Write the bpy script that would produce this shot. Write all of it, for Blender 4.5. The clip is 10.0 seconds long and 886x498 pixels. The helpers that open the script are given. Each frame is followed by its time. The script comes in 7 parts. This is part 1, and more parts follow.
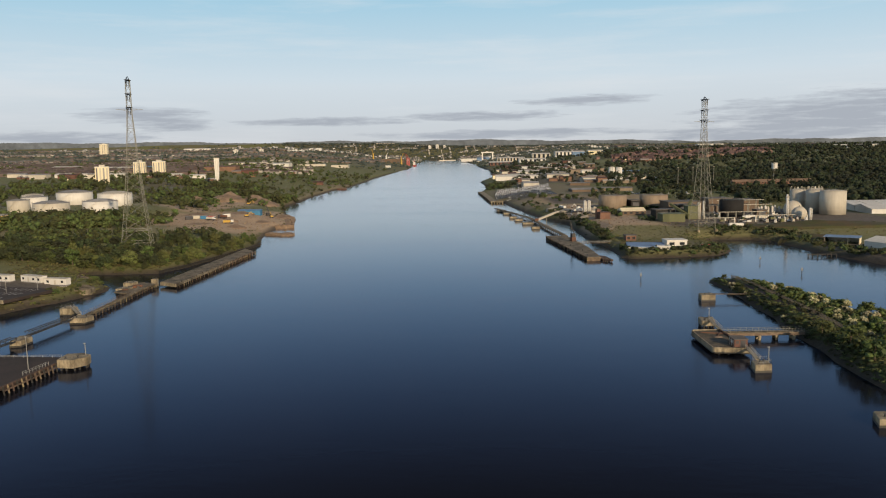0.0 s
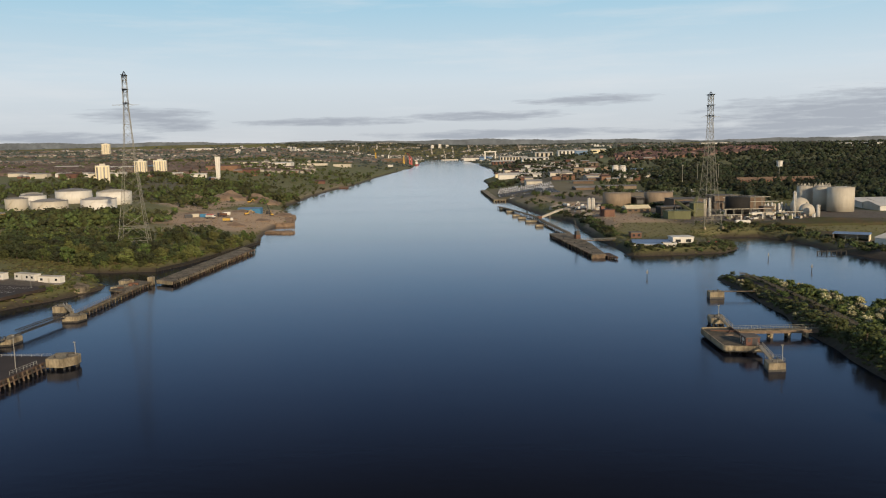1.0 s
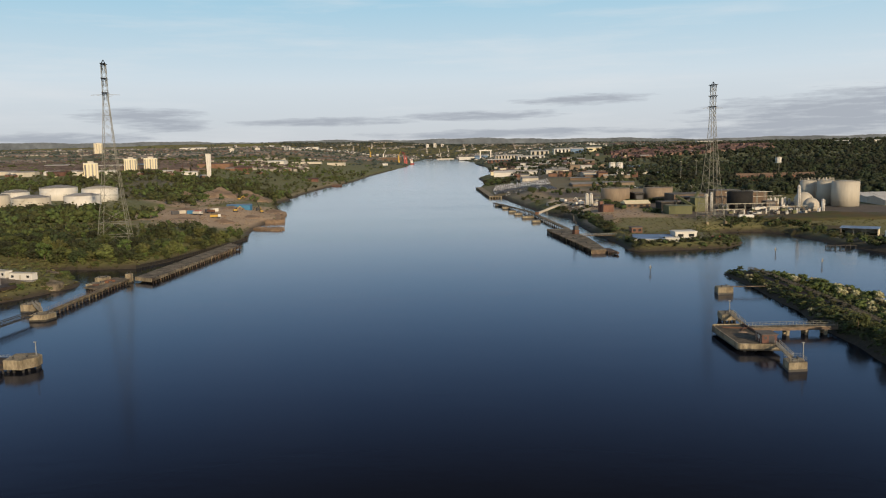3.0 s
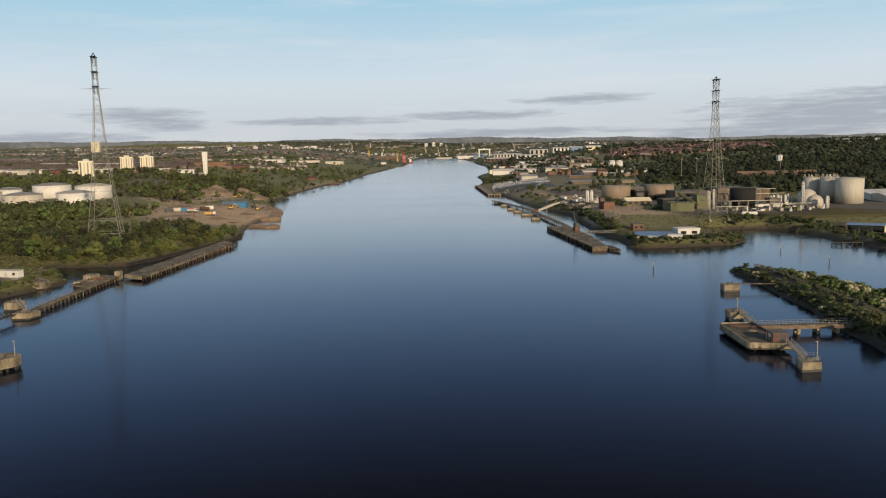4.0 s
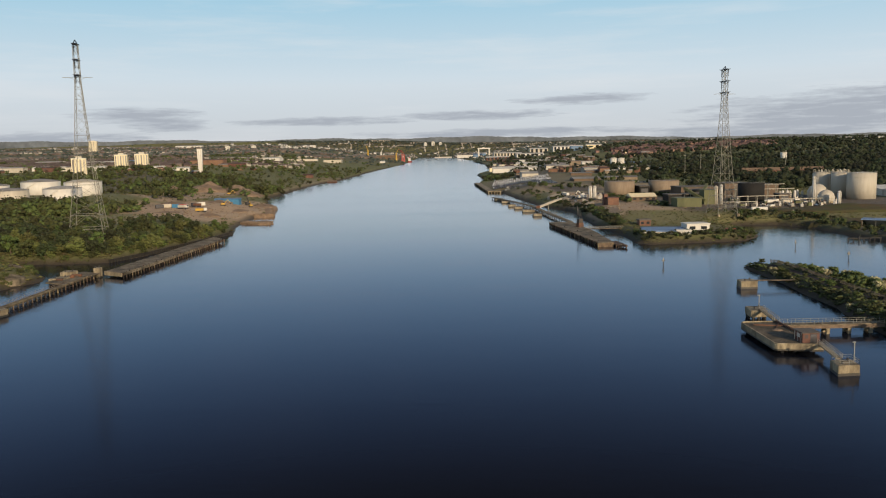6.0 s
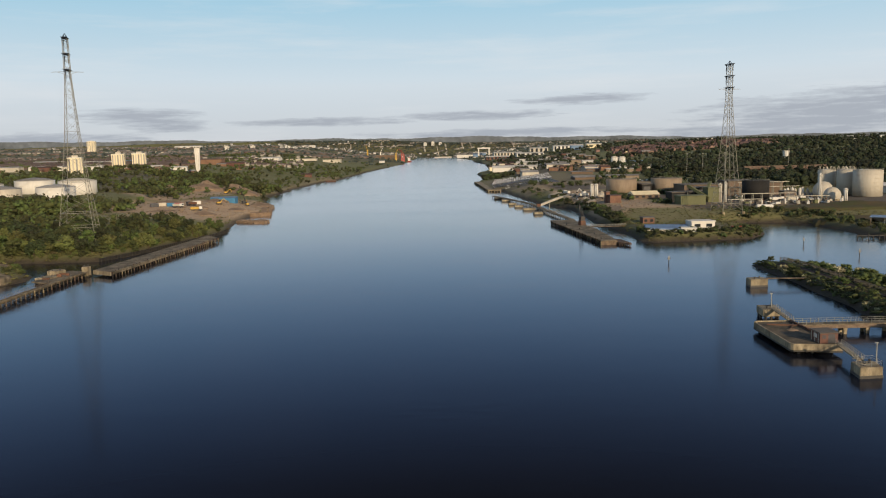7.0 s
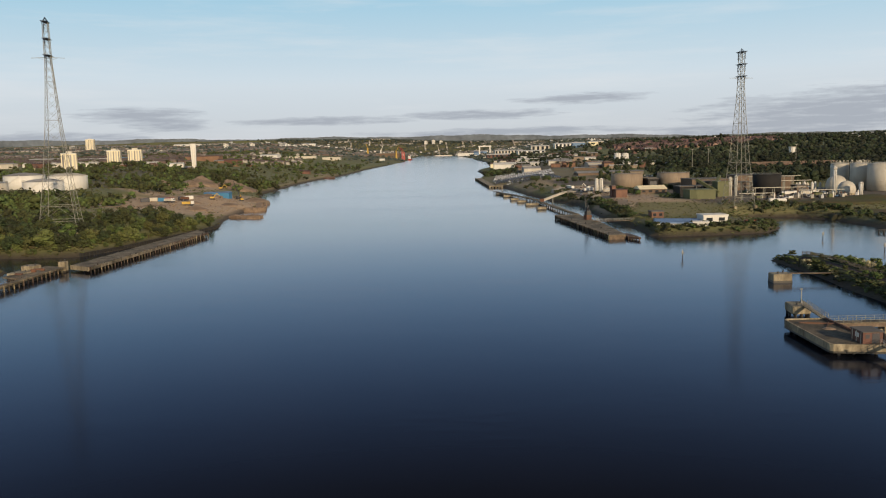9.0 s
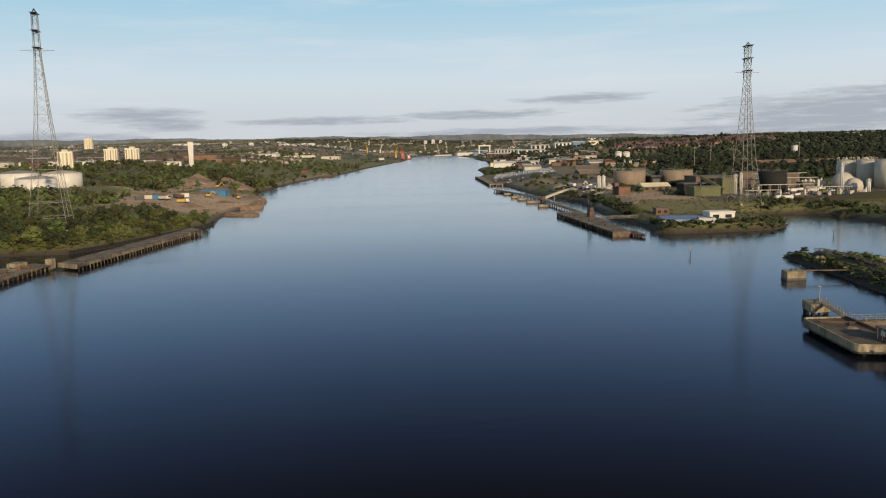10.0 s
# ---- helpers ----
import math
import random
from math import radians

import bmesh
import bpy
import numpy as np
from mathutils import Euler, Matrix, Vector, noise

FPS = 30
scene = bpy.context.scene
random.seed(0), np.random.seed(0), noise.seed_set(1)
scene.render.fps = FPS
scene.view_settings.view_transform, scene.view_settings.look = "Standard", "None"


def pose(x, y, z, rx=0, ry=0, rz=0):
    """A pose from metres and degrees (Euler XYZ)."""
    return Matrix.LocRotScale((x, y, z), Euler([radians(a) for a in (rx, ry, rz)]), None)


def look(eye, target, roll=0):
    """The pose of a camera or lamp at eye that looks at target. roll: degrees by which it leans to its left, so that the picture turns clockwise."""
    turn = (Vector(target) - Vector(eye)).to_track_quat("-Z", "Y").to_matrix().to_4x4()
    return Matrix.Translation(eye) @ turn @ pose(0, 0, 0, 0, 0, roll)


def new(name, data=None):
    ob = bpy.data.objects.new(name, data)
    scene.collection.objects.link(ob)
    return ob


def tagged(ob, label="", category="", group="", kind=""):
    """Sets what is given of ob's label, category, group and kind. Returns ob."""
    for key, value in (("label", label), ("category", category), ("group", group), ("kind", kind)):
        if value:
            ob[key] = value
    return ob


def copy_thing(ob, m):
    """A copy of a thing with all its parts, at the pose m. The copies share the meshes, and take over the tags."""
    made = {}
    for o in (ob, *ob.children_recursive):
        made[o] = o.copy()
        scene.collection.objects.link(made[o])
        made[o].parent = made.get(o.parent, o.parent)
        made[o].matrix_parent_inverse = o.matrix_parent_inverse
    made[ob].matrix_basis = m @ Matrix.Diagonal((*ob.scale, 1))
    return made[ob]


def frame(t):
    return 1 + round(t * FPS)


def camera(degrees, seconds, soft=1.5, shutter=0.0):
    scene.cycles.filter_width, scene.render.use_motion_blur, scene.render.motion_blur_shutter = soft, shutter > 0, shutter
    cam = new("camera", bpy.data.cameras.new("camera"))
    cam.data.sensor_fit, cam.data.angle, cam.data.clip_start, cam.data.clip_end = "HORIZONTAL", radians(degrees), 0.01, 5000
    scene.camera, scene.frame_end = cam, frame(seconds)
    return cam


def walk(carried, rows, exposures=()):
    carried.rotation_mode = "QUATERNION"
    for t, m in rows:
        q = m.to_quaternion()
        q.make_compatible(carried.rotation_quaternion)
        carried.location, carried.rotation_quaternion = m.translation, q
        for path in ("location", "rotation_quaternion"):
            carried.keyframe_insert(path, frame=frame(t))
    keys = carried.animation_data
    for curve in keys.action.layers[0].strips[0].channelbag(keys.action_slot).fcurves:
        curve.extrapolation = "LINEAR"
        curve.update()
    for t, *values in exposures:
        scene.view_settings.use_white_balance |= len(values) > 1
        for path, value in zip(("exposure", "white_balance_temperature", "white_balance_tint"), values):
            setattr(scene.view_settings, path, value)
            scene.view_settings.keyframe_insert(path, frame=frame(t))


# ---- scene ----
cam = camera(58.4, 10.0, soft=1.1)
PATH = [
    (0, (0.22, -1.494, 62.672), (0.224, 0.491, 62.422), -1.0),
    (0.5, (0.391, 2.278, 61.455), (0.387, 4.262, 61.205), -1.0),
    (1, (0.653, 6.055, 60.326), (0.65, 8.039, 60.076), -1.1),
    (1.5, (1.064, 10.192, 59.031), (1.064, 12.176, 58.782), -1.2),
    (2, (1.175, 14.393, 57.959), (1.179, 16.377, 57.709), -1.2),
    (2.5, (1.367, 18.622, 56.855), (1.373, 20.607, 56.605), -1.2),
    (4, (2.094, 31.783, 53.478), (2.105, 33.768, 53.226), -1.2),
    (4.5, (2.222, 36.087, 52.272), (2.233, 38.071, 52.021), -1.2),
    (5, (2.481, 40.671, 51.315), (2.493, 42.656, 51.063), -1.2),
    (5.5, (2.632, 45.085, 50.305), (2.644, 47.069, 50.053), -1.2),
    (7, (3.345, 59.024, 47.019), (3.357, 61.008, 46.768), -1.3),
    (7.5, (3.444, 63.324, 46.101), (3.456, 65.308, 45.848), -1.3),
    (8, (3.5, 68.2, 44.95), (3.511, 70.184, 44.698), -1.3),
    (8.5, (3.842, 72.449, 43.925), (3.853, 74.432, 43.672), -1.3),
    (9, (3.972, 77.226, 42.682), (3.982, 79.21, 42.429), -1.3),
    (9.5, (3.946, 81.793, 41.533), (3.956, 83.776, 41.279), -1.3),
    (10, (3.921, 86.488, 40.374), (3.932, 88.472, 40.121), -1.3),
]
walk(cam, [(t, look(eye, target, roll)) for t, eye, target, roll in PATH])

# ---- world, sun, exposure ----
SUN_AZ, SUN_EL = radians(154), radians(17)
world = bpy.data.worlds.new("sky")
scene.world = world
world.use_nodes = True
wt = world.node_tree
wt.nodes.clear()


def wnode(kind, **kw):
    n = wt.nodes.new(kind)
    for k, v in kw.items():
        n.inputs[k].default_value = v
    return n


def wmath(op, a, b=None, c=None, clamp=False):
    n = wt.nodes.new("ShaderNodeMath")
    n.operation, n.use_clamp = op, clamp
    for i, v in enumerate((a, b, c)):
        if v is None:
            continue
        if isinstance(v, (int, float)):
            n.inputs[i].default_value = v
        else:
            wt.links.new(v, n.inputs[i])
    return n.outputs[0]


def wmix(fac, a, b, blend="MIX"):
    n = wt.nodes.new("ShaderNodeMix")
    n.data_type, n.blend_type = "RGBA", blend
    for sock, v in ((n.inputs["Factor"], fac), (n.inputs[6], a), (n.inputs[7], b)):
        if isinstance(v, (int, float)):
            sock.default_value = v
        elif isinstance(v, tuple):
            sock.default_value = (*v, 1)
        else:
            wt.links.new(v, sock)
    return n.outputs[2]


sky = wt.nodes.new("ShaderNodeTexSky")
sky.sky_type = "NISHITA"
sky.sun_disc = False
sky.sun_elevation, sky.sun_rotation = SUN_EL, SUN_AZ
sky.altitude, sky.air_density, sky.dust_density, sky.ozone_density = 50, 1.0, 1.0, 2.0
coord = wt.nodes.new("ShaderNodeTexCoord")
sep = wt.nodes.new("ShaderNodeSeparateXYZ")
wt.links.new(coord.outputs["Generated"], sep.inputs[0])
elev = wmath("MULTIPLY", wmath("ARCSINE", sep.outputs[2]), 57.2958)
azim = wmath("MULTIPLY", wmath("ARCTAN2", sep.outputs[0], sep.outputs[1]), 57.2958)
flat = wt.nodes.new("ShaderNodeCombineXYZ")
wt.links.new(azim, flat.inputs[0])
wt.links.new(elev, flat.inputs[1])


def cloud_noise(sx, sy, detail, rough, shift=0.0):
    m = wt.nodes.new("ShaderNodeMapping")
    m.inputs["Scale"].default_value = (sx, sy, 1)
    m.inputs["Location"].default_value = (shift, shift * 0.37, 0)
    wt.links.new(flat.outputs[0], m.inputs[0])
    n = wt.nodes.new("ShaderNodeTexNoise")
    n.inputs["Scale"].default_value, n.inputs["Detail"].default_value, n.inputs["Roughness"].default_value = 1.0, detail, rough
    wt.links.new(m.outputs[0], n.inputs["Vector"])
    return n.outputs[0]


def bump_at(az, el, wide, high):
    """1 at the middle of an ellipse in the sky, falling smoothly to 0 at its rim."""
    a = wmath("POWER", wmath("DIVIDE", wmath("SUBTRACT", azim, az), wide), 2.0)
    e = wmath("POWER", wmath("DIVIDE", wmath("SUBTRACT", elev, el), high), 2.0)
    return wmath("SUBTRACT", 1.0, wmath("ADD", a, e), clamp=True)


def ramp(v, lo, hi):
    return wmath("DIVIDE", wmath("SUBTRACT", v, lo), hi - lo, clamp=True)


# thin high veil that pales the blue towards the horizon
haze = wmix(ramp(elev, 0.0, 5.0), (5.05, 5.25, 5.5), (5.55, 6.3, 6.85))
haze = wmix(ramp(elev, 4.5, 11.0), haze, (3.0, 5.2, 6.6))
high = wmix(1.0, sky.outputs[0], (0.62, 0.62, 0.66), "MULTIPLY")
air = wmix(ramp(elev, 10.0, 26.0), haze, high)
wisp = wmath("MULTIPLY", ramp(cloud_noise(0.055, 0.5, 6, 0.6, 3.0), 0.5, 0.75), 0.45)
air = wmix(wisp, air, (6.6, 6.8, 7.0))
# long grey-violet cloud bars low over the horizon
shape = None
for az, el, wide, high in ((-20.3, 2.6, 5.8, 0.75), (-18.4, 2.0, 4.0, 0.7), (-8.0, 2.05, 10.0, 0.42), (3.0, 2.3, 8.5, 0.5), (10.5, 3.25, 6.6, 0.55), (27.0, 1.7, 13.0, 2.1), (23.0, 0.8, 12.0, 1.1), (30.0, 2.3, 9.0, 1.6), (-25.0, 1.1, 8.0, 0.7), (5.0, 1.0, 14.0, 0.5)):
    b = bump_at(az, el, wide, high)
    shape = b if shape is None else wmath("MAXIMUM", shape, b)
ragged = cloud_noise(0.32, 2.6, 5, 0.6, 9.0)
bars = ramp(wmath("ADD", shape, wmath("MULTIPLY", wmath("SUBTRACT", ragged, 0.5), 1.7)), 0.42, 0.95)
bars = wmath("MULTIPLY", bars, ramp(shape, 0.0, 0.25))
air = wmix(wmath("MULTIPLY", bars, 0.9), air, (3.35, 3.65, 4.15))
back = wnode("ShaderNodeBackground", Strength=0.115)
wt.links.new(air, back.inputs["Color"])
wout = wt.nodes.new("ShaderNodeOutputWorld")
wt.links.new(back.outputs[0], wout.inputs[0])

sun = new("sun", bpy.data.lights.new("sun", "SUN"))
sun.data.energy, sun.data.angle, sun.data.color = 4.2, radians(0.6), (1.0, 0.78, 0.52)
sun.matrix_world = look((math.sin(SUN_AZ) * math.cos(SUN_EL) * 900, math.cos(SUN_AZ) * math.cos(SUN_EL) * 900, math.sin(SUN_EL) * 900), (0, 0, 0))
scene.view_settings.exposure = 0.0


# ---- materials ----
def rgb(c, k=1.0):
    return (c[0] * k, c[1] * k, c[2] * k, 1)


def material(name, base, rough=0.8, metal=0.0, vary=0.35, coarse=0.15, fine=2.0, bump=0.15, tint=None, island=0.0, each=0.0, streak=1.0, tone=0.0):
    """A surface with stains at a coarse and a fine scale (cycles per metre), a second colour (tint) in the stains, and relief."""
    m = bpy.data.materials.new(name)
    m.use_nodes = True
    nt = m.node_tree
    bsdf = nt.nodes["Principled BSDF"]
    bsdf.inputs["Roughness"].default_value, bsdf.inputs["Metallic"].default_value = rough, metal
    tc = nt.nodes.new("ShaderNodeTexCoord")
    mp = nt.nodes.new("ShaderNodeMapping")
    mp.inputs["Scale"].default_value = (1, 1, 1 / streak)
    nt.links.new(tc.outputs["Object"], mp.inputs[0])
    tex = []
    for s, d in ((coarse, 4), (fine, 5)):
        n = nt.nodes.new("ShaderNodeTexNoise")
        n.inputs["Scale"].default_value, n.inputs["Detail"].default_value = s, d
        n.inputs["Roughness"].default_value = 0.62
        nt.links.new(mp.outputs[0], n.inputs["Vector"])
        tex.append(n.outputs[0])
    tint = tint or tuple(c * (1 - vary) for c in base)
    stain = nt.nodes.new("ShaderNodeMapRange")
    stain.inputs["From Min"].default_value, stain.inputs["From Max"].default_value = 0.38, 0.66
    nt.links.new(tex[0], stain.inputs["Value"])
    mix = nt.nodes.new("ShaderNodeMix")
    mix.data_type = "RGBA"
    mix.inputs[6].default_value, mix.inputs[7].default_value = rgb(base), rgb(tint)
    nt.links.new(stain.outputs[0], mix.inputs["Factor"])
    hsv = nt.nodes.new("ShaderNodeHueSaturation")
    nt.links.new(mix.outputs[2], hsv.inputs["Color"])
    val = nt.nodes.new("ShaderNodeMapRange")
    val.inputs["From Min"].default_value, val.inputs["From Max"].default_value = 0.25, 0.75
    val.inputs["To Min"].default_value, val.inputs["To Max"].default_value = 1 - vary * 0.6, 1 + vary * 0.6
    nt.links.new(tex[1], val.inputs["Value"])
    value = val.outputs[0]
    for amount, kind, out in ((island, "ShaderNodeNewGeometry", "Random Per Island"), (each, "ShaderNodeObjectInfo", "Random"), (tone, "ShaderNodeAttribute", "Fac")):
        if amount:
            g = nt.nodes.new(kind)
            if kind == "ShaderNodeAttribute":
                g.attribute_name = "tone"
            r = nt.nodes.new("ShaderNodeMapRange")
            r.inputs["To Min"].default_value, r.inputs["To Max"].default_value = 1 - amount, 1 + amount
            nt.links.new(g.outputs[out], r.inputs["Value"])
            mul = nt.nodes.new("ShaderNodeMath")
            mul.operation = "MULTIPLY"
            nt.links.new(value, mul.inputs[0])
            nt.links.new(r.outputs[0], mul.inputs[1])
            value = mul.outputs[0]
            hue = nt.nodes.new("ShaderNodeMapRange")
            hue.inputs["To Min"].default_value, hue.inputs["To Max"].default_value = 0.5 - amount * 0.06, 0.5 + amount * 0.06
            nt.links.new(g.outputs[out], hue.inputs["Value"])
            nt.links.new(hue.outputs[0], hsv.inputs["Hue"])
    nt.links.new(value, hsv.inputs["Value"])
    nt.links.new(hsv.outputs[0], bsdf.inputs["Base Color"])
    if bump:
        b = nt.nodes.new("ShaderNodeBump")
        b.inputs["Strength"].default_value, b.inputs["Distance"].default_value = bump, 0.3
        nt.links.new(tex[1], b.inputs["Height"])
        nt.links.new(b.outputs[0], bsdf.inputs["Normal"])
    return m


M = {}
M["concrete"] = material("weathered_concrete", (0.34, 0.285, 0.19), 0.9, vary=0.7, coarse=0.35, fine=1.6, tint=(0.12, 0.095, 0.06), streak=2.5)
M["old_pile"] = material("dark_old_piles", (0.085, 0.06, 0.04), 0.9, vary=0.5, coarse=0.3, fine=2, tint=(0.03, 0.024, 0.018), each=0.7)
M["deck"] = material("quay_deck", (0.22, 0.178, 0.12), 0.95, vary=0.7, coarse=0.25, fine=1.2, tint=(0.05, 0.042, 0.028))
M["dirty_deck"] = material("dirty_platform_deck", (0.135, 0.105, 0.07), 0.95, vary=0.7, coarse=0.3, fine=1.4, tint=(0.05, 0.042, 0.028))
M["dark_deck"] = material("tarred_deck", (0.045, 0.031, 0.025), 0.9, coarse=0.1, fine=1.5)
M["timber"] = material("old_timber", (0.20, 0.145, 0.092), 0.9, coarse=0.3, fine=3, tint=(0.07, 0.052, 0.036), each=0.5)
M["wet_timber"] = material("wet_timber", (0.03, 0.026, 0.02), 0.55, coarse=0.3, fine=3)
M["steel"] = material("galvanised_steel", (0.22, 0.215, 0.18), 0.6, 0.2, vary=0.25, coarse=0.2, fine=2, bump=0.03)
M["dark_steel"] = material("dark_steel", (0.07, 0.065, 0.06), 0.6, 0.3, coarse=0.2, fine=2, bump=0.03)
M["navy_steel"] = material("dark_navy_steel", (0.025, 0.035, 0.055), 0.6, 0.2, coarse=0.2, fine=2, bump=0.03)
M["rust"] = material("rusted_steel", (0.17, 0.08, 0.045), 0.85, 0.1, coarse=0.25, fine=2, tint=(0.08, 0.05, 0.04))
M["old_steel"] = material("old_painted_steel", (0.20, 0.145, 0.10), 0.85, 0.0, vary=0.5, coarse=0.3, fine=2, tint=(0.10, 0.07, 0.05))
M["rail"] = material("painted_rail", (0.30, 0.29, 0.26), 0.6, coarse=0.3, fine=3, bump=0)
M["brick"] = material("red_brick", (0.20, 0.105, 0.07), 0.9, coarse=0.2, fine=3, tint=(0.13, 0.07, 0.05), each=0.3)
M["roof_dark"] = material("dark_flat_roof", (0.13, 0.115, 0.10), 0.9, coarse=0.15, fine=1.2)
M["roof_red"] = material("red_roof_tiles", (0.14, 0.085, 0.066), 0.9, coarse=0.1, fine=1.0, each=0.4)
M["roof_grey"] = material("grey_roof", (0.27, 0.26, 0.25), 0.8, coarse=0.1, fine=1.0, each=0.3)
M["roof_pale"] = material("pale_sheet_roof", (0.62, 0.59, 0.53), 0.7, coarse=0.05, fine=0.6, vary=0.2, each=0.15, bump=0.05)
M["white"] = material("white_paint", (0.66, 0.63, 0.57), 0.6, vary=0.12, coarse=0.08, fine=0.7, bump=0.03, streak=4)
M["cream"] = material("cream_render", (0.80, 0.70, 0.47), 0.8, vary=0.15, coarse=0.05, fine=0.5, bump=0.04, streak=4)
M["pale_grey"] = material("pale_grey_paint", (0.54, 0.49, 0.40), 0.65, vary=0.2, coarse=0.08, fine=0.6, bump=0.03, streak=5)
M["tan"] = material("tan_tank_paint", (0.30, 0.235, 0.165), 0.75, vary=0.25, coarse=0.06, fine=0.6, bump=0.04, tint=(0.22, 0.165, 0.115), streak=5)
M["black_tank"] = material("black_tank_paint", (0.014, 0.013, 0.012), 0.85, vary=0.3, coarse=0.08, fine=0.8, bump=0.04, streak=5)
M["olive"] = material("olive_cladding", (0.125, 0.130, 0.055), 0.7, vary=0.2, coarse=0.06, fine=0.8, bump=0.04, streak=4)
M["brown_shed"] = material("brown_cladding", (0.15, 0.10, 0.065), 0.75, vary=0.25, coarse=0.06, fine=0.8, bump=0.04, streak=4)
M["blue_roof"] = material("blue_sheet_roof", (0.16, 0.25, 0.40), 0.6, vary=0.2, coarse=0.08, fine=0.8, bump=0.03, each=0.1)
M["blue"] = material("bright_blue_paint", (0.05, 0.20, 0.36), 0.6, vary=0.2, coarse=0.1, fine=0.8, bump=0.03)
M["red"] = material("red_paint", (0.34, 0.06, 0.05), 0.6, vary=0.2, coarse=0.1, fine=0.8, bump=0.03)
M["yellow"] = material("yellow_paint", (0.50, 0.31, 0.05), 0.6, vary=0.2, coarse=0.1, fine=0.8, bump=0.03)
M["dark_paint"] = material("dark_paint", (0.05, 0.05, 0.055), 0.4, vary=0.2, coarse=0.3, fine=2, bump=0)
M["car"] = material("car_paint", (0.42, 0.42, 0.43), 0.3, 0.2, vary=0.1, coarse=0.3, fine=2, bump=0, each=0.9)
M["glass"] = material("window_glass", (0.03, 0.035, 0.04), 0.08, vary=0.1, coarse=0.3, fine=2, bump=0)
M["earth"] = material("bare_earth", (0.29, 0.205, 0.135), 0.95, vary=0.5, coarse=0.09, fine=0.7, bump=0.5, tint=(0.165, 0.115, 0.078))
M["sand"] = material("pale_aggregate", (0.46, 0.40, 0.31), 0.95, coarse=0.1, fine=0.8, bump=0.4, tint=(0.34, 0.28, 0.21))
M["bark"] = material("bark", (0.10, 0.075, 0.05), 0.95, coarse=0.5, fine=4)
M["leaf"] = material("leaves", (0.070, 0.088, 0.018), 0.8, vary=0.35, coarse=0.3, fine=2.2, bump=0.3, tint=(0.034, 0.047, 0.011), island=0.22, each=0.45)
M["leaf_dark"] = material("dark_leaves", (0.034, 0.046, 0.012), 0.85, vary=0.35, coarse=0.3, fine=2.2, bump=0.3, tint=(0.019, 0.024, 0.008), island=0.2, each=0.4)
M["leaf_pale"] = material("pale_leaves", (0.100, 0.112, 0.026), 0.8, vary=0.3, coarse=0.3, fine=2.2, bump=0.3, tint=(0.075, 0.076, 0.020), island=0.2, each=0.35)
M["blossom"] = material("may_blossom", (0.46, 0.42, 0.25), 0.8, vary=0.3, coarse=0.5, fine=2.5, bump=0.3, tint=(0.10, 0.10, 0.035), island=0.3, each=0.2)
# right-bank woods: shade put into the leaf colour, darker than wood_left
M["wood_shaded"] = material("shaded_foliage", (0.025, 0.034, 0.012), 0.9, vary=0.4, coarse=0.05, fine=0.9, bump=0.4, tint=(0.017, 0.022, 0.009), island=0.2, tone=0.5)
M["wood_left"] = material("mixed_spring_foliage", (0.068, 0.084, 0.021), 0.9, vary=0.4, coarse=0.03, fine=0.9, bump=0.4, tint=(0.036, 0.041, 0.012), island=0.2, tone=0.55)
# hill woods: distance haze put into the leaf colour as a paler blue-green
M["hazed_hill_foliage"] = material("hazed_hill_foliage", (0.058, 0.076, 0.064), 0.9, vary=0.25, coarse=0.01, fine=0.3, bump=0.2, tint=(0.046, 0.062, 0.054), tone=0.35)
M["wet_concrete"] = material("wet_concrete", (0.045, 0.04, 0.03), 0.5, vary=0.4, coarse=0.5, fine=3)
M["scrub"] = material("rough_scrub", (0.074, 0.090, 0.024), 0.9, vary=0.4, coarse=0.1, fine=1.2, bump=0.4, tint=(0.125, 0.10, 0.04), island=0.2, tone=0.45)
M["spit_scrub"] = material("bramble_scrub", (0.072, 0.086, 0.024), 0.9, vary=0.4, coarse=0.15, fine=1.4, bump=0.4, tint=(0.042, 0.047, 0.014), island=0.2, tone=0.4)
M["hedge"] = material("hedge_leaves", (0.050, 0.064, 0.016), 0.85, vary=0.35, coarse=0.2, fine=2.0, bump=0.3, tint=(0.026, 0.030, 0.010), island=0.2, tone=0.55)
M["rock"] = material("bank_stone", (0.27, 0.195, 0.125), 0.95, coarse=0.3, fine=1.5, island=0.35, bump=0.3)

# river water: dark body below a Fresnel-weighted mirror ruffled by small waves
wm = bpy.data.materials.new("river_water")
wm.use_nodes = True
nt = wm.node_tree
nt.nodes.clear()
tc = nt.nodes.new("ShaderNodeTexCoord")
body = nt.nodes.new("ShaderNodeBsdfDiffuse")
body.inputs["Color"].default_value = (0.010, 0.0115, 0.016, 1)
gloss = nt.nodes.new("ShaderNodeBsdfGlossy")
gloss.inputs["Roughness"].default_value = 0.14
fres = nt.nodes.new("ShaderNodeFresnel")
fres.inputs["IOR"].default_value = 1.33
steep = nt.nodes.new("ShaderNodeMath")
steep.operation = "POWER"
steep.inputs[1].default_value = 1.0
nt.links.new(fres.outputs[0], steep.inputs[0])
lift = nt.nodes.new("ShaderNodeMapRange")
lift.inputs["From Min"].default_value, lift.inputs["From Max"].default_value = 0.08, 0.86
nt.links.new(steep.outputs[0], lift.inputs["Value"])
# at steep view angles the water's blue scatter is put into the mirror's tint
view_tint = nt.nodes.new("ShaderNodeMapRange")
view_tint.inputs["From Min"].default_value, view_tint.inputs["From Max"].default_value = 0.02, 0.6
nt.links.new(lift.outputs[0], view_tint.inputs["Value"])
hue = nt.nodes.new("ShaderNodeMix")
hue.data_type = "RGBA"
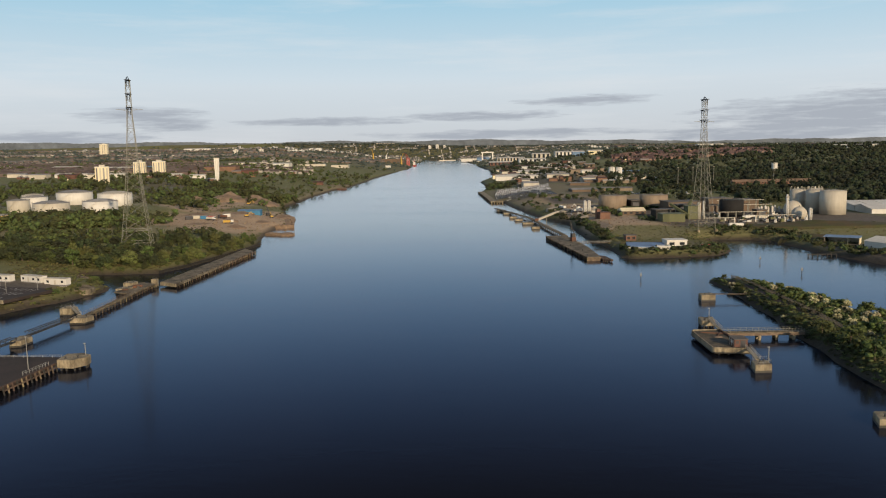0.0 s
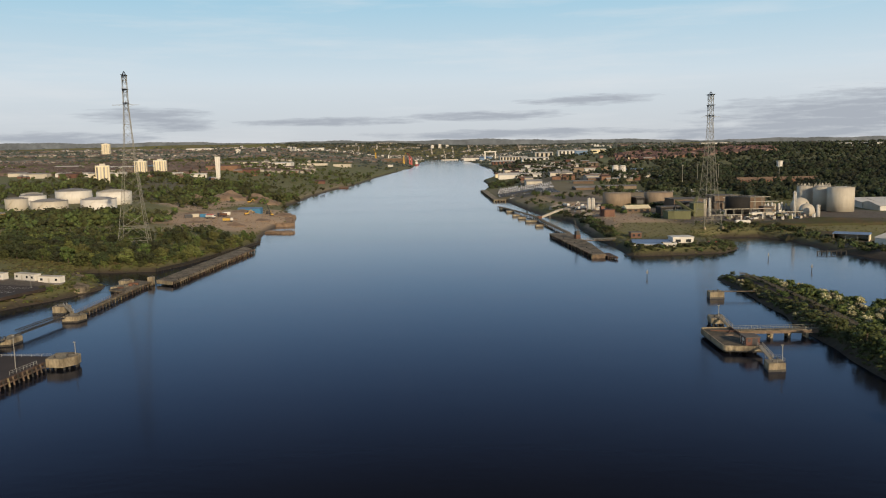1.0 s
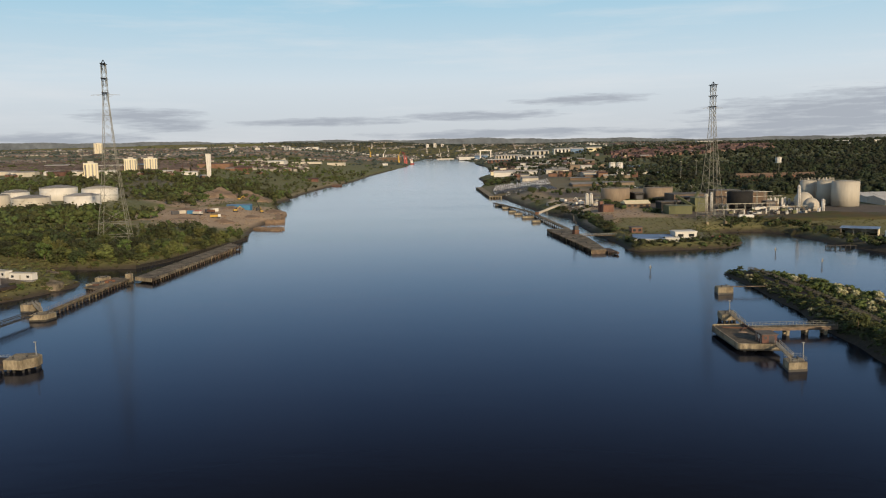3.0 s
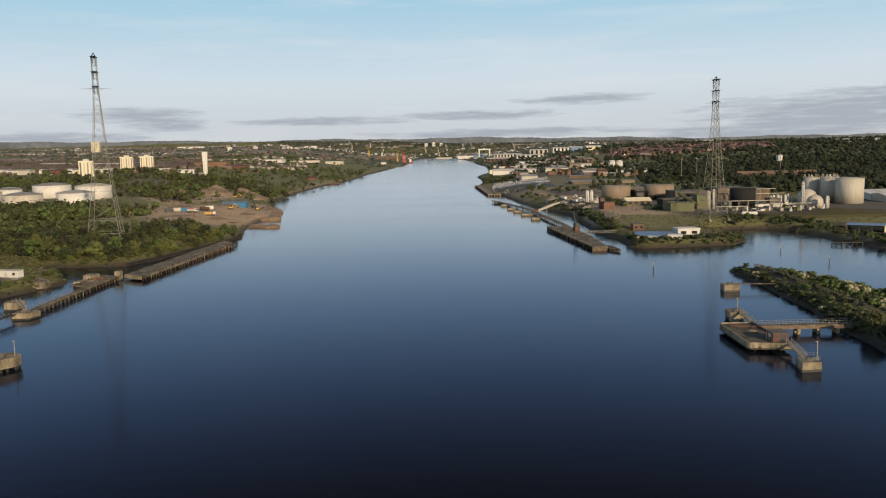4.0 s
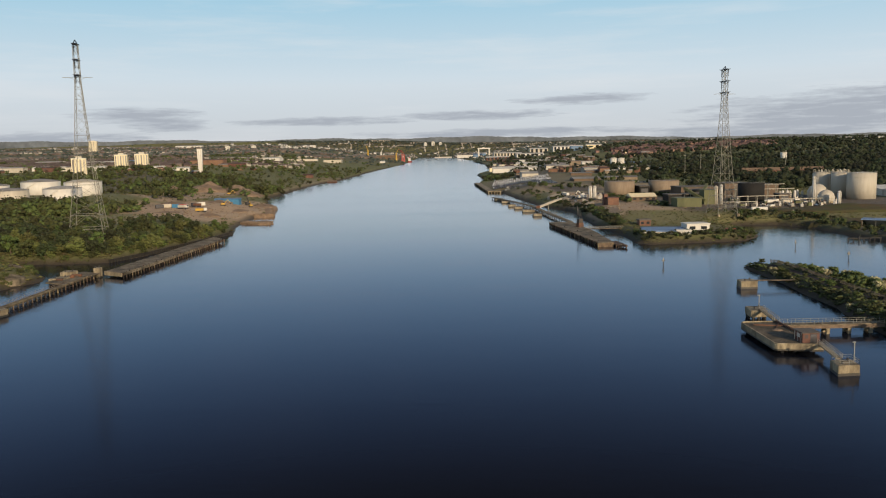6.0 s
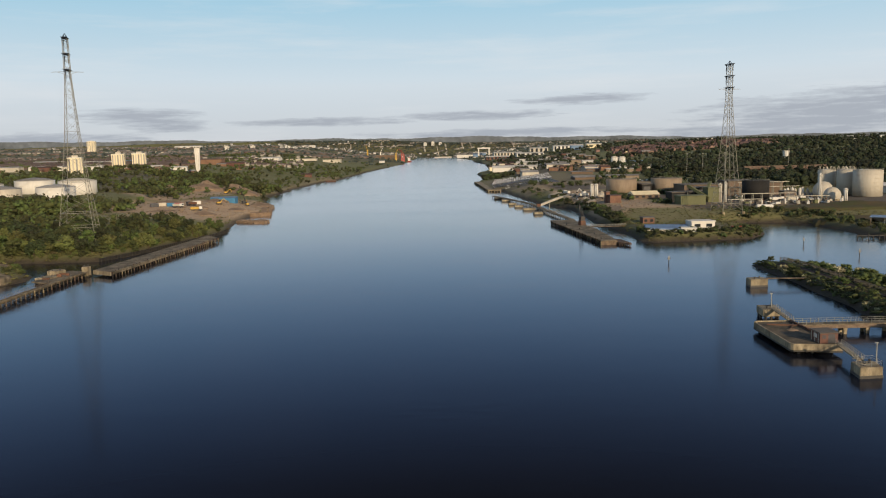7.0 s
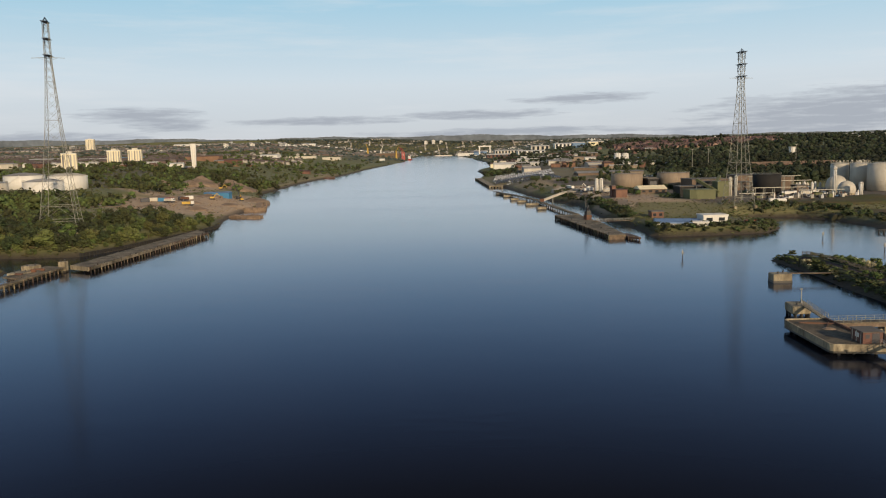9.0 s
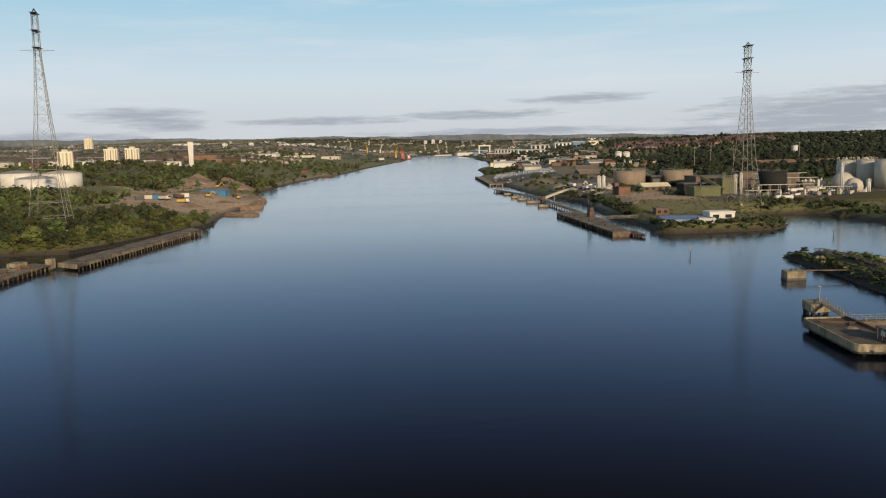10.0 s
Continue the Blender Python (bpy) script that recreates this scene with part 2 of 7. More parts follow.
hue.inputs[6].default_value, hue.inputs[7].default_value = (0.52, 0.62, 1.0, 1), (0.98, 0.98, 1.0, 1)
nt.links.new(view_tint.outputs[0], hue.inputs["Factor"])
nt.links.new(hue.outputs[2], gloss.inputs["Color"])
blend = nt.nodes.new("ShaderNodeMixShader")
nt.links.new(lift.outputs[0], blend.inputs[0])
nt.links.new(body.outputs[0], blend.inputs[1])
nt.links.new(gloss.outputs[0], blend.inputs[2])
wo = nt.nodes.new("ShaderNodeOutputMaterial")
nt.links.new(blend.outputs[0], wo.inputs[0])
heights = []
for scale, detail, amount in ((0.55, 4, 1.0), (0.09, 3, 1.6)):
    mp = nt.nodes.new("ShaderNodeMapping")
    mp.inputs["Scale"].default_value = (0.45, 1.0, 1.0)
    mp.inputs["Rotation"].default_value = (0, 0, 0.2)
    nt.links.new(tc.outputs["Object"], mp.inputs[0])
    n = nt.nodes.new("ShaderNodeTexNoise")
    n.inputs["Scale"].default_value, n.inputs["Detail"].default_value = scale, detail
    nt.links.new(mp.outputs[0], n.inputs["Vector"])
    k = nt.nodes.new("ShaderNodeMath")
    k.operation = "MULTIPLY"
    k.inputs[1].default_value = amount
    nt.links.new(n.outputs[0], k.inputs[0])
    heights.append(k.outputs[0])
add = nt.nodes.new("ShaderNodeMath")
nt.links.new(heights[0], add.inputs[0])
nt.links.new(heights[1], add.inputs[1])
# calm and ruffled patches
mp = nt.nodes.new("ShaderNodeMapping")
mp.inputs["Scale"].default_value = (0.0028, 0.012, 1)
nt.links.new(tc.outputs["Object"], mp.inputs[0])
patch = nt.nodes.new("ShaderNodeTexNoise")
patch.inputs["Scale"].default_value, patch.inputs["Detail"].default_value = 1.0, 3
nt.links.new(mp.outputs[0], patch.inputs["Vector"])
rng = nt.nodes.new("ShaderNodeMapRange")
rng.inputs["From Min"].default_value, rng.inputs["From Max"].default_value = 0.40, 0.68
rng.inputs["To Min"].default_value, rng.inputs["To Max"].default_value = 0.03, 0.36
nt.links.new(patch.outputs[0], rng.inputs["Value"])
bmp = nt.nodes.new("ShaderNodeBump")
bmp.inputs["Distance"].default_value = 0.25
nt.links.new(rng.outputs[0], bmp.inputs["Strength"])
nt.links.new(add.outputs[0], bmp.inputs["Height"])
nt.links.new(bmp.outputs[0], gloss.inputs["Normal"])
M["water"] = wm

# ground: grass, scrub soil, bare earth and hard standing by the zones of the plan
gm = bpy.data.materials.new("ground_cover")
gm.use_nodes = True
nt = gm.node_tree
bsdf = nt.nodes["Principled BSDF"]
bsdf.inputs["Roughness"].default_value = 0.95
tc = nt.nodes.new("ShaderNodeTexCoord")
zone = nt.nodes.new("ShaderNodeAttribute")
zone.attribute_name = "zone"
zs = nt.nodes.new("ShaderNodeSeparateColor")
nt.links.new(zone.outputs["Color"], zs.inputs[0])


def gnoise(scale, detail=5):
    n = nt.nodes.new("ShaderNodeTexNoise")
    n.inputs["Scale"].default_value, n.inputs["Detail"].default_value, n.inputs["Roughness"].default_value = scale, detail, 0.65
    nt.links.new(tc.outputs["Object"], n.inputs["Vector"])
    r = nt.nodes.new("ShaderNodeMapRange")
    r.inputs["From Min"].default_value, r.inputs["From Max"].default_value = 0.36, 0.66
    nt.links.new(n.outputs[0], r.inputs["Value"])
    return r.outputs[0], n.outputs[0]


def gmix(f, a, b):
    n = nt.nodes.new("ShaderNodeMix")
    n.data_type = "RGBA"
    nt.links.new(f, n.inputs["Factor"])
    for sock, v in ((n.inputs[6], a), (n.inputs[7], b)):
        if isinstance(v, tuple):
            sock.default_value = (*v, 1)
        else:
            nt.links.new(v, sock)
    return n.outputs[2]


big, mid, small = gnoise(0.012), gnoise(0.07), gnoise(0.6)
grass = gmix(mid[0], (0.128, 0.146, 0.042), (0.24, 0.21, 0.09))
grass = gmix(small[0], grass, (0.092, 0.088, 0.032))
grass = gmix(big[0], grass, (0.140, 0.146, 0.048))
soil = gmix(mid[0], (0.46, 0.33, 0.205), (0.30, 0.205, 0.13))
soil = gmix(small[0], soil, (0.42, 0.31, 0.21))
hard = gmix(mid[0], (0.11, 0.092, 0.075), (0.05, 0.043, 0.036))
hard = gmix(small[0], hard, (0.14, 0.115, 0.09))
mud = gmix(small[0], (0.034, 0.028, 0.020), (0.066, 0.050, 0.033))
cover = gmix(zs.outputs[0], grass, soil)
cover = gmix(zs.outputs[1], cover, hard)
cover = gmix(zs.outputs[2], cover, mud)
nt.links.new(cover, bsdf.inputs["Base Color"])
gb = nt.nodes.new("ShaderNodeBump")
gb.inputs["Strength"].default_value, gb.inputs["Distance"].default_value = 0.5, 0.6
nt.links.new(small[1], gb.inputs["Height"])
nt.links.new(gb.outputs[0], bsdf.inputs["Normal"])
M["ground"] = gm


# ---- building blocks ----
def part(name, bm, mat, parent=None, label=""):
    me = bpy.data.meshes.new(name)
    if isinstance(bm, bpy.types.Mesh):
        me = bm
    else:
        bm.to_mesh(me)
        bm.free()
    if not me.materials:
        me.materials.append(M[mat])
    ob = new(name, me)
    if parent:
        ob.parent = parent
    if label:
        ob["label"] = label
    return ob


def thing(name, label, category, group="", at=(0, 0, 0), turn=0.0):
    ob = new(name)
    ob.empty_display_size = 0.5
    ob.matrix_basis = pose(*at, 0, 0, turn)
    return tagged(ob, label, category, group)


def raw_mesh(name, verts, faces, mat):
    me = bpy.data.meshes.new(name)
    me.from_pydata(verts, [], faces)
    me.update()
    me.materials.append(M[mat])
    return me


def box(bm, x0, x1, y0, y1, z0, z1, bevel=0.0):
    v = [bm.verts.new(p) for p in ((x0, y0, z0), (x1, y0, z0), (x1, y1, z0), (x0, y1, z0), (x0, y0, z1), (x1, y0, z1), (x1, y1, z1), (x0, y1, z1))]
    fs = [bm.faces.new([v[i] for i in f]) for f in ((3, 2, 1, 0), (4, 5, 6, 7), (0, 1, 5, 4), (1, 2, 6, 5), (2, 3, 7, 6), (3, 0, 4, 7))]
    if bevel:
        bmesh.ops.bevel(bm, geom=list({e for f in fs for e in f.edges}), offset=bevel, segments=1, affect="EDGES")
    return bm


def prism(bm, outline, z0, z1, top=1.0):
    """An upright solid over an outline given anticlockwise; top scales the upper outline about its middle."""
    n = len(outline)
    cx, cy = sum(p[0] for p in outline) / n, sum(p[1] for p in outline) / n
    lo = [bm.verts.new((x, y, z0)) for x, y in outline]
    hi = [bm.verts.new((cx + (x - cx) * top, cy + (y - cy) * top, z1)) for x, y in outline]
    bm.faces.new(lo[::-1])
    bm.faces.new(hi)
    for i in range(n):
        j = (i + 1) % n
        bm.faces.new((lo[i], lo[j], hi[j], hi[i]))
    return bm


def ring(r, n, cx=0.0, cy=0.0, a0=0.0):
    return [(cx + r * math.cos(a0 + 2 * math.pi * i / n), cy + r * math.sin(a0 + 2 * math.pi * i / n)) for i in range(n)]


def lathe(bm, profile, n=24, cx=0.0, cy=0.0):
    """A turned solid from (radius, height) pairs, lowest first."""
    rings = []
    for r, z in profile:
        rings.append([bm.verts.new((x, y, z)) for x, y in ring(max(r, 0.01), n, cx, cy)])
    bm.faces.new(rings[0][::-1])
    bm.faces.new(rings[-1])
    for a, b in zip(rings, rings[1:]):
        for i in range(n):
            j = (i + 1) % n
            bm.faces.new((a[i], a[j], b[j], b[i])).smooth = n > 12
    return bm


def beam(bm, p, q, w, h=None):
    """A straight bar of section w by h from p to q."""
    p, q = Vector(p), Vector(q)
    d = q - p
    if d.length < 1e-6:
        return bm
    t = d.normalized()
    side = t.cross(Vector((0, 0, 1)))
    side = side.normalized() if side.length > 1e-3 else Vector((1, 0, 0))
    up = side.cross(t)
    h = h or w
    c = [(side * a * w / 2 + up * b * h / 2) for a, b in ((-1, -1), (1, -1), (1, 1), (-1, 1))]
    lo, hi = [bm.verts.new(p + o) for o in c], [bm.verts.new(q + o) for o in c]
    bm.faces.new(lo)
    bm.faces.new(hi[::-1])
    for i in range(4):
        j = (i + 1) % 4
        bm.faces.new((lo[i], hi[i], hi[j], lo[j]))
    return bm


def B():
    return bmesh.new()


# ---- plan of the banks ----
LEFT_BANK = [(-70, 4640), (-100, 3800), (-103, 2571), (-123, 2211), (-148, 1758), (-150, 1500), (-158, 1349), (-170, 1261), (-177, 1073), (-175, 980), (-178, 913),
             (-170, 860), (-148, 762), (-129, 683), (-123.5, 652), (-135, 648), (-134, 612), (-131, 574), (-122.5, 534), (-125.5, 511), (-131.5, 479), (-141, 434),
             (-149, 413), (-173, 411), (-189, 414), (-193, 408), (-175, 393), (-158, 371), (-155, 361), (-159, 347), (-165, 333), (-172, 323), (-177, 311), (-192, 298),
             (-240, 285), (-330, 240), (-330, -600), (-5000, -600), (-5000, 4640)]
RIGHT_BANK = [(60, 4640), (100, 4178), (134, 3349), (133, 2629), (141, 2273), (115, 1734), (75, 1483), (76, 1284), (56, 1112), (60, 902), (72, 906), (78, 811),
              (90, 690), (103, 650), (101, 587), (99, 531), (102, 508), (103, 479), (102, 443), (107, 436), (133, 439), (157, 443), (168, 457), (172, 464),
              (171.6, 486), (168, 508), (183, 518), (204, 515), (214, 494), (215, 466), (216, 440), (223, 416), (228, 392), (262, 345), (330, 290), (5000, 290), (5000, 4640)]
SPIT = [(123, 360), (123, 333), (121, 303), (120, 281), (116, 255), (115.5, 243), (114, 226), (112, 208), (112, 193), (116, 150), (128, 60), (150, -600), (5000, -600),
        (5000, 285), (330, 285), (300, 230), (220, 200), (180, 222), (166, 246), (158, 270), (152, 288), (146, 313), (140, 337), (131, 359)]


def signed(poly, x, y):
    """Distance to the outline, positive inside."""
    d, inside = np.full(x.shape, 1e9), np.zeros(x.shape, bool)
    n = len(poly)
    for i in range(n):
        (ax, ay), (bx, by) = poly[i], poly[(i + 1) % n]
        ex, ey = bx - ax, by - ay
        t = np.clip(((x - ax) * ex + (y - ay) * ey) / (ex * ex + ey * ey), 0, 1)
        d = np.minimum(d, np.hypot(x - ax - t * ex, y - ay - t * ey))
        cross = (ay > y) != (by > y)
        inside ^= cross & (x < ax + (y - ay) * ex / (ey if ey else 1e-9))
    return np.where(inside, d, -d)


def step(v, lo, hi):
    t = np.clip((v - lo) / (hi - lo), 0, 1)
    return t * t * (3 - 2 * t)


def wob(x, y, s, k=0.0):
    return np.sin(x * s + 1.3 * np.sin(y * s * 0.7 + k)) * np.cos(y * s * 0.9 + 1.1 * np.sin(x * s * 0.6 + k * 2))


def shore(x, y):
    """Distance from the nearest waterline, positive on land."""
    far = np.where(y > 4640, y - 4640.0, -1e9)
    return np.maximum(np.maximum(signed(LEFT_BANK, x, y), signed(RIGHT_BANK, x, y)), np.maximum(signed(SPIT, x, y), far))


def land(x, y, sd=None):
    x, y = np.asarray(x, float), np.asarray(y, float)
    sd = shore(x, y) if sd is None else sd
    left = np.interp(y, (0, 300, 420, 600, 800, 1000, 1150, 1350, 2000, 2800, 3600, 4950), (4, 4, 8, 8.5, 10, 17, 24, 28, 32, 50, 75, 108))
    right = np.interp(y, (0, 380, 460, 495, 555, 640, 1000, 1300, 1600, 1750, 2100, 2800, 3600, 4950), (3.0, 3.0, 1.7, 2.1, 7.6, 6.8, 8.0, 11, 16, 20, 35, 42, 57, 80))
    right = right + np.clip((x - 330) * 0.032, 0, 14) * step(y, 500, 900) * (1 - step(y, 2200, 3600))
    right = right - np.clip((x - 400) * 0.009, 0, 20) * step(y, 3200, 4800)
    side = step(x, -400, 400)
    z = left * (1 - side) + right * side
    if np.any(y > 3000):
        dip = np.exp(-((x - 20) / 500.0) ** 2) * step(y, 2400, 3600)
        z = z * (1 - 0.06 * dip)
    rise = np.interp(y, (850, 1000, 4400, 4660, 4850), (0.30, 0.10, 0.12, 0.32, 0.40))
    rise = np.where((y < 900) & (x < 0), 0.16, rise)
    z = np.minimum(z, 2.6 + np.maximum(sd - 3, 0) * rise)
    z = z + 5.0 * (1 - step(np.hypot((x + 352) / 1.25, y - 720), 78, 104))
    z = z + wob(x, y, 0.045) * 0.5 * step(sd, 8, 30) + wob(x, y, 0.006, 2) * 3.0 * step(y, 900, 2500)
    z = z + wob(x, y, 0.0021, 1) * 6.0 * step(y, 2600, 4200)
    bank = -2.5 + 2.5 * step(sd, -6, 0.0) + np.minimum(z, 2.6) * step(sd, 0.0, 4.5)
    return np.where(sd > 4.5, z, np.minimum(bank, z))


# ---- ground and water ----
def spaced(lo, hi, fine_lo, fine_hi, stepsize, grow):
    out = list(np.arange(fine_lo, fine_hi + 0.01, stepsize))
    d = stepsize
    v = fine_hi
    while v < hi:
        d *= grow
        v += d
        out.append(min(v, hi))
    d, v = stepsize, fine_lo
    while v > lo:
        d *= grow
        v -= d
        out.insert(0, max(v, lo))
    return np.array(out)


gx = spaced(-4000, 4000, -215, 250, 2.5, 1.07)
gy = spaced(-600, 4950, 180, 720, 2.5, 1.022)
XX, YY = np.meshgrid(gx, gy)
SD = shore(XX, YY)
ZZ = land(XX, YY, SD)


def ground_z(x, y):
    """Height of the ground sheet under a place."""
    i, j = min(max(int(np.searchsorted(gx, x)) - 1, 0), len(gx) - 2), min(max(int(np.searchsorted(gy, y)) - 1, 0), len(gy) - 2)
    u, v = (x - gx[i]) / (gx[i + 1] - gx[i]), (y - gy[j]) / (gy[j + 1] - gy[j])
    return float((ZZ[j, i] * (1 - u) + ZZ[j, i + 1] * u) * (1 - v) + (ZZ[j + 1, i] * (1 - u) + ZZ[j + 1, i + 1] * u) * v)


def blob(cx, cy, rx, ry, soft=0.25):
    d = np.hypot((XX - cx) / rx, (YY - cy) / ry) + 0.12 * wob(XX, YY, 0.08, cx)
    return 1 - step(d, 1 - soft, 1 + soft)


def block(x0, x1, y0, y1, soft=4.0):
    return step(XX, x0 - soft, x0 + soft) * (1 - step(XX, x1 - soft, x1 + soft)) * step(YY, y0 - soft, y0 + soft) * (1 - step(YY, y1 - soft, y1 + soft))


earth = np.maximum.reduce([blob(-250, 566, 45, 16) * 0.25, blob(-165, 640, 42, 85), blob(-205, 660, 40, 60), blob(-235, 800, 40, 80), block(108, 152, 548, 642, 6) * 0.95, block(102, 150, 642, 765, 6), blob(-150, 740, 25, 60),
                           blob(110, 560, 12, 30), blob(160, 560, 20, 14) * 0.7, block(104, 330, 500, 556, 8) * 0.12, block(-190, -125, 880, 1400, 20) * 0.45, block(80, 230, 770, 900, 10) * 0.65, block(64, 200, 870, 1100, 8) * 0.25, block(-330, -180, 520, 600, 20) * 0.25, block(76, 130, 780, 900, 10) * 0.4])
hardness = np.maximum.reduce([block(-260, -172, 322, 366), block(160, 330, 545, 680, 8), block(64, 200, 870, 1100, 8) * 0.45, block(220, 330, 330, 470, 8), block(110, 160, 775, 860, 8),
                              block(120, 330, 1120, 1900, 20) * 0.8, block(106, 160, 448, 490, 5) * 0.5, block(-700, -300, 760, 1150, 20) * 0.6, step(YY, 1900, 2600) * np.clip(0.3 + 0.4 * wob(XX, YY, 0.006, 4), 0, 0.6)])
mudness = np.maximum(1 - step(SD, 1.5, 5.0), (1 - step(SD, 3.0, 5.5)) * block(100, 180, 150, 366, 4) * 0.9)
nx, ny = len(gx), len(gy)
idx = np.arange(nx * ny).reshape(ny, nx)
quads = np.stack([idx[:-1, :-1], idx[:-1, 1:], idx[1:, 1:], idx[1:, :-1]], -1).reshape(-1, 4)
me = bpy.data.meshes.new("ground")
me.from_pydata(np.stack([XX, YY, ZZ], -1).reshape(-1, 3).tolist(), [], quads.tolist())
att = me.color_attributes.new("zone", "FLOAT_COLOR", "POINT")
att.data.foreach_set("color", np.stack([earth, hardness, mudness, np.ones_like(earth)], -1).reshape(-1).astype(np.float32))
me.polygons.foreach_set("use_smooth", [True] * len(me.polygons))
me.materials.append(M["ground"])
# backdrop hills: the blue-grey of distant air is painted into their colour
HILL = material("haze_tinted_hill", (0.135, 0.155, 0.178), 1.0, vary=0.5, coarse=0.006, fine=0.03, bump=0, tint=(0.088, 0.102, 0.116))
NH = 1201
hx = np.linspace(-4200, 4200, NH)
hz = np.interp(hx, (-4200, -1700, -700, 0, 1700, 4200), (138, 136, 124, 112, 94, 84)) + 6 * np.sin(hx * 0.0021 + 1) + 4 * np.sin(hx * 0.0067) + 2 * np.sin(hx * 0.021 + 2)
hz = hz + np.convolve(np.random.default_rng(3).uniform(-2.0, 2.0, NH), (0.25, 0.5, 0.25), "same")
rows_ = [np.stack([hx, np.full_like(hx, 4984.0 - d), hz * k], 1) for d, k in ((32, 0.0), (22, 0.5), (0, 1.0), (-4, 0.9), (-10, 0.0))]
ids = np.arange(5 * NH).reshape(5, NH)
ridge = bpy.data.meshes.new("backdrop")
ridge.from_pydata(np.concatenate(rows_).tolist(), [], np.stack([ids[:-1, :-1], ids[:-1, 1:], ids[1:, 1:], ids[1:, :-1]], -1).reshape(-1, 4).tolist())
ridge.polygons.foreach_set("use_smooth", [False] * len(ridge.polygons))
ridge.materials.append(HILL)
tagged(new("backdrop", ridge), "long low hills tinted haze blue-grey beyond the far town", "hills", kind="structure")
tagged(new("ground", me), "grassy river banks with bare earth and hard standing", "ground", kind="structure")
bm = B()
bmesh.ops.create_grid(bm, x_segments=2, y_segments=2, size=1)
bmesh.ops.scale(bm, vec=(4000, 2760, 1), verts=bm.verts)
bmesh.ops.translate(bm, vec=(0, 2160, 0), verts=bm.verts)
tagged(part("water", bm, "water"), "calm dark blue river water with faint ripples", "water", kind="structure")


def clumpy(x, y, s, k):
    return np.clip(0.5 + 0.9 * wob(x, y, s, k), 0, 1)


wedge = lambda x, y: (np.abs(x) < 120 + y * 0.62)

# ---- trees ----
ICO = bmesh.new()
bmesh.ops.create_icosphere(ICO, subdivisions=2, radius=1.0)
ICO_V = np.array([v.co[:] for v in ICO.verts])
ICO_F = np.array([[v.index for v in f.verts] for f in ICO.faces])
ICO.free()
ICO = bmesh.new()
bmesh.ops.create_icosphere(ICO, subdivisions=1, radius=1.0)
ICO1_V = np.array([v.co[:] for v in ICO.verts])
ICO1_F = np.array([[v.index for v in f.verts] for f in ICO.faces])
ICO.free()
rnd = np.random.default_rng(7)


def lump(c, r, coarse=False, rough=0.22):
    v, f = (ICO1_V, ICO1_F) if coarse else (ICO_V, ICO_F)
    k = 1 + rough * rnd.standard_normal(len(v)).clip(-1.6, 1.6)
    return v * k[:, None] * np.asarray(r) + np.asarray(c), f


def leaves(c, r, n, size):
    """n small bent leaf sprays scattered over an ellipsoid."""
    d = rnd.standard_normal((n, 3))
    d /= np.linalg.norm(d, axis=1)[:, None]
    p = np.asarray(c) + d * np.asarray(r) * rnd.uniform(0.85, 1.3, (n, 1))
    a = rnd.standard_normal((n, 3))
    a /= np.linalg.norm(a, axis=1)[:, None]
    b = np.cross(a, d)
    b /= np.linalg.norm(b, axis=1)[:, None] + 1e-9
    s = size * rnd.uniform(0.6, 1.4, (n, 1))
    v = np.stack([p - a * s, p + b * s * 0.6, p + a * s, p - b * s * 0.6 + d * s * 0.3], 1).reshape(-1, 3)
    return v, np.arange(4 * n).reshape(n, 4)


def gather(pieces):
    vs, fs, o = [], [], 0
    for v, f in pieces:
        vs.append(v)
        fs.extend((f + o).tolist())
        o += len(v)
    return np.concatenate(vs), fs


def crown(height, width, lobes, sprays):
    """A crown of many small uneven tufts set round the upper trunk, with gaps, and sprays of leaves over them."""
    out = []
    for i in range(lobes):
        a, q = rnd.uniform(0, 6.28), rnd.uniform(0.1, 1.0) ** 0.6
        z = height * rnd.uniform(0.2, 0.9)
        reach = width * 0.5 * math.sqrt(max(0.05, 1 - ((z / height - 0.48) / 0.52) ** 2)) * q * 0.86
        s = width * rnd.uniform(0.09, 0.17)
        c = (reach * math.cos(a), reach * math.sin(a), z)
        out.append(lump(c, np.array((1, 1, rnd.uniform(0.7, 1.0))) * s * 0.78, coarse=True))
        out.append(leaves(c, (s * 1.05, s * 1.05, s), sprays, width * 0.05))
    return gather(out)


def trunk_mesh(height, width):
    bm = B()
    lathe(bm, ((width * 0.045, -0.6), (width * 0.035, height * 0.25), (width * 0.02, height * 0.7)), 7)
    for i in range(5):
        a = i * 1.3
        r, z = width * 0.3, height * (0.35 + 0.08 * i)
        beam(bm, (0, 0, z), (r * math.cos(a), r * math.sin(a), z + height * 0.2), width * 0.018)
    return bm


def tree_kind(name, label, category, height, width, lobes, sprays, mat, group):
    t = thing(name, label, category, group)
    part("trunk", trunk_mesh(height, width), "bark", t)
    v, f = crown(height, width, lobes, sprays)
    part("crown", raw_mesh("crown", v.tolist(), f, mat), mat, t)
    return t


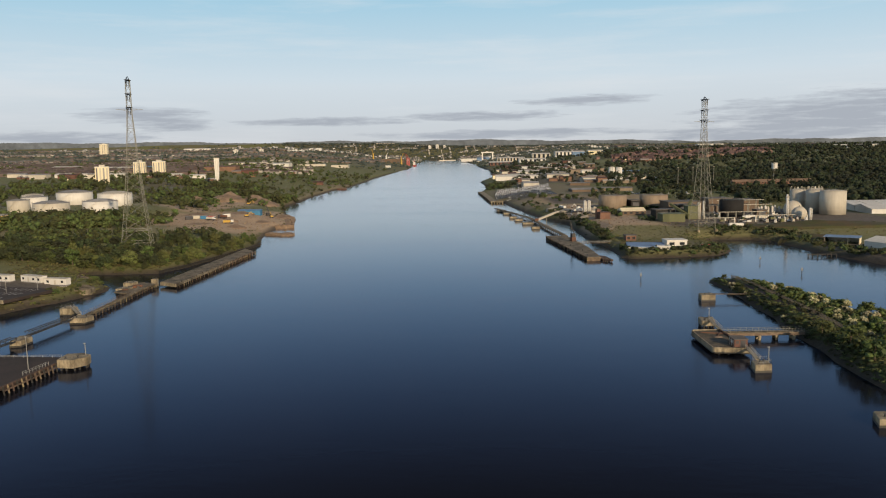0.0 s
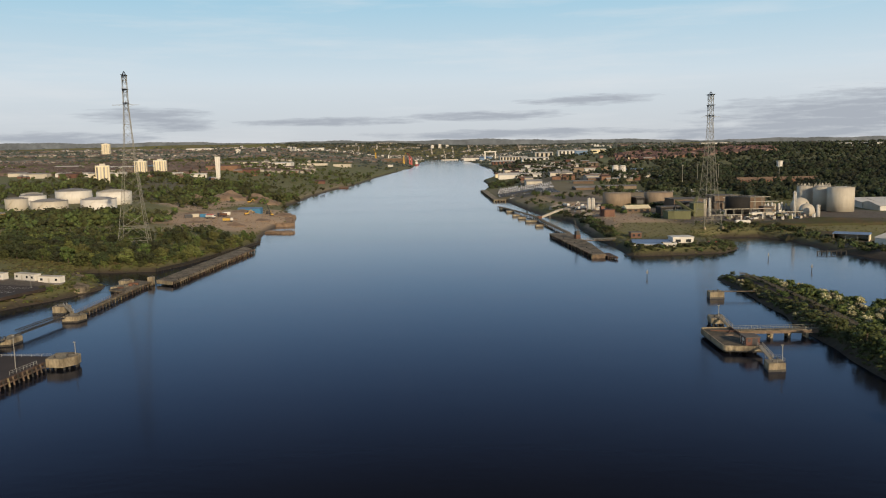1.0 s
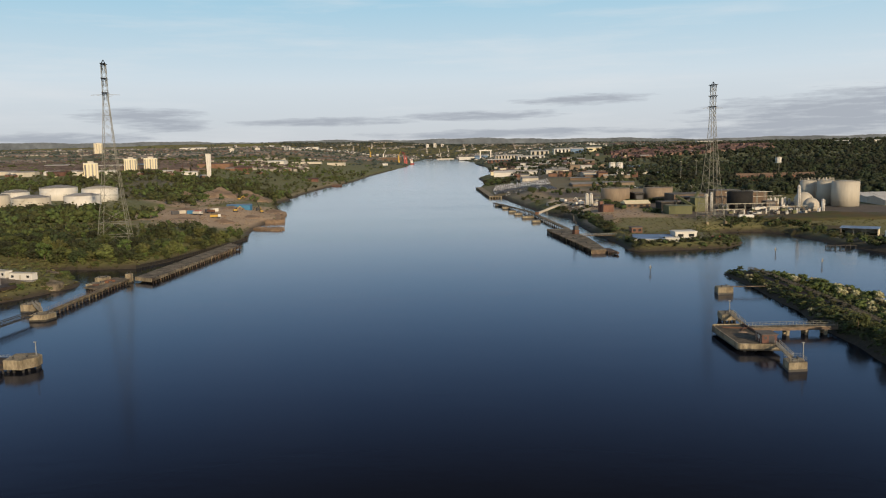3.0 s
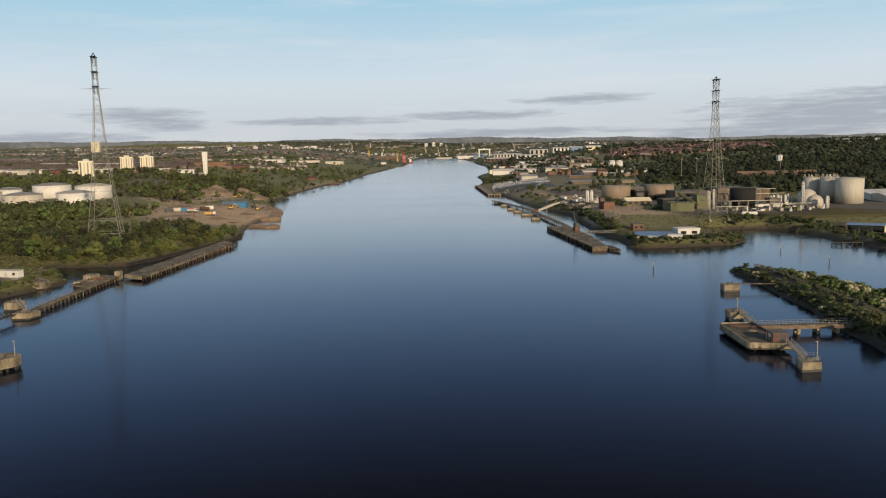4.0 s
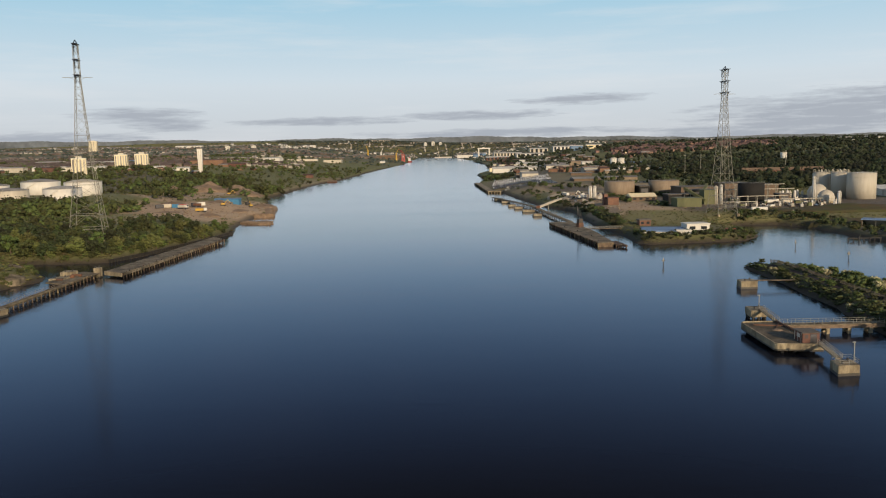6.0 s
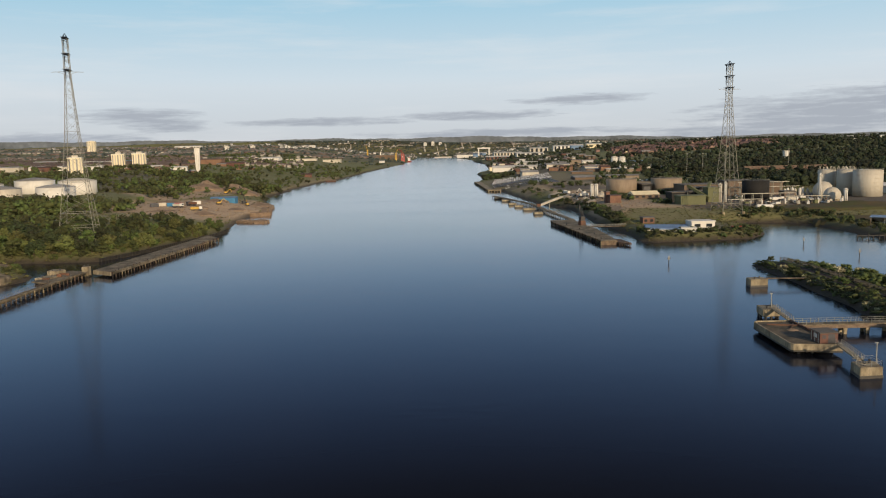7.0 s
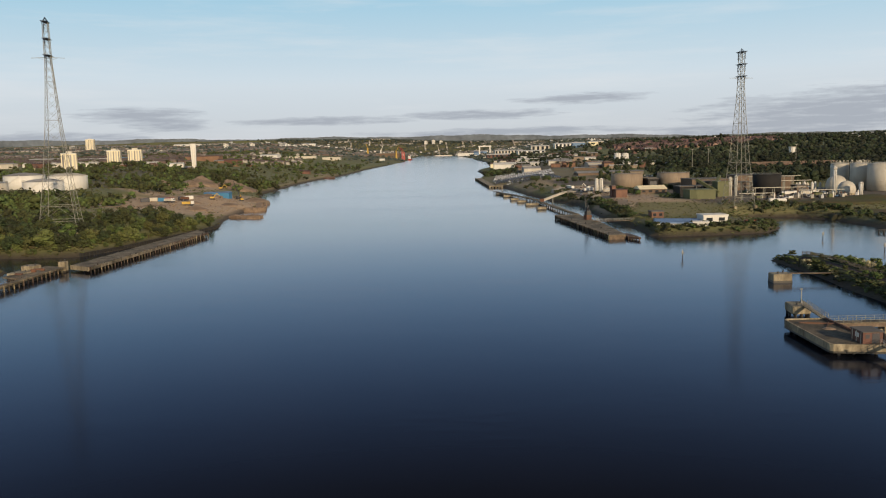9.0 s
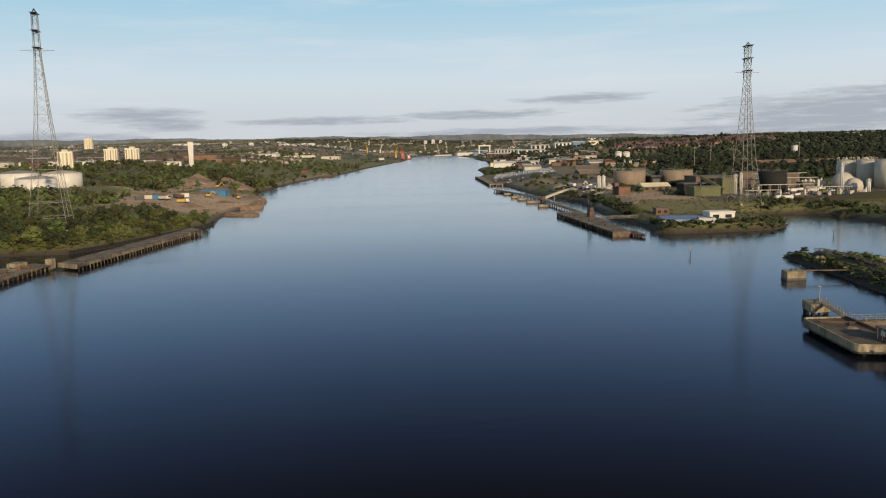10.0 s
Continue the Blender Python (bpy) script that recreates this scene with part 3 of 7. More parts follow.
TREES = [tree_kind("broadleaf_tree", "leafy olive-green broadleaf tree on the river bank", "tree", 9.5, 8.0, 34, 18, "leaf", "bank trees"),
         tree_kind("broadleaf_tree", "dense dark green tree among scrub", "tree", 8.0, 8.5, 34, 18, "leaf_dark", "bank trees"),
         tree_kind("willow_tree", "pale yellow-green willow tree on the bank", "tree", 8.5, 9.5, 36, 18, "leaf_pale", "bank trees")]
BUSHES = [tree_kind("bush", "rounded green bush on the grassy bank", "bush", 3.6, 4.6, 20, 20, "leaf", "bank bushes"),
          tree_kind("bush", "low yellow-green bush in rough grass", "bush", 2.6, 4.2, 18, 18, "leaf_pale", "bank bushes"),
          tree_kind("hawthorn_bush", "hawthorn bush covered in creamy white blossom", "bush", 3.4, 4.8, 22, 22, "blossom", "blossoming hawthorns"),
          tree_kind("bush", "dark green bramble bush on the bank", "bush", 3.2, 4.8, 20, 20, "leaf_dark", "bank bushes")]
placed = set()


def plant(kind, x, y, s, stretch=1.0):
    z = ground_z(x, y) - 0.15
    m = pose(x, y, z, 0, 0, rnd.uniform(0, 360)) @ Matrix.Diagonal((s, s, s * stretch, 1))
    if kind in placed:
        return copy_thing(kind, m)
    placed.add(kind)
    kind.matrix_basis = m
    return kind


# ---- lattice towers ----
def sweep(bm, pts, w):
    """One unbroken square bar through upright-going points."""
    rings = [[bm.verts.new((p.x + a * w / 2, p.y + b * w / 2, p.z)) for a, b in ((-1, -1), (1, -1), (1, 1), (-1, 1))] for p in pts]
    bm.faces.new(rings[0][::-1])
    bm.faces.new(rings[-1])
    for lo, hi in zip(rings, rings[1:]):
        for i in range(4):
            j = (i + 1) % 4
            bm.faces.new((lo[i], lo[j], hi[j], hi[i]))
    return bm


def lattice_tower(label, x, y, z, height, turn, foot=8.4, waist=3.1):
    """A tall square lattice mast: splayed legs, cross-braced panels, and a slim head with three dark crossarms."""
    t = thing("lattice_tower", label, "electricity pylon", "river crossing pylons", (x, y, z), turn)
    hs = [0, 0.06, 0.13, 0.205, 0.28, 0.35, 0.415, 0.475, 0.53, 0.58, 0.625, 0.668, 0.708, 0.745, 0.78, 0.815, 0.85, 0.885, 0.92, 0.95, 0.975]
    half = lambda k: float(np.interp(k, (0, 0.27, 0.5, 0.66, 0.79, 1), (foot, foot * 0.6 + 0.2, waist, waist * 0.66, 1.3, 1.15)))
    corner = lambda k, i: Vector((half(k) * (1, -1, -1, 1)[i], half(k) * (1, 1, -1, -1)[i], k * height))
    for i in range(4):
        part("leg", sweep(B(), [corner(k, i) for k in (0, 0.27, 0.5, 0.66, 0.79, 0.975)], 0.21), "steel", t)
        bm = B()
        box(bm, *(c for p in ((half(0) * (1, -1, -1, 1)[i], 0.9), (half(0) * (1, 1, -1, -1)[i], 0.9)) for c in (p[0] - p[1], p[0] + p[1])), -3.0, 0.5, 0.1)
        part("footing", bm, "concrete", t)
    for n, (a, b) in enumerate(zip(hs, hs[1:])):
        w = 0.095 if b < 0.5 else 0.085
        for i in range(4):
            j = (i + 1) % 4
            p, q, r, s = corner(a, i), corner(a, j), corner(b, i), corner(b, j)
            if n in (0, 1):
                mid = (r + s) / 2
                part("brace", beam(B(), p.lerp(r, 0.15), mid, w), "steel", t)
                part("brace", beam(B(), q.lerp(s, 0.15), mid, w), "steel", t)
                lo = p.lerp(r, 0.55), q.lerp(s, 0.55)
                part("brace", beam(B(), lo[0], (r * 3 + s) / 4, w * 0.8), "steel", t)
                part("brace", beam(B(), lo[1], (r + s * 3) / 4, w * 0.8), "steel", t)
            else:
                part("brace", beam(B(), p, s, w), "steel", t)
                part("brace", beam(B(), q, r, w), "steel", t)
            if n in (0, 1, 3, 7, 11, 14, 16, 18, 19):
                part("strut", beam(B(), r, s, w * (1.9 if n < 2 else 1.3)), "steel", t)
    reach = 3.9
    for k in (0.977, 0.90, 0.825):
        h0, z0 = half(k), k * height
        bm = B()
        for side in (1, -1):
            for d in (1, -1):
                beam(bm, (d * h0, side * h0 * 0.9, z0), (d * 0.45, side * reach, z0 + 0.1), 0.22)
                beam(bm, (d * h0, side * h0 * 0.9, z0 - 1.2), (d * 0.45, side * reach, z0), 0.18)
            for m in range(4):
                u = 0.2 + 0.26 * m
                beam(bm, (-h0 * (1 - u) - 0.4 * u, side * (h0 + (reach - h0) * u), z0 + 0.08), (h0 * (1 - u) + 0.4 * u, side * (h0 + (reach - h0) * u), z0 + 0.08), 0.2)
        box(bm, -h0 - 0.15, h0 + 0.15, -reach, reach, z0 + 0.1, z0 + 0.26)
        arm = part("crossarm", bm, "navy_steel", t, "dark navy steel crossarm")
        for side in (1, -1):
            bm = B()
            for m in range(7):
                lathe(bm, ((0.1, z0 - 4.0 * (m + 1) / 7), (0.17, z0 - 4.0 * (m + 0.5) / 7), (0.1, z0 - 4.0 * m / 7)), 6, 0, side * (reach - 0.3))
            part("insulator", bm, "navy_steel", arm)
    for side in (1, -1):
        bm = B()
        beam(bm, (side * 1.2, 0, 0.818 * height), (side * 7.2, 0, 0.818 * height - 0.3), 0.18)
        beam(bm, (side * 1.2, 0, 0.818 * height - 1.3), (side * 4.2, 0, 0.818 * height - 0.25), 0.12)
        part("outrigger", bm, "steel", t, "slim steel outrigger")
    bm = B()
    for i in range(4):
        beam(bm, corner(0.975, i), (0, 0, height), 0.22)
    part("peak", bm, "navy_steel", t)
    bm = B()
    for dx in (-0.25, 0.25):
        beam(bm, (half(0.05) * 0.98, dx, 4), (half(0.5), dx, height * 0.5), 0.1)
        beam(bm, (half(0.5), dx, height * 0.5), (half(0.8), dx, height * 0.8), 0.1)
    part("ladder", bm, "steel", t)
    return t


lattice_tower("tall grey steel lattice pylon without wires among bank trees", -174.8, 453.6, ground_z(-174.8, 453.6), 106.4 - ground_z(-174.8, 453.6), 12.4)
lattice_tower("tall grey steel lattice pylon without wires beside the tank yard", 176.3, 530.8, ground_z(176.3, 530.8), 94.2 - ground_z(176.3, 530.8), 12.4, 6.6, 2.7)


# ---- storage tanks ----
def tank(label, x, y, z, r, h, mat, roof=0.08, rim=True, roof_mat=None, seams=12, group="storage tanks", rail=True, name="storage_tank", stair=True):
    t = thing(name, label, "tank", group, (x, y, z))
    part("shell", lathe(B(), ((r, -1.5), (r, h * 0.5), (r, h)), 40), mat, t)
    part("roof", lathe(B(), ((r * 1.004, h + 0.004), (r * 0.99, h + 0.15), (r * 0.5, h + r * roof * 0.75), (0.6, h + r * roof)), 40), roof_mat or mat, t)
    bm = B()
    for k in range(1, 6):
        lathe(bm, ((r + 0.02, h * k / 6 - 0.05), (r + 0.07, h * k / 6), (r + 0.02, h * k / 6 + 0.05)), 40)
    part("band", bm, mat, t)
    if rail:
        bm = B()
        for i in range(36):
            a = 2 * math.pi * i / 36
            b = 2 * math.pi * (i + 1) / 36
            p, q = Vector((r * math.cos(a), r * math.sin(a), h)), Vector((r * math.cos(b), r * math.sin(b), h))
            up = Vector((0, 0, 1.1))
            beam(bm, p, p + up, 0.07)
            beam(bm, p + up, q + up, 0.07)
        part("handrail", bm, "steel", t)
    if not stair:
        return t
    bm = B()
    pts = [Vector(((r + 0.5) * math.cos(a), (r + 0.5) * math.sin(a), h * k)) for a, k in ((-2.4 + 0.1 * i, i / 11) for i in range(12))]
    for p, q in zip(pts, pts[1:]):
        beam(bm, p, q, 0.5, 0.12)
        beam(bm, p + Vector((0, 0, 1)), q + Vector((0, 0, 1)), 0.07)
    part("stair", bm, mat, t)
    return t


for x, y, r, h, mat, rm, lab in ((-433, 835, 10.4, 14, "white", "pale_grey", "white oil storage tank with conical roof"),
                                 (-372, 719, 11.0, 14.5, "white", "roof_grey", "white oil storage tank with grey roof"),
                                 (-319, 641, 13.9, 15, "pale_grey", "roof_grey", "grey oil storage tank with stained roof"),
                                 (-364, 781, 16.7, 14.5, "white", "roof_grey", "white oil storage tank with grey conical roof"),
                                 (-285, 654, 13.7, 14.8, "white", "roof_grey", "white oil storage tank among bank trees"),
                                 (-313, 753, 15.6, 14.8, "white", "pale_grey", "wide white oil storage tank with conical roof"),
                                 (-365, 678, 9, 14.2, "pale_grey", "roof_grey", "grey oil storage tank with yellowed shell"),
                                 (-340, 604, 7, 12.5, "yellow", "roof_grey", "yellow ochre storage tank in the tank farm")):
    tank(lab, x + 4, y, ground_z(x, y) - 0.3, r, h * 0.82, mat, 0.16, roof_mat=rm, group="white oil tanks")
ZR = 8.3
tank("tan cylindrical storage tank with flat roof", 153.5, 704, ZR, 12.3, 10.8, "tan", 0.03, group="tan tanks", stair=False)
tank("tan cylindrical storage tank beside a brown shed", 189.5, 702, ZR, 12.3, 10.8, "tan", 0.03, group="tan tanks", stair=False)
tank("black cylindrical storage tank in the tank yard", 222.8, 604, ZR, 8.9, 12.2, "black_tank", 0.03, group="dark tanks", stair=False)
tank("large pale cream storage tank", 302.5, 608, ZR + 1.0, 9.5, 16.4, "pale_grey", 0.1, group="pale silos", stair=False)
for x, y, r in ((290.0, 641, 6.0), (297.6, 627.6, 6.5), (305.5, 644, 6.0)):
    si = tank("tall pale grey silo standing close beside others", x, y, ZR + 1.0, r, 15.8, "pale_grey", 0.16, group="pale silos", name="silo", stair=False)
    bm = B()
    for a in (0.6, 2.2, 3.9, 5.3):
        cx, cy = (r - 0.5) * math.cos(a), (r - 0.5) * math.sin(a)
        for d in (-0.5, 0.5):
            beam(bm, (cx + d, cy, 15.8), (cx + d, cy, 18.2), 0.16)
        beam(bm, (cx - 0.5, cy, 18.2), (cx + 0.5, cy, 18.2), 0.16)
    part("hoop_rail", bm, "pale_grey", si)
    part("vent", lathe(B(), ((0.7, 15.8 + r * 0.15), (0.7, 17.6), (0.2, 18.4)), 10), "pale_grey", si)


# ---- quays and jetties ----
def rail_run(bm, pts, h=1.1, gap=2.0, w=0.09):
    for p, q in zip(pts, pts[1:]):
        p, q = Vector(p), Vector(q)
        n = max(1, round((q - p).length / gap))
        for i in range(n + 1):
            c = p.lerp(q, i / n)
            beam(bm, c, c + Vector((0, 0, h)), w)
        for k in (1.0, 0.55):
            beam(bm, p + Vector((0, 0, h * k)), q + Vector((0, 0, h * k)), w * 0.8)
    return bm


def pile(bm, x, y, z0, z1, r=0.25):
    return prism(bm, ring(r, 7, x, y), z0, z1)


def dolphin(label, outline, z0, z1, lamp=None, ring_rail=False):
    """A concrete mooring block standing on dark piles."""
    cx, cy = sum(p[0] for p in outline) / len(outline), sum(p[1] for p in outline) / len(outline)
    t = thing("mooring_dolphin", label, "mooring dolphin", "concrete dolphins", (cx, cy, 0))
    o = [(x - cx, y - cy) for x, y in outline]
    bm = prism(B(), o, z0, z1)
    bmesh.ops.bevel(bm, geom=list(bm.edges), offset=0.14, segments=1, affect="EDGES")
    part("block", bm, "concrete", t)
    if z0 < 0.6:
        for (ax, ay), (bx, by) in zip(o, o[1:] + o[:1]):
            part("tide_mark", beam(B(), (ax, ay, 0.25), (bx, by, 0.25), 0.1, 0.7), "wet_concrete", t, "dark wet tide mark")
    for i, (x, y) in enumerate(o):
        nx_, ny_ = o[(i + 1) % len(o)]
        for k in (0.12, 0.5):
            part("pile", pile(B(), (x + (nx_ - x) * k) * 0.86, (y + (ny_ - y) * k) * 0.86, -2.6, z0 + 0.15, 0.34), "wet_timber", t)
    for k in (0.3, 0.7):
        bm = B()
        a, b = Vector((*o[0], 0)), Vector((*o[2 % len(o)], 0))
        c = a.lerp(b, k)
        lathe(bm, ((0.3, z1 - 0.02), (0.22, z1 + 0.25), (0.22, z1 + 0.5), (0.36, z1 + 0.62), (0.3, z1 + 0.7)), 10, c.x, c.y)
        part("bollard", bm, "dark_steel", t)
    if lamp:
        bm = beam(B(), (lamp[0] - cx, lamp[1] - cy, z1), (lamp[0] - cx, lamp[1] - cy, z1 + lamp[2]), 0.16)
        post = part("lamp_post", bm, "rail", t, "thin pale lamp post")
        part("lamp_head", box(B(), lamp[0] - cx - 0.45, lamp[0] - cx + 0.25, lamp[1] - cy - 0.17, lamp[1] - cy + 0.17, z1 + lamp[2], z1 + lamp[2] + 0.25, 0.05), "rail", post)
    if ring_rail:
        part("handrail", rail_run(B(), [(x * 0.93, y * 0.93, z1) for x, y in (o + o[:1])], w=0.065), "rail", t)
    return t


# platform jetty off the planted spit
jt = thing("jetty_platform", "weathered concrete jetty platform on piles in the river", "jetty", "", (86, 240, 0))
deck_o = [(-5.2, -10.2), (-4.7, -10.8), (5.4, -12.4), (5.4, 12.9), (-3.7, 12.9), (-4.6, 11.7)]
bm = prism(B(), deck_o, 0.75, 2.3)
bmesh.ops.bevel(bm, geom=list(bm.edges), offset=0.12, segments=1, affect="EDGES")
part("deck", bm, "concrete", jt)
part("surface", prism(B(), [(x * 0.9, y * 0.94) for x, y in deck_o], 2.25, 2.33), "dirty_deck", jt, "dirty worn deck surface")
for p, q in zip(deck_o, deck_o[1:] + deck_o[:1]):
    part("kerb", beam(B(), (p[0] * 0.97, p[1] * 0.985, 2.42), (q[0] * 0.97, q[1] * 0.985, 2.42), 0.35, 0.3), "concrete", jt)
for p, q in zip(deck_o, deck_o[1:] + deck_o[:1]):
    part("tide_mark", beam(B(), (*p, 0.95), (*q, 0.95), 0.1, 0.4), "wet_concrete", jt, "dark wet tide mark")
for i in range(9):
    for sx in (-3.0, 0.0, 4.4):
        part("pile", pile(B(), sx, -9.6 + i * 2.65, -2.6, 0.85, 0.35), "wet_timber", jt)
hut = thing("brick_hut", "small red brick hut with flat dark roof on the jetty", "hut", "", (89.3, 232.0, 2.33))
part("wall", box(B(), -2.0, 2.0, -2.3, 2.3, 0, 2.3, 0.03), "brick", hut)
part("roof", box(B(), -2.25, 2.25, -2.55, 2.55, 2.304, 2.5, 0.05), "roof_dark", hut)
for s in (-1.6, 0.1, 1.7):
    part("pier", box(B(), -2.08, -1.98, s - 0.1, s + 0.1, 0, 2.3), "pale_grey", hut, "flaking white-painted pier")
# dark slab on the solid wall: the doorway's inner shade as a colour
dw = part("doorway", box(B(), -0.2, 1.3, -2.36, -2.2, 0.02, 2.1), "dark_paint", hut, "dark slab for the shade inside an open doorway")
part("window", box(B(), -1.5, -0.7, -2.34, -2.25, 1.1, 1.9), "dark_paint", hut)
part("window", box(B(), -2.06, -1.9, -0.8, 0.6, 1.0, 1.9), "white", hut, "white shuttered window")
for p, q, w in (((-2.5, 9.0, 2.5), (4.6, 7.0, 2.5), 0.35), ((1.5, 4.5, 2.45), (4.8, 10.5, 2.45), 0.25)):
    part("loose_beam", beam(B(), p, q, w), "rust", jt, "rusty loose steel beam")
part("pipe_run", beam(B(), (4.7, -4.0, 2.6), (4.7, 12, 2.6), 0.45), "rust", jt, "rusty pipe along the deck")
part("debris", prism(B(), ring(1.5, 7, 1.2, 3.0), 2.3, 2.6, 0.5), "earth", jt, "pile of dirt and debris")
gang = thing("access_bridge", "narrow rusty access bridge on concrete trestles", "bridge", "", (91, 248.6, -0.5))
part("deck", box(B(), -0.5, 25.6, -1.1, 1.1, 2.7, 3.0), "deck", gang)
for s in (-1.1, 1.1):
    part("girder", box(B(), -0.5, 25.6, s - 0.12, s + 0.12, 1.95, 2.75), "old_steel", gang)
    part("handrail", rail_run(B(), [(-0.4, s, 3.0), (25.5, s, 3.0)]), "steel", gang)
for x in (5.5, 11, 16.5, 22):
    tr = part("trestle", box(B(), x - 0.5, x + 0.5, -1.5, 1.5, 1.3, 1.95, 0.06), "concrete", gang)
    for s in (-1.1, 1.1):
        part("leg", box(B(), x - 0.4, x + 0.4, s - 0.35, s + 0.35, -2.6, 1.32), "concrete", tr)

dolphin("square concrete mooring dolphin with a lamp post", [(86.0, 210.4), (90.8, 210.8), (91.3, 215.4), (86.6, 215.2)], -0.3, 2.3, (91.0, 213.8, 4.0), True)
dolphin("small concrete mooring dolphin at the platform's end", [(88.8, 264.0), (93.6, 264.6), (94.6, 270.4), (89.6, 270.4)], 0.9, 2.9, (92.6, 268, 3.4))
dolphin("square concrete mooring block with a gangway", [(104.6, 312.3), (110.4, 312.6), (110.4, 316.8), (104.8, 316.8)], 0.4, 2.6)
dolphin("concrete mooring dolphin near the spit", [(96, 166.5), (103, 166.5), (103, 172), (97.5, 172)], -0.2, 2.0)


def gangway(label, p, q, width=1.2, mat="concrete", rails=True):
    p, q = Vector(p), Vector(q)
    t = thing("gangway", label, "gangway", "jetty gangways", p)
    d = q - p
    n = Vector((-d.y, d.x, 0)).normalized() * width / 2
    part("walkway", beam(B(), (0, 0, 0), d, width, 0.25), mat, t)
    for s in (1, -1) if rails else ():
        part("handrail", rail_run(B(), [n * s + Vector((0, 0, 0.12)), d + n * s + Vector((0, 0, 0.12))], gap=1.5), "rail", t)
    return t


gangway("narrow concrete gangway with handrails to a dolphin", (90.8, 228.4, 2.4), (88.6, 215.2, 2.45))
gangway("narrow railed gangway between platform and dolphin", (91.0, 252.4, 2.4), (92.0, 264.8, 3.0))
gangway("pale timber gangway from mooring block to spit", (110.0, 314.8, 2.5), (123.5, 314.2, 2.4), 1.0, "timber", False)

# long quay on the wooded bank
qy = thing("timber_quay", "long derelict quay with rotten fender piles", "quay", "", (-129, 370, 0))
qo = [(-4.6, 1.2), (4.4, -4.6), (5.6, -3.4), (14.2, 113), (5.0, 127)]
part("deck", prism(B(), qo, 1.2, 2.3), "deck", qy)
part("beam", beam(B(), (4.6, -4.4, 2.0), (14.4, 113, 2.0), 0.4, 0.55), "timber", qy)
part("beam", beam(B(), (-4.7, 1.3, 1.55), (4.5, -4.6, 1.55), 0.5, 1.6), "concrete", qy)
for i in range(46):
    k = i / 45
    x, y = 5.0 + (14.5 - 5.0) * k, -4.0 + 117 * k
    part("fender_pile", prism(B(), ring(0.24, 6, x, y), -2.6, 2.3 + 0.5 * ((i * 7) % 5) / 4), "timber" if i % 2 else "old_pile", qy)
    if i % 2:
        part("fender_pile", prism(B(), ring(0.3, 6, x - 4, y + 0.3), -2.6, 1.25), "wet_timber", qy)
wallq = thing("quay_wall", "dark timber sheet wall along the wooded shore", "retaining wall", "", (-150, 412, 0))
for (ax, ay), (bx, by) in zip([(1, 1), (9, 24), (18.5, 68), (24.5, 99), (27.3, 121)], [(9, 24), (18.5, 68), (24.5, 99), (27.3, 121), (19, 128)]):
    n = int(math.hypot(bx - ax, by - ay) / 2.0)
    part("boards", beam(B(), (ax, ay, 0.2), (bx, by, 0.2), 0.35, 2.8), "wet_timber", wallq)
    for i in range(n):
        k = (i + 0.5) / n
        part("post", prism(B(), ring(0.22, 6, ax + (bx - ax) * k + 0.35, ay + (by - ay) * k), -2.4, 1.5), "wet_timber", wallq)


# ---- jetty of the old staithe along the industrial bank ----
st = thing("timber_jetty", "long derelict timber jetty with fender piles", "jetty", "", (80, 480, 0))
so = [(0.9, -48.5), (8.4, -48.0), (9.5, 2), (6.5, 62), (-7.6, 62), (-8.0, 54)]
part("deck", prism(B(), so, 1.2, 2.1), "deck", st)
part("end_wall", beam(B(), (0.9, -48.6, 0.6), (8.4, -48.1, 0.6), 0.5, 2.6), "timber", st)
part("deck_end", prism(B(), [(8.6, -50), (12.4, -55.5), (13.6, -54.5), (12.5, -38), (8.5, -36)], 0.6, 1.4), "timber", st, "broken timber end deck")
for i in range(36):
    k = i / 35
    x, y = 0.6 + (-8.3 - 0.6) * k, -48.5 + 102.5 * k
    part("fender_pile", prism(B(), ring(0.3, 6, x, y), -2.6, 2.0 + 0.35 * ((i * 5) % 4) / 3), "timber" if i % 3 == 0 else "old_pile", st)
    part("waling", beam(B(), (x + 0.5, y, 0.9), (x + 0.5 - 0.25, y + 2.93, 0.9), 0.3, 0.4), "timber", st)
    if i % 3 == 0:
        part("pile", pile(B(), x + 7, y + 0.5, -2.6, 1.25, 0.3), "wet_timber", st)
for i in range(5):
    part("pile", pile(B(), 9.0 + i * 0.95, -50.5 - i * 1.0, -2.6, 1.7, 0.3), "timber", st)
for x, y in ((2, -42), (3, -20), (0, 5), (-3, 30)):
    part("bollard", lathe(B(), ((0.35, 2.08), (0.25, 2.5), (0.42, 2.8), (0.35, 2.9)), 10, x, y), "dark_steel", st)
for i, (x0, y0, x1, y1) in enumerate(((5.6, 61, 0, 158), (0, 158, -1.5, 200), (-1.5, 200, -12, 262), (-12, 262, -24, 322))):
    tr = part("trestle_walk", beam(B(), (x0, y0, 2.0), (x1, y1, 2.0), 3.4, 0.5), "deck", st)
    n = int((y1 - y0) / 7)
    for j in range(n):
        k = (j + 0.5) / n
        for s in (-1.6, 1.6):
            part("pile", pile(B(), x0 + (x1 - x0) * k + s, y0 + (y1 - y0) * k, -2.6, 1.8, 0.28), "wet_timber", tr)
for x0, x1, y in ((55.5, 64.5, 780), (59.5, 67, 746), (61.5, 67.8, 703), (64, 70.5, 677), (67, 76, 645), (70.5, 76.5, 608)):
    dolphin("squat weathered concrete fender block beside the jetty", [(x0, y - 2), (x1, y - 2), (x1, y + 5), (x0, y + 5)], 0.2, 1.9)
gangway("long level timber footbridge from jetty to bank", (86.5, 496, 2.2), (107.5, 494, 2.5), 2.2, "timber")
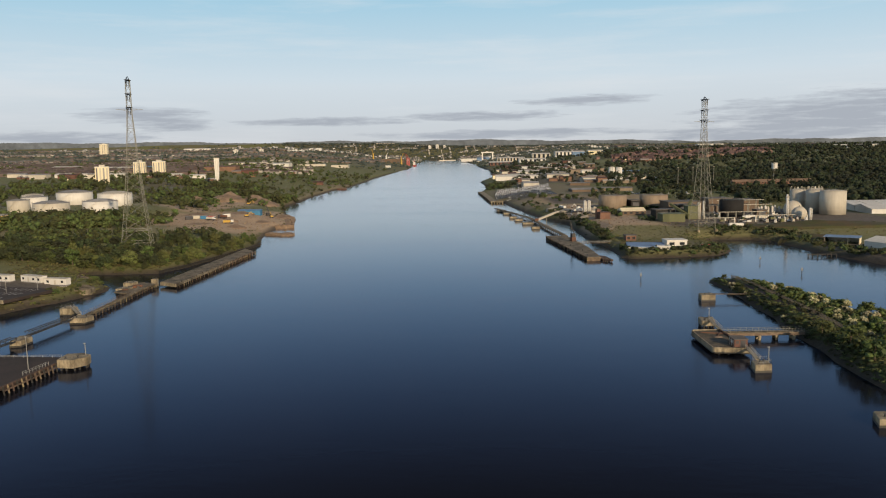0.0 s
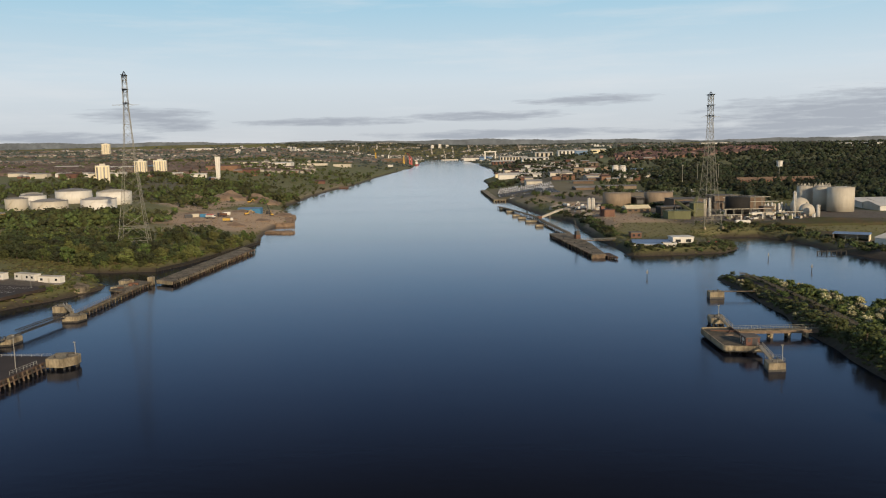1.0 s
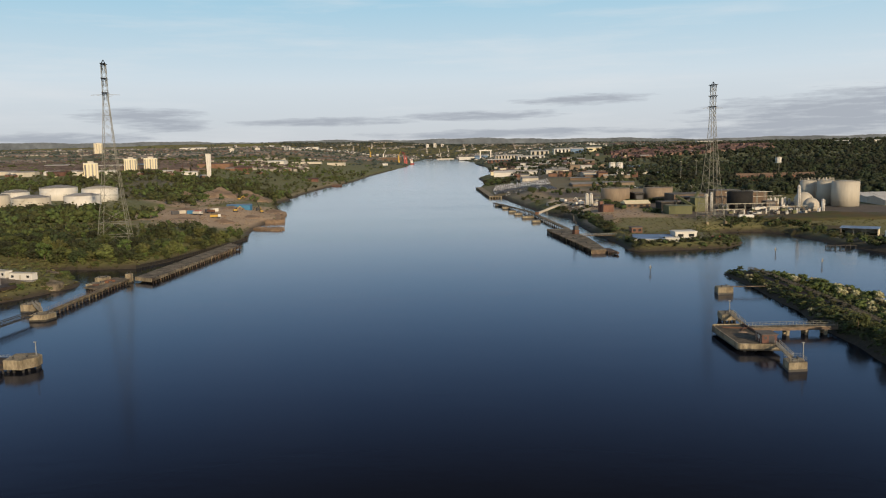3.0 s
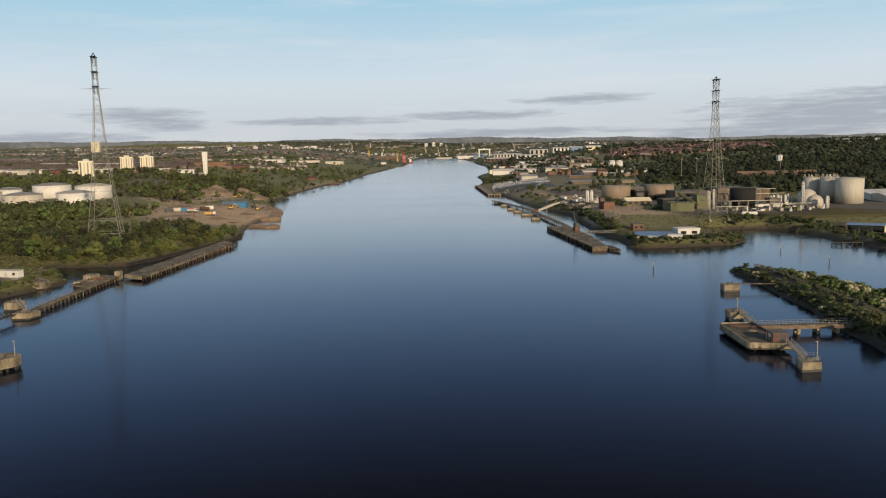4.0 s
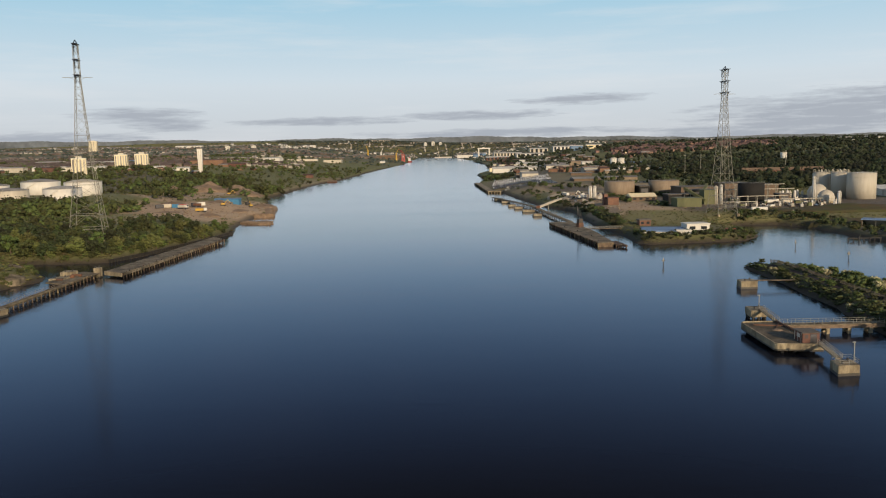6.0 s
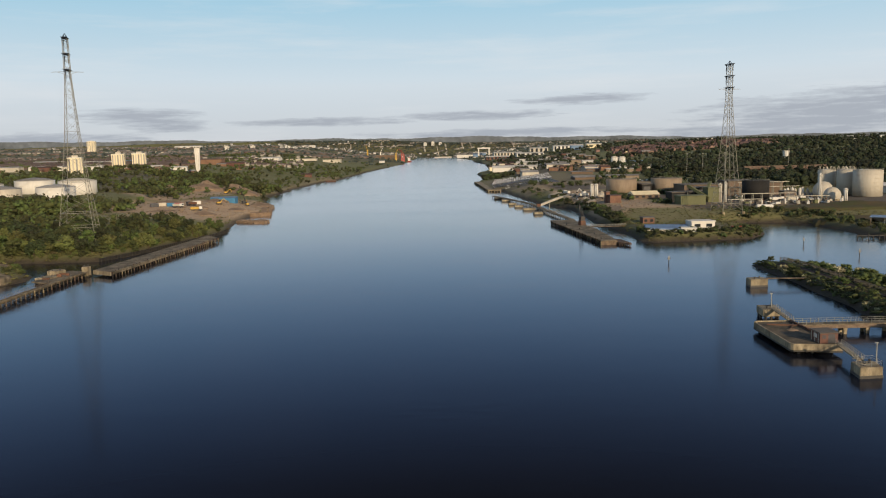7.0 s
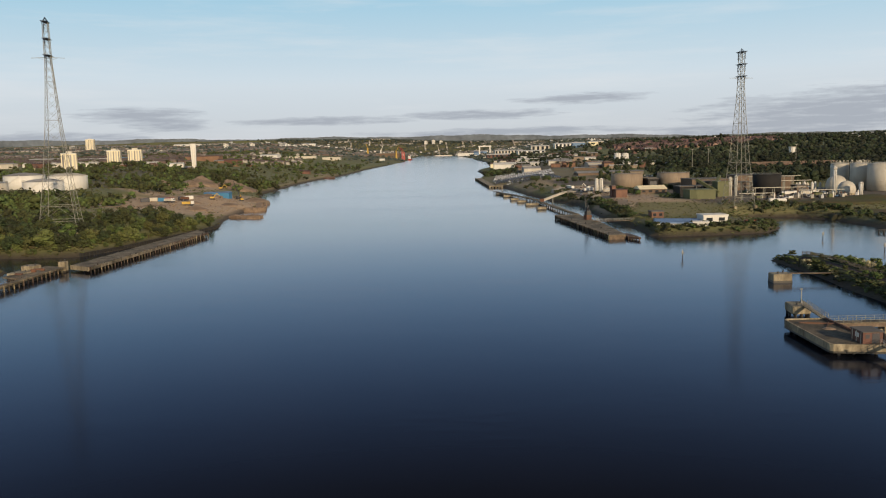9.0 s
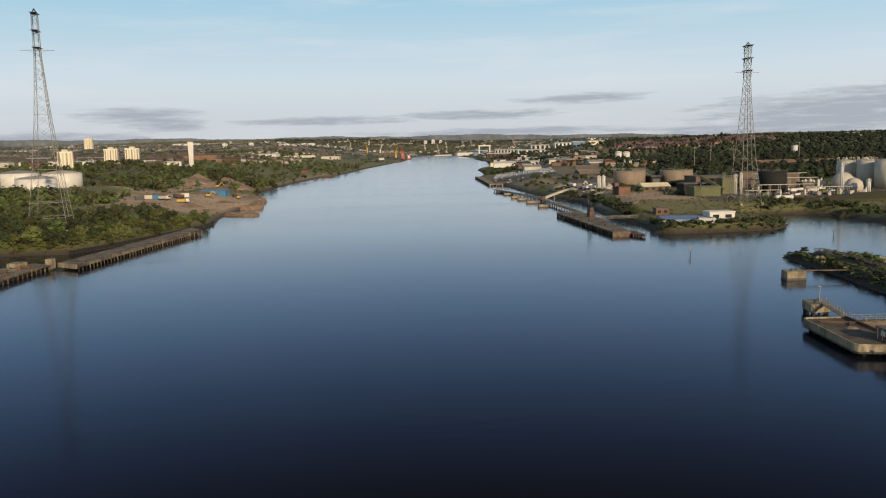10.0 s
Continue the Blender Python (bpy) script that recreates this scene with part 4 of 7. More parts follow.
cr = thing("derrick_crane", "old dark steel derrick crane on the jetty", "crane", "", (85.5, 508, 2.1), 20)
part("base", box(B(), -1.6, 1.6, -1.6, 1.6, 0, 2.6, 0.1), "rust", cr)
part("cab", box(B(), -1.3, 1.3, -1.3, 1.3, 2.604, 5.0, 0.1), "dark_steel", cr)
bm = B()
for s in (-0.6, 0.6):
    beam(bm, (s, 0.8, 5), (0, 3.2, 12.5), 0.22)
    beam(bm, (s, -1.0, 5), (0, -0.6, 8.0), 0.22)
beam(bm, (0, -0.6, 8.0), (0, 3.2, 12.5), 0.12)
part("jib", bm, "dark_steel", cr)
cv = thing("conveyor", "long pale covered conveyor rising from jetty to bank", "conveyor", "", (80, 655, 0))
bm = B()
prof = [Vector((0, 0, 2.9)), Vector((10, 15, 4.8)), Vector((20, 30, 6.6)), Vector((30, 40, 7.4)), Vector((40, 42, 7.2))]
for p, q in zip(prof, prof[1:]):
    beam(bm, p, q, 1.7, 1.5)
part("gallery", bm, "pale_grey", cv, "pale corrugated gallery")
for p in prof:
    part("support", beam(B(), (p.x, p.y, -2.6), (p.x, p.y, p.z - 0.8), 0.6), "steel", cv)
part("hopper", prism(B(), ring(1.8, 4, 0, 0, 0.7), 2.25, 4.2, 1.2), "rust", cv)
# quay of the car terminal
kq = thing("concrete_quay", "concrete quay with arched openings at the car park", "quay", "", (60, 900, 0))
part("deck", prism(B(), [(-6.5, 212), (-2.5, 0), (11.5, -2), (10, 212)], 1.6, 2.7), "concrete", kq)
for i in range(5):
    part("pier", box(B(), -2.4 + i * 3.1, -1.2 + i * 3.1, -1.7, 2, -2.6, 1.65), "concrete", kq)
for i in range(30):
    part("fender_pile", prism(B(), ring(0.4, 6, -2.8 - 4.0 * i / 29, 1 + 209 * i / 29), -2.6, 2.5), "timber", kq)

# ---- trestle and dolphins below the wooded bank ----
dolphin("concrete mooring dolphin joined to the trestle", [(-139.2, 289.5), (-133.6, 289.8), (-132.2, 294.6), (-135, 297), (-139.4, 296)], 0.1, 2.3)
dolphin("round-cornered concrete dolphin beside the car park", [(-150.6, 305.8), (-146, 305.4), (-144.6, 309), (-147, 311.4), (-150.8, 310.6)], 0.1, 3.0)
dolphin("stained concrete dolphin under the dark truss", [(-143, 254.8), (-139.4, 255.4), (-138.6, 261.4), (-140.4, 263.6), (-143.6, 263)], 0.1, 2.2)
dolphin("round concrete mooring block at the trestle head", [(-149, 365), (-144.6, 364.4), (-143, 368), (-145.4, 371), (-149, 370)], 0.3, 3.2)
dolphin("low flat concrete block at the trestle head", [(-147.6, 352.5), (-142.0, 351.5), (-140.6, 357.5), (-146.4, 359)], 0.5, 2.5)
dolphin("small square concrete post block at the trestle", [(-137.2, 368.6), (-134.6, 368.6), (-134.6, 371.4), (-137.2, 371.4)], 0.3, 4.0)
tz = thing("jetty_trestle", "narrow pale timber trestle with handrails", "jetty", "", (-137, 297, 0))
part("walkway", beam(B(), (0.5, 0, 1.9), (0.2, 72, 1.9), 1.9, 0.35), "timber", tz)
part("head_deck", prism(B(), [(-9, 50), (-1.2, 46), (2.4, 72), (-7, 76)], 1.6, 2.1), "deck", tz)
for s in (-0.5, 1.5):
    part("handrail", rail_run(B(), [(s, 0.5, 2.1), (s - 0.2, 46, 2.1)], gap=2.5, w=0.07), "old_steel", tz)
for s in (-0.7, 1.25):
    part("bearer", beam(B(), (s, 0.3, 1.45), (s - 0.3, 72, 1.45), 0.35, 0.5), "old_pile", tz)
    part("bearer", beam(B(), (s, 0.3, 0.55), (s - 0.3, 72, 0.55), 0.3, 0.3), "wet_timber", tz)
for i in range(24):
    y = 1.2 + i * 3.05
    part("pile", prism(B(), ring(0.24, 6, 1.3, y), -2.6, 1.75), "old_pile" if i % 2 else "timber", tz)
    part("pile", prism(B(), ring(0.3, 6, -0.9, y + 0.6), -2.6, 1.75), "wet_timber", tz)
    part("brace", beam(B(), (1.25, y, -0.4), (-0.85, y + 0.6, 1.5), 0.2), "wet_timber", tz)
for i in range(9):
    part("pile", prism(B(), ring(0.34, 6, -5.5, 49 + i * 3.1), -2.6, 2.1), "wet_timber", tz)
for x, y, w, h in ((-5.5, 54, 1.2, 0.7), (-3.4, 60, 0.8, 1.1), (-4.6, 66, 1.5, 0.5), (-1.6, 63, 0.6, 0.9)):
    part("mooring_fitting", box(B(), x - w, x + w, y - 0.6, y + 0.6, 2.104, 2.1 + h, 0.1), "rust", tz, "rusty mooring fitting")
gangway("short railed footbridge between concrete dolphins", (-146.4, 307.6, 3.0), (-138.2, 296, 2.4), 1.2)
for p, q in (((-138.6, 290, 2.0), (-141.4, 263.4, 2.0)), ((-141.6, 255, 2.0), (-147.5, 220, 2.0))):
    p, q = Vector(p), Vector(q)
    tb = thing("truss_walkway", "dark blue steel truss walkway between dolphins", "footbridge", "truss walkways", p)
    d = q - p
    n = Vector((-d.y, d.x, 0)).normalized()
    part("walkway", beam(B(), (0, 0, 0), d, 1.6, 0.2), "dark_steel", tb)
    for s in (-0.85, 0.85):
        bm = B()
        o = n * s
        beam(bm, o, d + o, 0.2)
        beam(bm, o + Vector((0, 0, 1.5)), d + o + Vector((0, 0, 1.5)), 0.2)
        m = 14
        for i in range(m):
            a, b = d * (i / m) + o, d * ((i + 1) / m) + o
            beam(bm, a, a + Vector((0, 0, 1.5)), 0.12)
            beam(bm, a, b + Vector((0, 0, 1.5)), 0.1)
        part("truss", bm, "dark_steel", tb)

# dark jetty with a six-sided dolphin at its head
dj = thing("tarred_jetty", "broad dark tarred jetty with timber fenders", "jetty", "", (-114, 225, 0))
jo = [(0.5, 0.5), (-0.5, 7.5), (-20, 9.5), (-150, 9.5), (-150, -60), (-13, -60), (-2.6, -22.5)]
part("deck", prism(B(), jo, 1.4, 2.3), "dark_deck", dj)
for i in range(34):
    k = i / 33
    x, y = 0.6 - 15.0 * k, 0.2 - 62 * k
    if y < -22.5:
        x = -2.4 - (abs(y) - 22.5) * 0.277
    else:
        x = 0.8 - 3.2 * (abs(y) / 22.5)
    part("fender_pile", beam(B(), (x + 0.5, y, -2.6), (x, y - 0.5, 2.45), 0.4), "timber" if i % 3 else "wet_timber", dj)
part("waling", beam(B(), (0.6, 0.2, 2.35), (-2.5, -22.4, 2.35), 0.5, 0.5), "timber", dj)
part("waling", beam(B(), (0.9, 0.2, 1.2), (-2.2, -22.4, 1.2), 0.4, 0.4), "timber", dj)
part("waling", beam(B(), (-2.5, -22.4, 2.35), (-13, -60, 2.35), 0.5, 0.5), "timber", dj)
part("back_rail", rail_run(B(), [(-0.8, 7.2, 2.3), (-60, 9.2, 2.3)], h=0.8, gap=3), "rail", dj)
part("inspection_rail", rail_run(B(), [(-0.6, -1.5, 2.3), (-2.6, -12, 2.3)], h=1.1, gap=1.4, w=0.09), "rail", dj, "pale bent handrail")
ms = part("mast", lathe(B(), ((0.16, 2.25), (0.08, 11.6)), 8, -4.6, -5.2), "rail", dj, "thin pale lamp mast")
part("lamp_head", box(B(), -4.9, -4.3, -5.4, -5.0, 11.6, 11.85), "rail", ms)
dolphin("broad six-sided concrete dolphin at the tarred jetty's head", [(-113.2, 225.4), (-108.2, 224.6), (-105.4, 228.2), (-105.6, 231.2), (-108.4, 233.0), (-113.4, 232.4)], 0.8, 3.4, (-106.8, 230.4, 3.4))


# ---- buildings ----
def building(name, label, category, group, x, y, w, d, h, turn=0.0, wall="pale_grey", roof="roof_grey", pitch=0.0, windows=0, storeys=1, doors=0, z=None, strip=False):
    """A block with walls, a flat or gabled roof and, on its two long sides, rows of windows or big doors."""
    z = ground_z(x, y) - 0.2 if z is None else z
    t = thing(name, label, category, group, (x, y, z), turn)
    part("wall", box(B(), -w / 2, w / 2, -d / 2, d / 2, -1.5, h), wall, t)
    bm = B()
    if pitch:
        e = 0.5
        v = [bm.verts.new(p) for p in ((-w / 2 - e, -d / 2 - e, h - 0.05), (w / 2 + e, -d / 2 - e, h - 0.05), (w / 2 + e, d / 2 + e, h - 0.05), (-w / 2 - e, d / 2 + e, h - 0.05), (-w / 2 - e, 0, h + pitch), (w / 2 + e, 0, h + pitch))]
        for f in ((3, 2, 1, 0), (0, 1, 5, 4), (2, 3, 4, 5), (1, 2, 5), (3, 0, 4)):
            bm.faces.new([v[i] for i in f])
    else:
        box(bm, -w / 2 - 0.3, w / 2 + 0.3, -d / 2 - 0.3, d / 2 + 0.3, h + 0.004, h + 0.6)
    part("roof", bm, roof, t)
    for i in range(windows):
        cx = -w / 2 + w * (i + 0.5) / windows
        ww = w / windows * 0.5
        for s in range(storeys):
            z0 = h * (s + 0.35) / storeys
            z1 = h * (s + 0.78) / storeys
            if strip:
                z0, z1 = h * 0.03, h * 0.97
                if s:
                    continue
            part("window", box(B(), cx - ww / 2, cx + ww / 2, -d / 2 - 0.08, -d / 2 + 0.1, z0, z1), "glass", t)
    for i in range(doors):
        cx = -w / 2 + w * (i + 0.5) / doors
        # no opening is cut: dark paint gives the shade inside the door
        part("door", box(B(), cx - w / doors * 0.34, cx + w / doors * 0.34, -d / 2 - 0.1, -d / 2 + 0.1, 0, h * 0.8), "dark_paint", t, "dark slab for the shade inside an open loading door")
    return t


def tower_block(label, x, y, w, d, h, turn, wall="cream"):
    """A slab of flats with recessed window bands between pale piers, a parapet and a plant room."""
    t = thing("tower_block", label, "flats", "tower blocks", (x, y, ground_z(x, y) - 0.3), turn)
    part("wall", box(B(), -w / 2, w / 2, -d / 2, d / 2, -2, h), wall, t)
    part("parapet", box(B(), -w / 2 - 0.3, w / 2 + 0.3, -d / 2 - 0.3, d / 2 + 0.3, h + 0.004, h + 1.0), "white", t)
    part("plant_room", box(B(), -w * 0.2, w * 0.2, -d * 0.25, d * 0.25, h + 1.004, h + 3.5), "pale_grey", t)
    for face, span, depth in ((0, w, d), (1, d, w)):
        n = max(3, round(span / 4.2))
        for i in range(n):
            c = -span / 2 + span * (i + 0.5) / n
            bm = B()
            k = span / n * 0.24
            if face == 0:
                box(bm, c - k, c + k, -depth / 2 - 0.12, -depth / 2 + 0.2, 2, h - 1)
            else:
                box(bm, depth / 2 - 0.2, depth / 2 + 0.12, c - k, c + k, 2, h - 1)
            part("window_band", bm, "pale_grey" if i % 2 else "roof_grey", t, "column of grey windows")
    return t


tower_block("cream tower block of flats with window bands", -474, 1118, 18, 15, 23.5, 20)
tower_block("cream tower block of flats above low houses", -499, 1326, 19, 16, 22.5, 14)
tower_block("cream tower block of flats beside brick houses", -469, 1333, 20, 16, 22.5, 14)
tower_block("pale tower block on the far hillside", -1300, 3100, 30, 22, 42, 12)
for x, y, h in ((-795, 3120, 26), (-705, 3160, 26), (-560, 4300, 30), (-760, 4250, 24), (-60, 4820, 40), (-15, 4830, 44), (30, 4840, 30), (650, 4500, 30), (860, 4550, 26)):
    tower_block("small pale tower block in the distance", x, y, 18, 14, h * 0.5, rnd.uniform(-10, 10), "white")
tw = thing("tapered_tower", "slim white tapered tower with flared top", "tower", "", (-321, 1147, ground_z(-321, 1147)), 10)
part("shaft", prism(B(), [(-2.2, -2.2), (2.2, -2.2), (2.2, 2.2), (-2.2, 2.2)], -2, 38, 1.6), "white", tw)
part("cap", box(B(), -3.7, 3.7, -3.7, 3.7, 38.004, 39), "pale_grey", tw)
for i in (-1, 1):
    part("groove", beam(B(), (i * 0.9, -2.3, 2), (i * 1.4, -3.5, 37), 0.35), "pale_grey", tw)
tw2 = thing("water_tower", "white tapered concrete tower among woods", "tower", "", (514, 1220, ground_z(514, 1220) - 0.5), 10)
part("shaft", prism(B(), ring(3.6, 10), -2, 17.5, 1.25), "white", tw2)
part("cap", prism(B(), ring(4.9, 10), 17.504, 18.3), "pale_grey", tw2)

# left bank: sheds, works and depots
for x, y, w, d, h, wl, rf, lab in ((-690, 1700, 60, 30, 6, "white", "roof_pale", "low white warehouse behind trees"),
                                   (-840, 1800, 60, 30, 7, "brick", "roof_pale", "red brick works with pale roof"), (-600, 1640, 60, 30, 7, "pale_grey", "blue_roof", "grey depot with blue roof"),
                                   (-470, 2020, 90, 45, 4.2, "pale_grey", "roof_grey", "long pale warehouse roof in scrubland"), (-385, 1950, 40, 35, 6.5, "white", "white", "white boxy riverside warehouse"),
                                   (-345, 2090, 90, 40, 4.2, "pale_grey", "roof_grey", "long grey shed on the far bank"), (-270, 2160, 46, 30, 8.5, "pale_grey", "olive", "pale and green glazed office block"),
                                   (-165, 2540, 16, 10, 5, "white", "white", "small white building near the water"), (-410, 1500, 60, 25, 8, "brick", "roof_red", "low brown brick hall"),
                                   (-360, 1480, 40, 20, 6, "brick", "roof_red", "low red brick annexe"), (-205, 1340, 16, 10, 4, "brick", "roof_red", "small ruined brick building on the bank"),
                                   (-160, 1290, 14, 9, 4, "rust", "roof_red", "rusty brick store at the waterside"), (-190, 3250, 90, 40, 16, "brown_shed", "roof_grey", "brown shipyard hall by the river")):
    building("warehouse", lab, "building", "left bank sheds", x, y, w, d, h, rnd.uniform(-12, 12), wl, rf, 2.0 if d < 40 else 0, 0)
for i, (x, y, w, h) in enumerate(((-668, 1300, 30, 5), (-640, 1268, 34, 6), (-612, 1296, 24, 4.5), (-588, 1262, 30, 5.5), (-560, 1290, 36, 5), (-540, 1250, 22, 6), (-520, 1280, 26, 4.5), (-440, 1280, 26, 5), (-415, 1245, 22, 4.5),
                                  (-705, 1330, 28, 5), (-385, 1265, 24, 4), (-745, 1300, 32, 5))):
    wl, rf = (("white", "roof_pale"), ("pale_grey", "roof_grey"), ("white", "white"), ("brick", "roof_red"))[i % 4]
    building("trade_unit", ("white trade unit with pale roof", "grey trade unit with grey roof", "low white trade unit with white roof", "red brick trade unit with tiled roof")[i % 4], "building", "trade units",
             x, y, w, 14, h * 1.15, rnd.uniform(-14, 14), wl, rf, 1.6, 0, 1, 0)

# blue shed, plant and spoil heaps on the earthworks
building("blue_shed", "bright blue corrugated shed on bare earth", "shed", "", -172, 714, 20, 9, 3.8, 0, "blue", "blue_roof", 0.8, 0, 1, 0)
for i, (x, y, m, lab) in enumerate(((-195, 652, "blue", "blue steel shipping container"), (-189.5, 651, "red", "red steel shipping container"), (-203, 655, "pale_grey", "grey steel shipping container"),
                                    (-207, 650, "dark_paint", "dark steel shipping container"), (-181, 668, "white", "white steel site container"))):
    t = thing("shipping_container", lab, "container", "site containers", (x, y, ground_z(x, y) + 0.05), 10 * i)
    part("box", box(B(), -3.0, 3.0, -1.2, 1.2, 0, 2.6, 0.05), m, t)
    part("door", box(B(), 3.004, 3.07, -1.1, 1.1, 0.1, 2.5), m, t)
    for k in range(9):
        part("rib", box(B(), -2.7 + k * 0.66, -2.5 + k * 0.66, -1.26, -1.19, 0.15, 2.45), m, t)


def wheel(bm, x, y, r, w):
    pts = [(r * math.cos(2 * math.pi * i / 10), r * math.sin(2 * math.pi * i / 10)) for i in range(10)]
    a, b = [bm.verts.new((x + p, y - w / 2, r + q)) for p, q in pts], [bm.verts.new((x + p, y + w / 2, r + q)) for p, q in pts]
    bm.faces.new(a)
    bm.faces.new(b[::-1])
    for i in range(10):
        j = (i + 1) % 10
        bm.faces.new((a[i], b[i], b[j], a[j]))
    return bm


def lorry(label, x, y, turn, cab, load):
    t = thing("lorry", label, "lorry", "site vehicles", (x, y, ground_z(x, y) + 0.02), turn)
    part("chassis", box(B(), -4, 3.6, -1.0, 1.0, 0.8, 1.15), "dark_paint", t)
    c = part("cab", box(B(), 1.8, 3.9, -1.2, 1.2, 1.154, 3.2, 0.15), cab, t)
    part("windscreen", box(B(), 3.88, 3.96, -1.0, 1.0, 2.1, 2.9), "glass", c)
    part("body", box(B(), -4.1, 1.6, -1.25, 1.25, 1.154, 2.9, 0.08), load, t)
    for px in (-3.2, -2.0, 2.8):
        for s in (-1.05, 1.05):
            part("wheel", wheel(B(), px, s, 0.5, 0.35), "dark_paint", t)


def digger(label, x, y, turn, mat="yellow"):
    t = thing("excavator", label, "excavator", "site vehicles", (x, y, ground_z(x, y) + 0.02), turn)
    for s in (-1.0, 1.0):
        part("track", box(B(), -1.9, 1.9, s - 0.3, s + 0.3, 0, 0.9, 0.25), "dark_paint", t)
    part("house", box(B(), -1.8, 1.3, -1.2, 1.2, 0.95, 2.2, 0.15), mat, t)
    part("cab", box(B(), 0.2, 1.5, 0.1, 1.15, 2.204, 3.3, 0.1), "glass", t)
    bm = B()
    beam(bm, (1.2, -0.3, 2.0), (3.8, -0.3, 4.6), 0.45)
    beam(bm, (3.8, -0.3, 4.6), (5.8, -0.3, 2.0), 0.35)
    arm = part("arm", bm, mat, t)
    part("bucket", box(B(), 5.3, 6.4, -0.9, 0.3, 1.1, 2.1, 0.2), "dark_steel", arm)


lorry("yellow and white tipper lorry on bare earth", -167, 621, 8, "white", "yellow")
lorry("white flatbed lorry on the earthworks", -186, 640, -20, "white", "pale_grey")
lorry("rust-brown tipper lorry beside containers", -181, 655, 160, "dark_paint", "rust")
digger("yellow excavator beside spoil heaps", -165, 672, 30)
digger("orange excavator on the stone quay", -150, 700, 120)
digger("yellow excavator on a high spoil heap", -200, 826, 10)
cn = thing("crawler_crane", "dark lattice crawler crane on the earthworks", "crane", "", (-157, 720, ground_z(-157, 720)), 40)
part("base", box(B(), -2, 2, -1.6, 1.6, 0, 2.8, 0.2), "dark_steel", cn)
bm = B()
for s in (-0.4, 0.4):
    beam(bm, (1, s, 2.6), (-4, s, 15), 0.25)
part("jib", bm, "dark_steel", cn)


def heap(label, x, y, rx, ry, h, mat="earth", name="spoil_heap"):
    bm = B()
    bmesh.ops.create_grid(bm, x_segments=22, y_segments=22, size=1)
    for v in bm.verts:
        r = math.hypot(v.co.x, v.co.y)
        n = noise.fractal(Vector((v.co.x * 2.2 + x, v.co.y * 2.2 + y, 0)), 0.8, 2.0, 4)
        z = max(0.0, 1 - r) ** 0.85 * h * (1 + 0.35 * n) - 0.5 if r < 1 else -4.0
        v.co = Vector((v.co.x * rx, v.co.y * ry, z))
    for f in bm.faces:
        f.smooth = True
    ob = part(name, bm, mat)
    ob.matrix_basis = pose(x, y, ground_z(x, y))
    return tagged(ob, label, "earth heap", "spoil heaps")


for x, y, rx, ry, h in ((-232, 862, 22, 26, 9), (-208, 880, 20, 22, 8.5), (-193, 866, 16, 22, 7.5), (-262, 850, 18, 18, 6.5), (-158, 606, 9, 9, 3.0), (-172, 644, 7, 6, 2.0), (-178, 706, 12, 10, 2.6),
                        (-146, 725, 12, 16, 3.4), (-190, 617, 14, 8, 1.6), (-150, 660, 8, 10, 1.8), (-215, 700, 14, 14, 2.5)):
    heap("brown heap of dug earth and rubble", x, y, rx, ry, h)
for x, y, rx, ry, h in ((128, 668, 7, 9, 3.0), (112, 690, 9, 9, 2.6), (141, 668, 6, 8, 3.2), (106, 720, 10, 9, 2.4), (118, 640, 6, 6, 1.8), (134, 690, 7, 7, 3.4)):
    heap("pale sandy heap of aggregate", x, y, rx, ry, h, "sand", "aggregate_heap")
# stone quay at the earthworks
for (ax, ay), (bx, by), h in (((-146.5, 762), (-128, 684), 3.0), ((-128, 684), (-122.4, 652), 3.2), ((-122.4, 652), (-136, 648), 3.0), ((-133, 597), (-112.5, 589), 1.9), ((-112, 590), (-112.4, 600), 1.9)):
    t = thing("stone_quay_wall", "weathered brown stone block quay wall", "retaining wall", "stone quays", (ax, ay, 0))
    dx, dy = bx - ax, by - ay
    length = math.hypot(dx, dy)
    for lvl in range(3):
        u = rnd.uniform(-1.0, 0.0)
        while u < length - 0.8:
            w = rnd.uniform(1.3, 3.2)
            k0, k1 = max(u, 0) / length, min(u + w - 0.12, length) / length
            u += w
            if lvl == 2 and rnd.uniform() < 0.35:
                continue
            o = rnd.uniform(-0.3, 0.3)
            part("stone", beam(B(), (dx * k0 + o, dy * k0, (lvl + 0.5) * h / 3 - 0.4 + o * 0.3), (dx * k1 + o, dy * k1, (lvl + 0.5) * h / 3 - 0.4), 1.3 + rnd.uniform(0, 0.7), h / 3 - 0.05), "rock", t)


